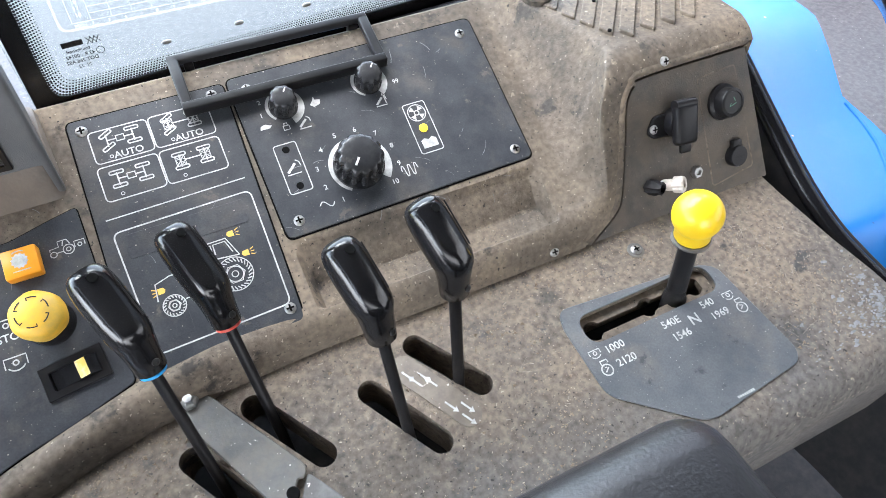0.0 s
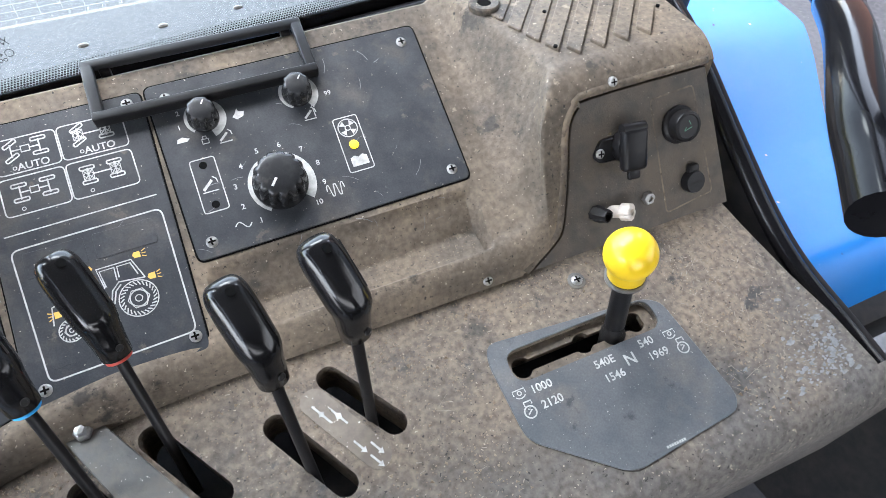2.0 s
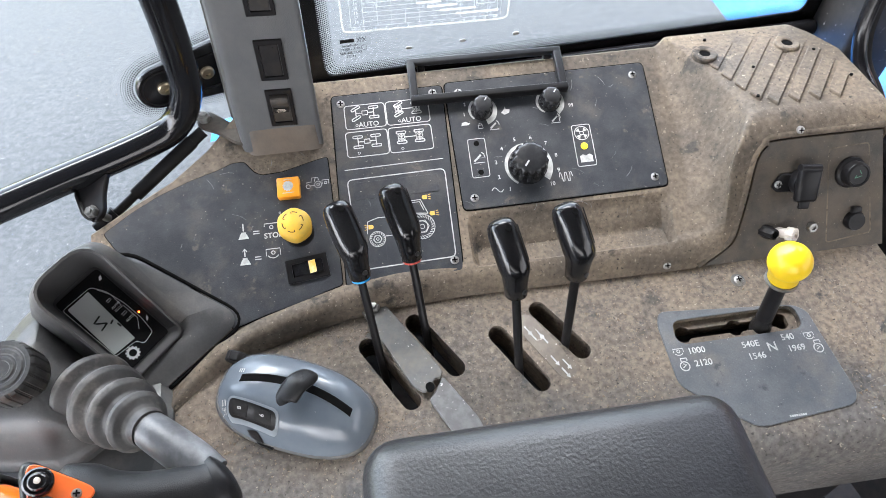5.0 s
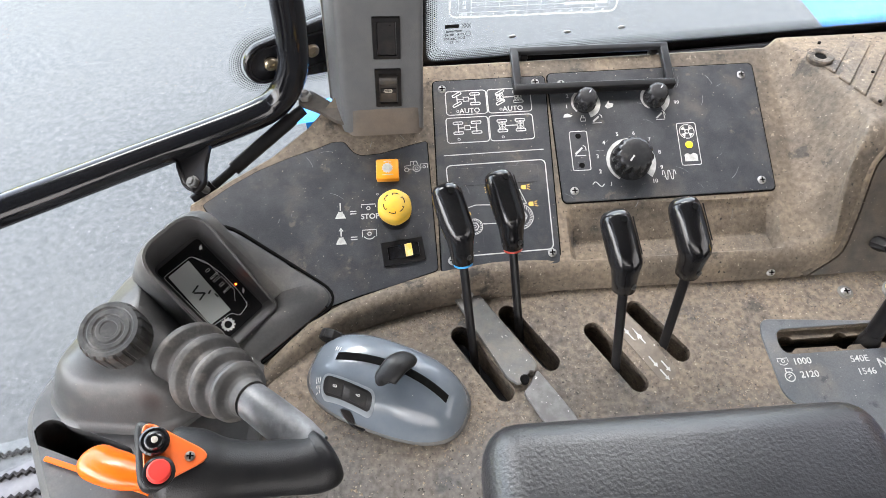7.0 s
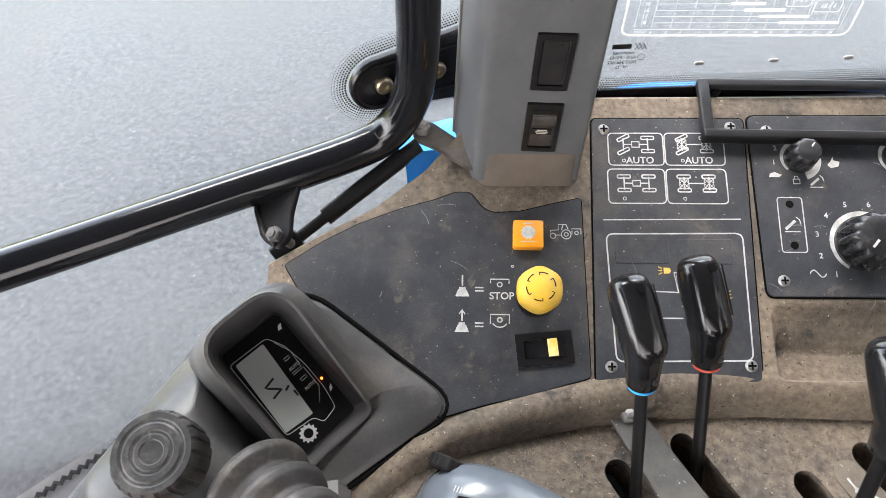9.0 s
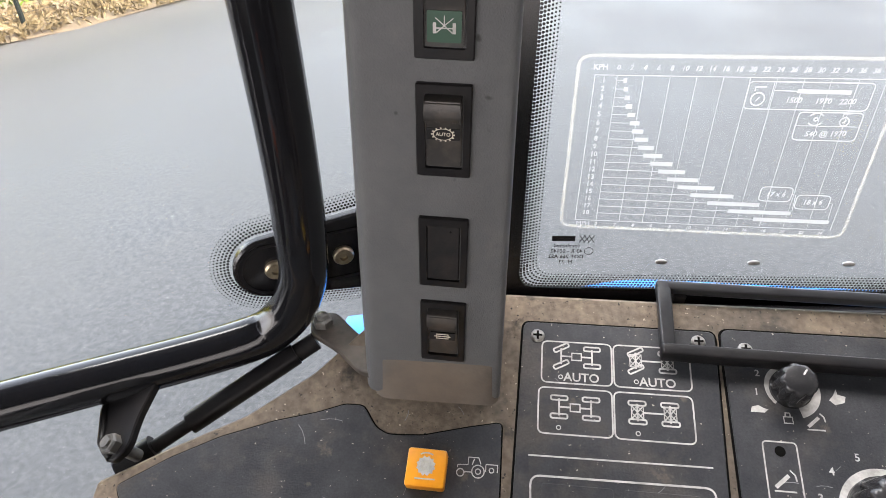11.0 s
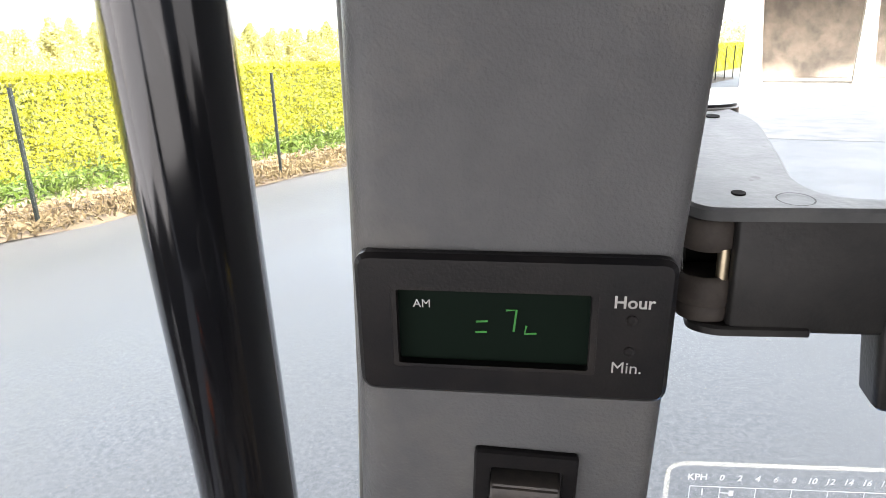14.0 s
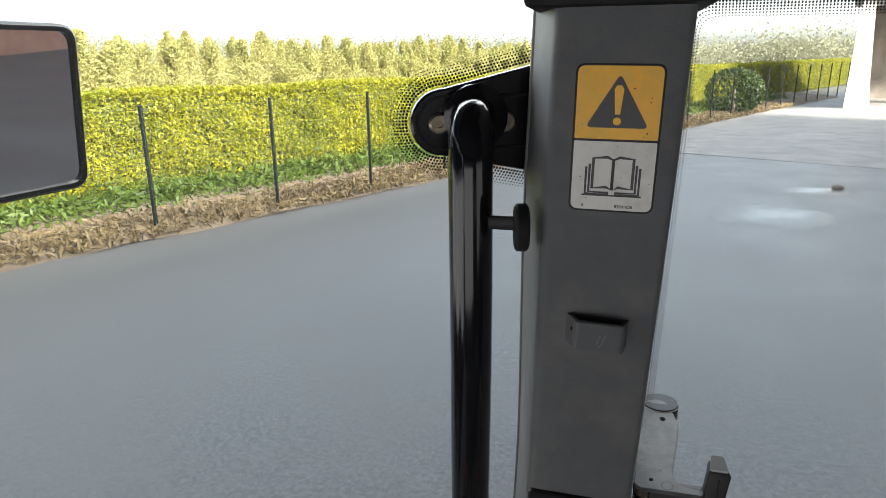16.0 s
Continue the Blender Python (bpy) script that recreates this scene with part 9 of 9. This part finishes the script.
def build_shed():
    ob = thing("open_shed", "open-fronted concrete farm shed across the yard", "building", at=(14, 33, 0))
    o, d, n = Vector((9.7, 32.6, 0)), Vector((0.955, 0.296, 0)), Vector((0.30, 0.954, 0))
    def slab(name, s0, s1, t0, t1, z0, z1, mat, label=""):
        bm = bmesh.new()
        c = [o + d * s + n * t for s, t in ((s0, t0), (s1, t0), (s1, t1), (s0, t1))]
        lo = [bm.verts.new((p.x, p.y, z0)) for p in c]
        hi = [bm.verts.new((p.x, p.y, z1)) for p in c]
        bm.faces.new(lo)
        bm.faces.new(hi)
        for i in range(4):
            bm.faces.new((lo[i], lo[(i + 1) % 4], hi[(i + 1) % 4], hi[i]))
        return part(name, bm, mat, ob, label)
    slab("back_wall", 0, 24, 6.5, 6.8, 0, 4.6, M_SHEDWALL, "stained brown concrete back wall")
    slab("side_wall", 0.0, 0.3, 0.9, 6.8, 0, 4.6, M_SHEDWALL)
    slab("roof", -0.4, 24, -0.5, 7.2, 4.6, 5.0, M_SHEDROOF, "pale roof edge")
    slab("floor_slab", 0, 24, 0.2, 6.5, 0.0, 0.03, M_PALESLAB)
    for k in range(4):
        s = 0.0 + 6.0 * k
        bm = bmesh.new()
        prof = [(s - 0.10, 0), (s + 1.10, 0), (s + 0.95, 0.9), (s + 0.62, 4.6), (s + 0.05, 4.6)]
        f = [bm.verts.new(o + d * a + Vector((0, 0, z))) for a, z in prof]
        g = [bm.verts.new(o + d * a + n * 0.6 + Vector((0, 0, z))) for a, z in prof]
        bm.faces.new(f)
        bm.faces.new(g)
        for i in range(5):
            bm.faces.new((f[i], f[(i + 1) % 5], g[(i + 1) % 5], g[i]))
        part("column", bm, M_WHITECON, ob, "whitewashed tapered concrete column")


M_SHEDWALL = material("stained_brown_concrete", (0.07, 0.056, 0.046), 0.9, color2=(0.15, 0.12, 0.095), scale=0.8, bump=0.4, bump_scale=20)
M_SHEDROOF = material("pale_sheet_roof", (0.42, 0.42, 0.41), 0.6, color2=(0.34, 0.34, 0.33), scale=2)
M_WHITECON = material("whitewashed_concrete", (0.38, 0.365, 0.34), 0.8, color2=(0.30, 0.29, 0.265), scale=1.5, bump=0.2, bump_scale=30)
M_PALESLAB = material("pale_beige_slab", (0.165, 0.155, 0.142), 0.7, color2=(0.205, 0.192, 0.174), scale=0.6, dust=(0.115, 0.11, 0.102), dust_scale=1.8, bump=0.4, bump_scale=40)
build_shed()


def puddle_material(name):
    """A film of water that thins out unevenly towards its rim."""
    m = bpy.data.materials.new(name)
    m.use_nodes = True
    n, l = m.node_tree.nodes, m.node_tree.links
    b = n["Principled BSDF"]
    b.inputs["Base Color"].default_value = (0.05, 0.05, 0.052, 1)
    b.inputs["Roughness"].default_value = 0.16
    tc, ln, t, ad, r, tr, mx = n.new("ShaderNodeTexCoord"), n.new("ShaderNodeVectorMath"), n.new("ShaderNodeTexNoise"), n.new("ShaderNodeMath"), n.new("ShaderNodeMapRange"), n.new("ShaderNodeBsdfTransparent"), n.new("ShaderNodeMixShader")
    ln.operation = "LENGTH"
    t.inputs["Scale"].default_value, t.inputs["Detail"].default_value = 2.2, 6.0
    ad.operation = "MULTIPLY_ADD"
    ad.inputs[1].default_value = 1.1
    l.new(tc.outputs["Object"], ln.inputs[0])
    l.new(tc.outputs["Object"], t.inputs["Vector"])
    l.new(t.outputs["Fac"], ad.inputs[0])
    l.new(ln.outputs["Value"], ad.inputs[2])
    r.inputs["From Min"].default_value, r.inputs["From Max"].default_value = 0.70, 1.25
    r.inputs["To Min"].default_value, r.inputs["To Max"].default_value = 0.75, 0.0
    l.new(ad.outputs[0], r.inputs["Value"])
    l.new(r.outputs[0], mx.inputs[0])
    l.new(tr.outputs[0], mx.inputs[1])
    l.new(b.outputs[0], mx.inputs[2])
    l.new(mx.outputs[0], n["Material Output"].inputs["Surface"])
    return m


def build_yard_bits():
    # paler beige sheet laid over the yard before the shed
    bm = plate(rounded([(0.4, 17.6), (6.0, 15.2), (24, 10.0), (34, 36), (9.5, 33.0), (5.6, 31.2)], 0.3, 3), -0.02, 0.012)
    tagged(part("pavement", bm, M_PALESLAB), "pale beige apron before the shed", "pavement", kind="structure")
    rng = random.Random(5)
    for cx, cy, rx, ry, tn in ((2.35, 10.4, 1.5, 1.25, 0.25), (3.5, 12.6, 1.3, 0.6, 0.2)):
        m = Matrix.Translation((cx, cy, 0.0125)) @ Matrix.Rotation(tn, 4, "Z") @ Matrix.Diagonal((rx, ry, 1, 1))
        p = part("puddle", blot(disc(0, 0, 1.0, 40), 0.0), M_PUDDLE, m=m)
        tagged(p, "shallow rain puddle fading into the damp asphalt", "puddle", kind="structure")
    d = thing("drain_stone", "small dark stone lying on the yard", "stone", at=(3.9, 12.9, 0))
    part("stone", lathe([(0.0, -0.01), (0.08, -0.01), (0.09, 0.03), (0.07, 0.06), (0.03, 0.08), (0, 0.08)], 9, m=Matrix.Translation((3.9, 12.9, 0)), wave=lambda a, k: 1 + 0.25 * math.sin(2 * a + k)), M_SHEDWALL, d, smooth=40)
    edge = [tuple(fence_at(s * 0.5, -3.4 + 0.10 * math.sin(s * 0.37) + 0.05 * math.sin(s * 1.7) + rng.uniform(-0.02, 0.02))[:2]) for s in range(-40, 70)]
    lane = edge + [tuple(fence_at(35, -30)[:2]), tuple(fence_at(-20, -30)[:2])]
    tagged(part("asphalt_lane", plate(lane, -0.01, 0.004), M_ASPHALT2), "older damp dark asphalt lane beside the tractor", "ground", kind="structure")


M_ASPHALT2 = material("older_damp_asphalt", (0.048, 0.0475, 0.048), 0.40, spec=0.38, color2=(0.092, 0.089, 0.085), scale=30, contrast=(0.40, 0.64), grain=(45, 0.16), dust=(0.093, 0.090, 0.086), dust_scale=0.7,
                      dust_range=(0.38, 0.70), rough2=0.56, bump=0.12, bump_scale=60, speck=((0.25, 0.24, 0.22), 60, 0.71), speck2=((0.055, 0.045, 0.044), 55, 0.70))
M_PUDDLE = puddle_material("wet_puddle")
build_yard_bits()


def build_hall():
    """The tall hall behind the tractor, seen in the mirror; its shadow lies over the yard up to the fence."""
    ob = thing("machine_hall", "tall dark grey machine hall behind the tractor", "building", at=(6.8, -3.6, 0))
    base = FN * -7.5
    m = Matrix((FD, FN, Vector((0, 0, 1)))).transposed().to_4x4()
    m.translation = base
    part("wall", box(38.5, 0.3, 8.0, (-10.75, -0.15, 4.3), m=m), M_HALL, ob, "dark grey sheet wall")
    part("white_band", box(38.5, 0.10, 0.16, (-10.75, 0.02, 0.30), m=m), M_SHEDROOF, ob, "white band along the wall")
    part("plinth", box(38.5, 0.08, 0.22, (-10.75, 0.0, 0.11), m=m), M_PALESLAB, ob, "grey concrete plinth")
    part("brick_wall", box(19.6, 0.4, 8.3, (18.3, -0.16, 4.15), m=m), M_BRICK, ob, "red brick end of the hall")
    part("roof", box(58.6, 14, 0.3, (-0.9, -6.9, 8.45), m=m), M_HALL, ob)
    for k in range(5):
        part("window", box(2.0, 0.08, 1.0, (-12 + 4.2 * k, 0.02, 3.6), 0.02, m=m), M_HALLGLASS, ob, "dark blue-grey window")


M_HALL = material("dark_sheet_wall", (0.06, 0.065, 0.07), 0.5, color2=(0.08, 0.085, 0.09), scale=0.7)
M_BRICK = material("red_brick", (0.22, 0.10, 0.07), 0.85, color2=(0.30, 0.15, 0.10), scale=4)
M_HALLGLASS = material("dark_window_glass", (0.03, 0.045, 0.06), 0.08)
build_hall()
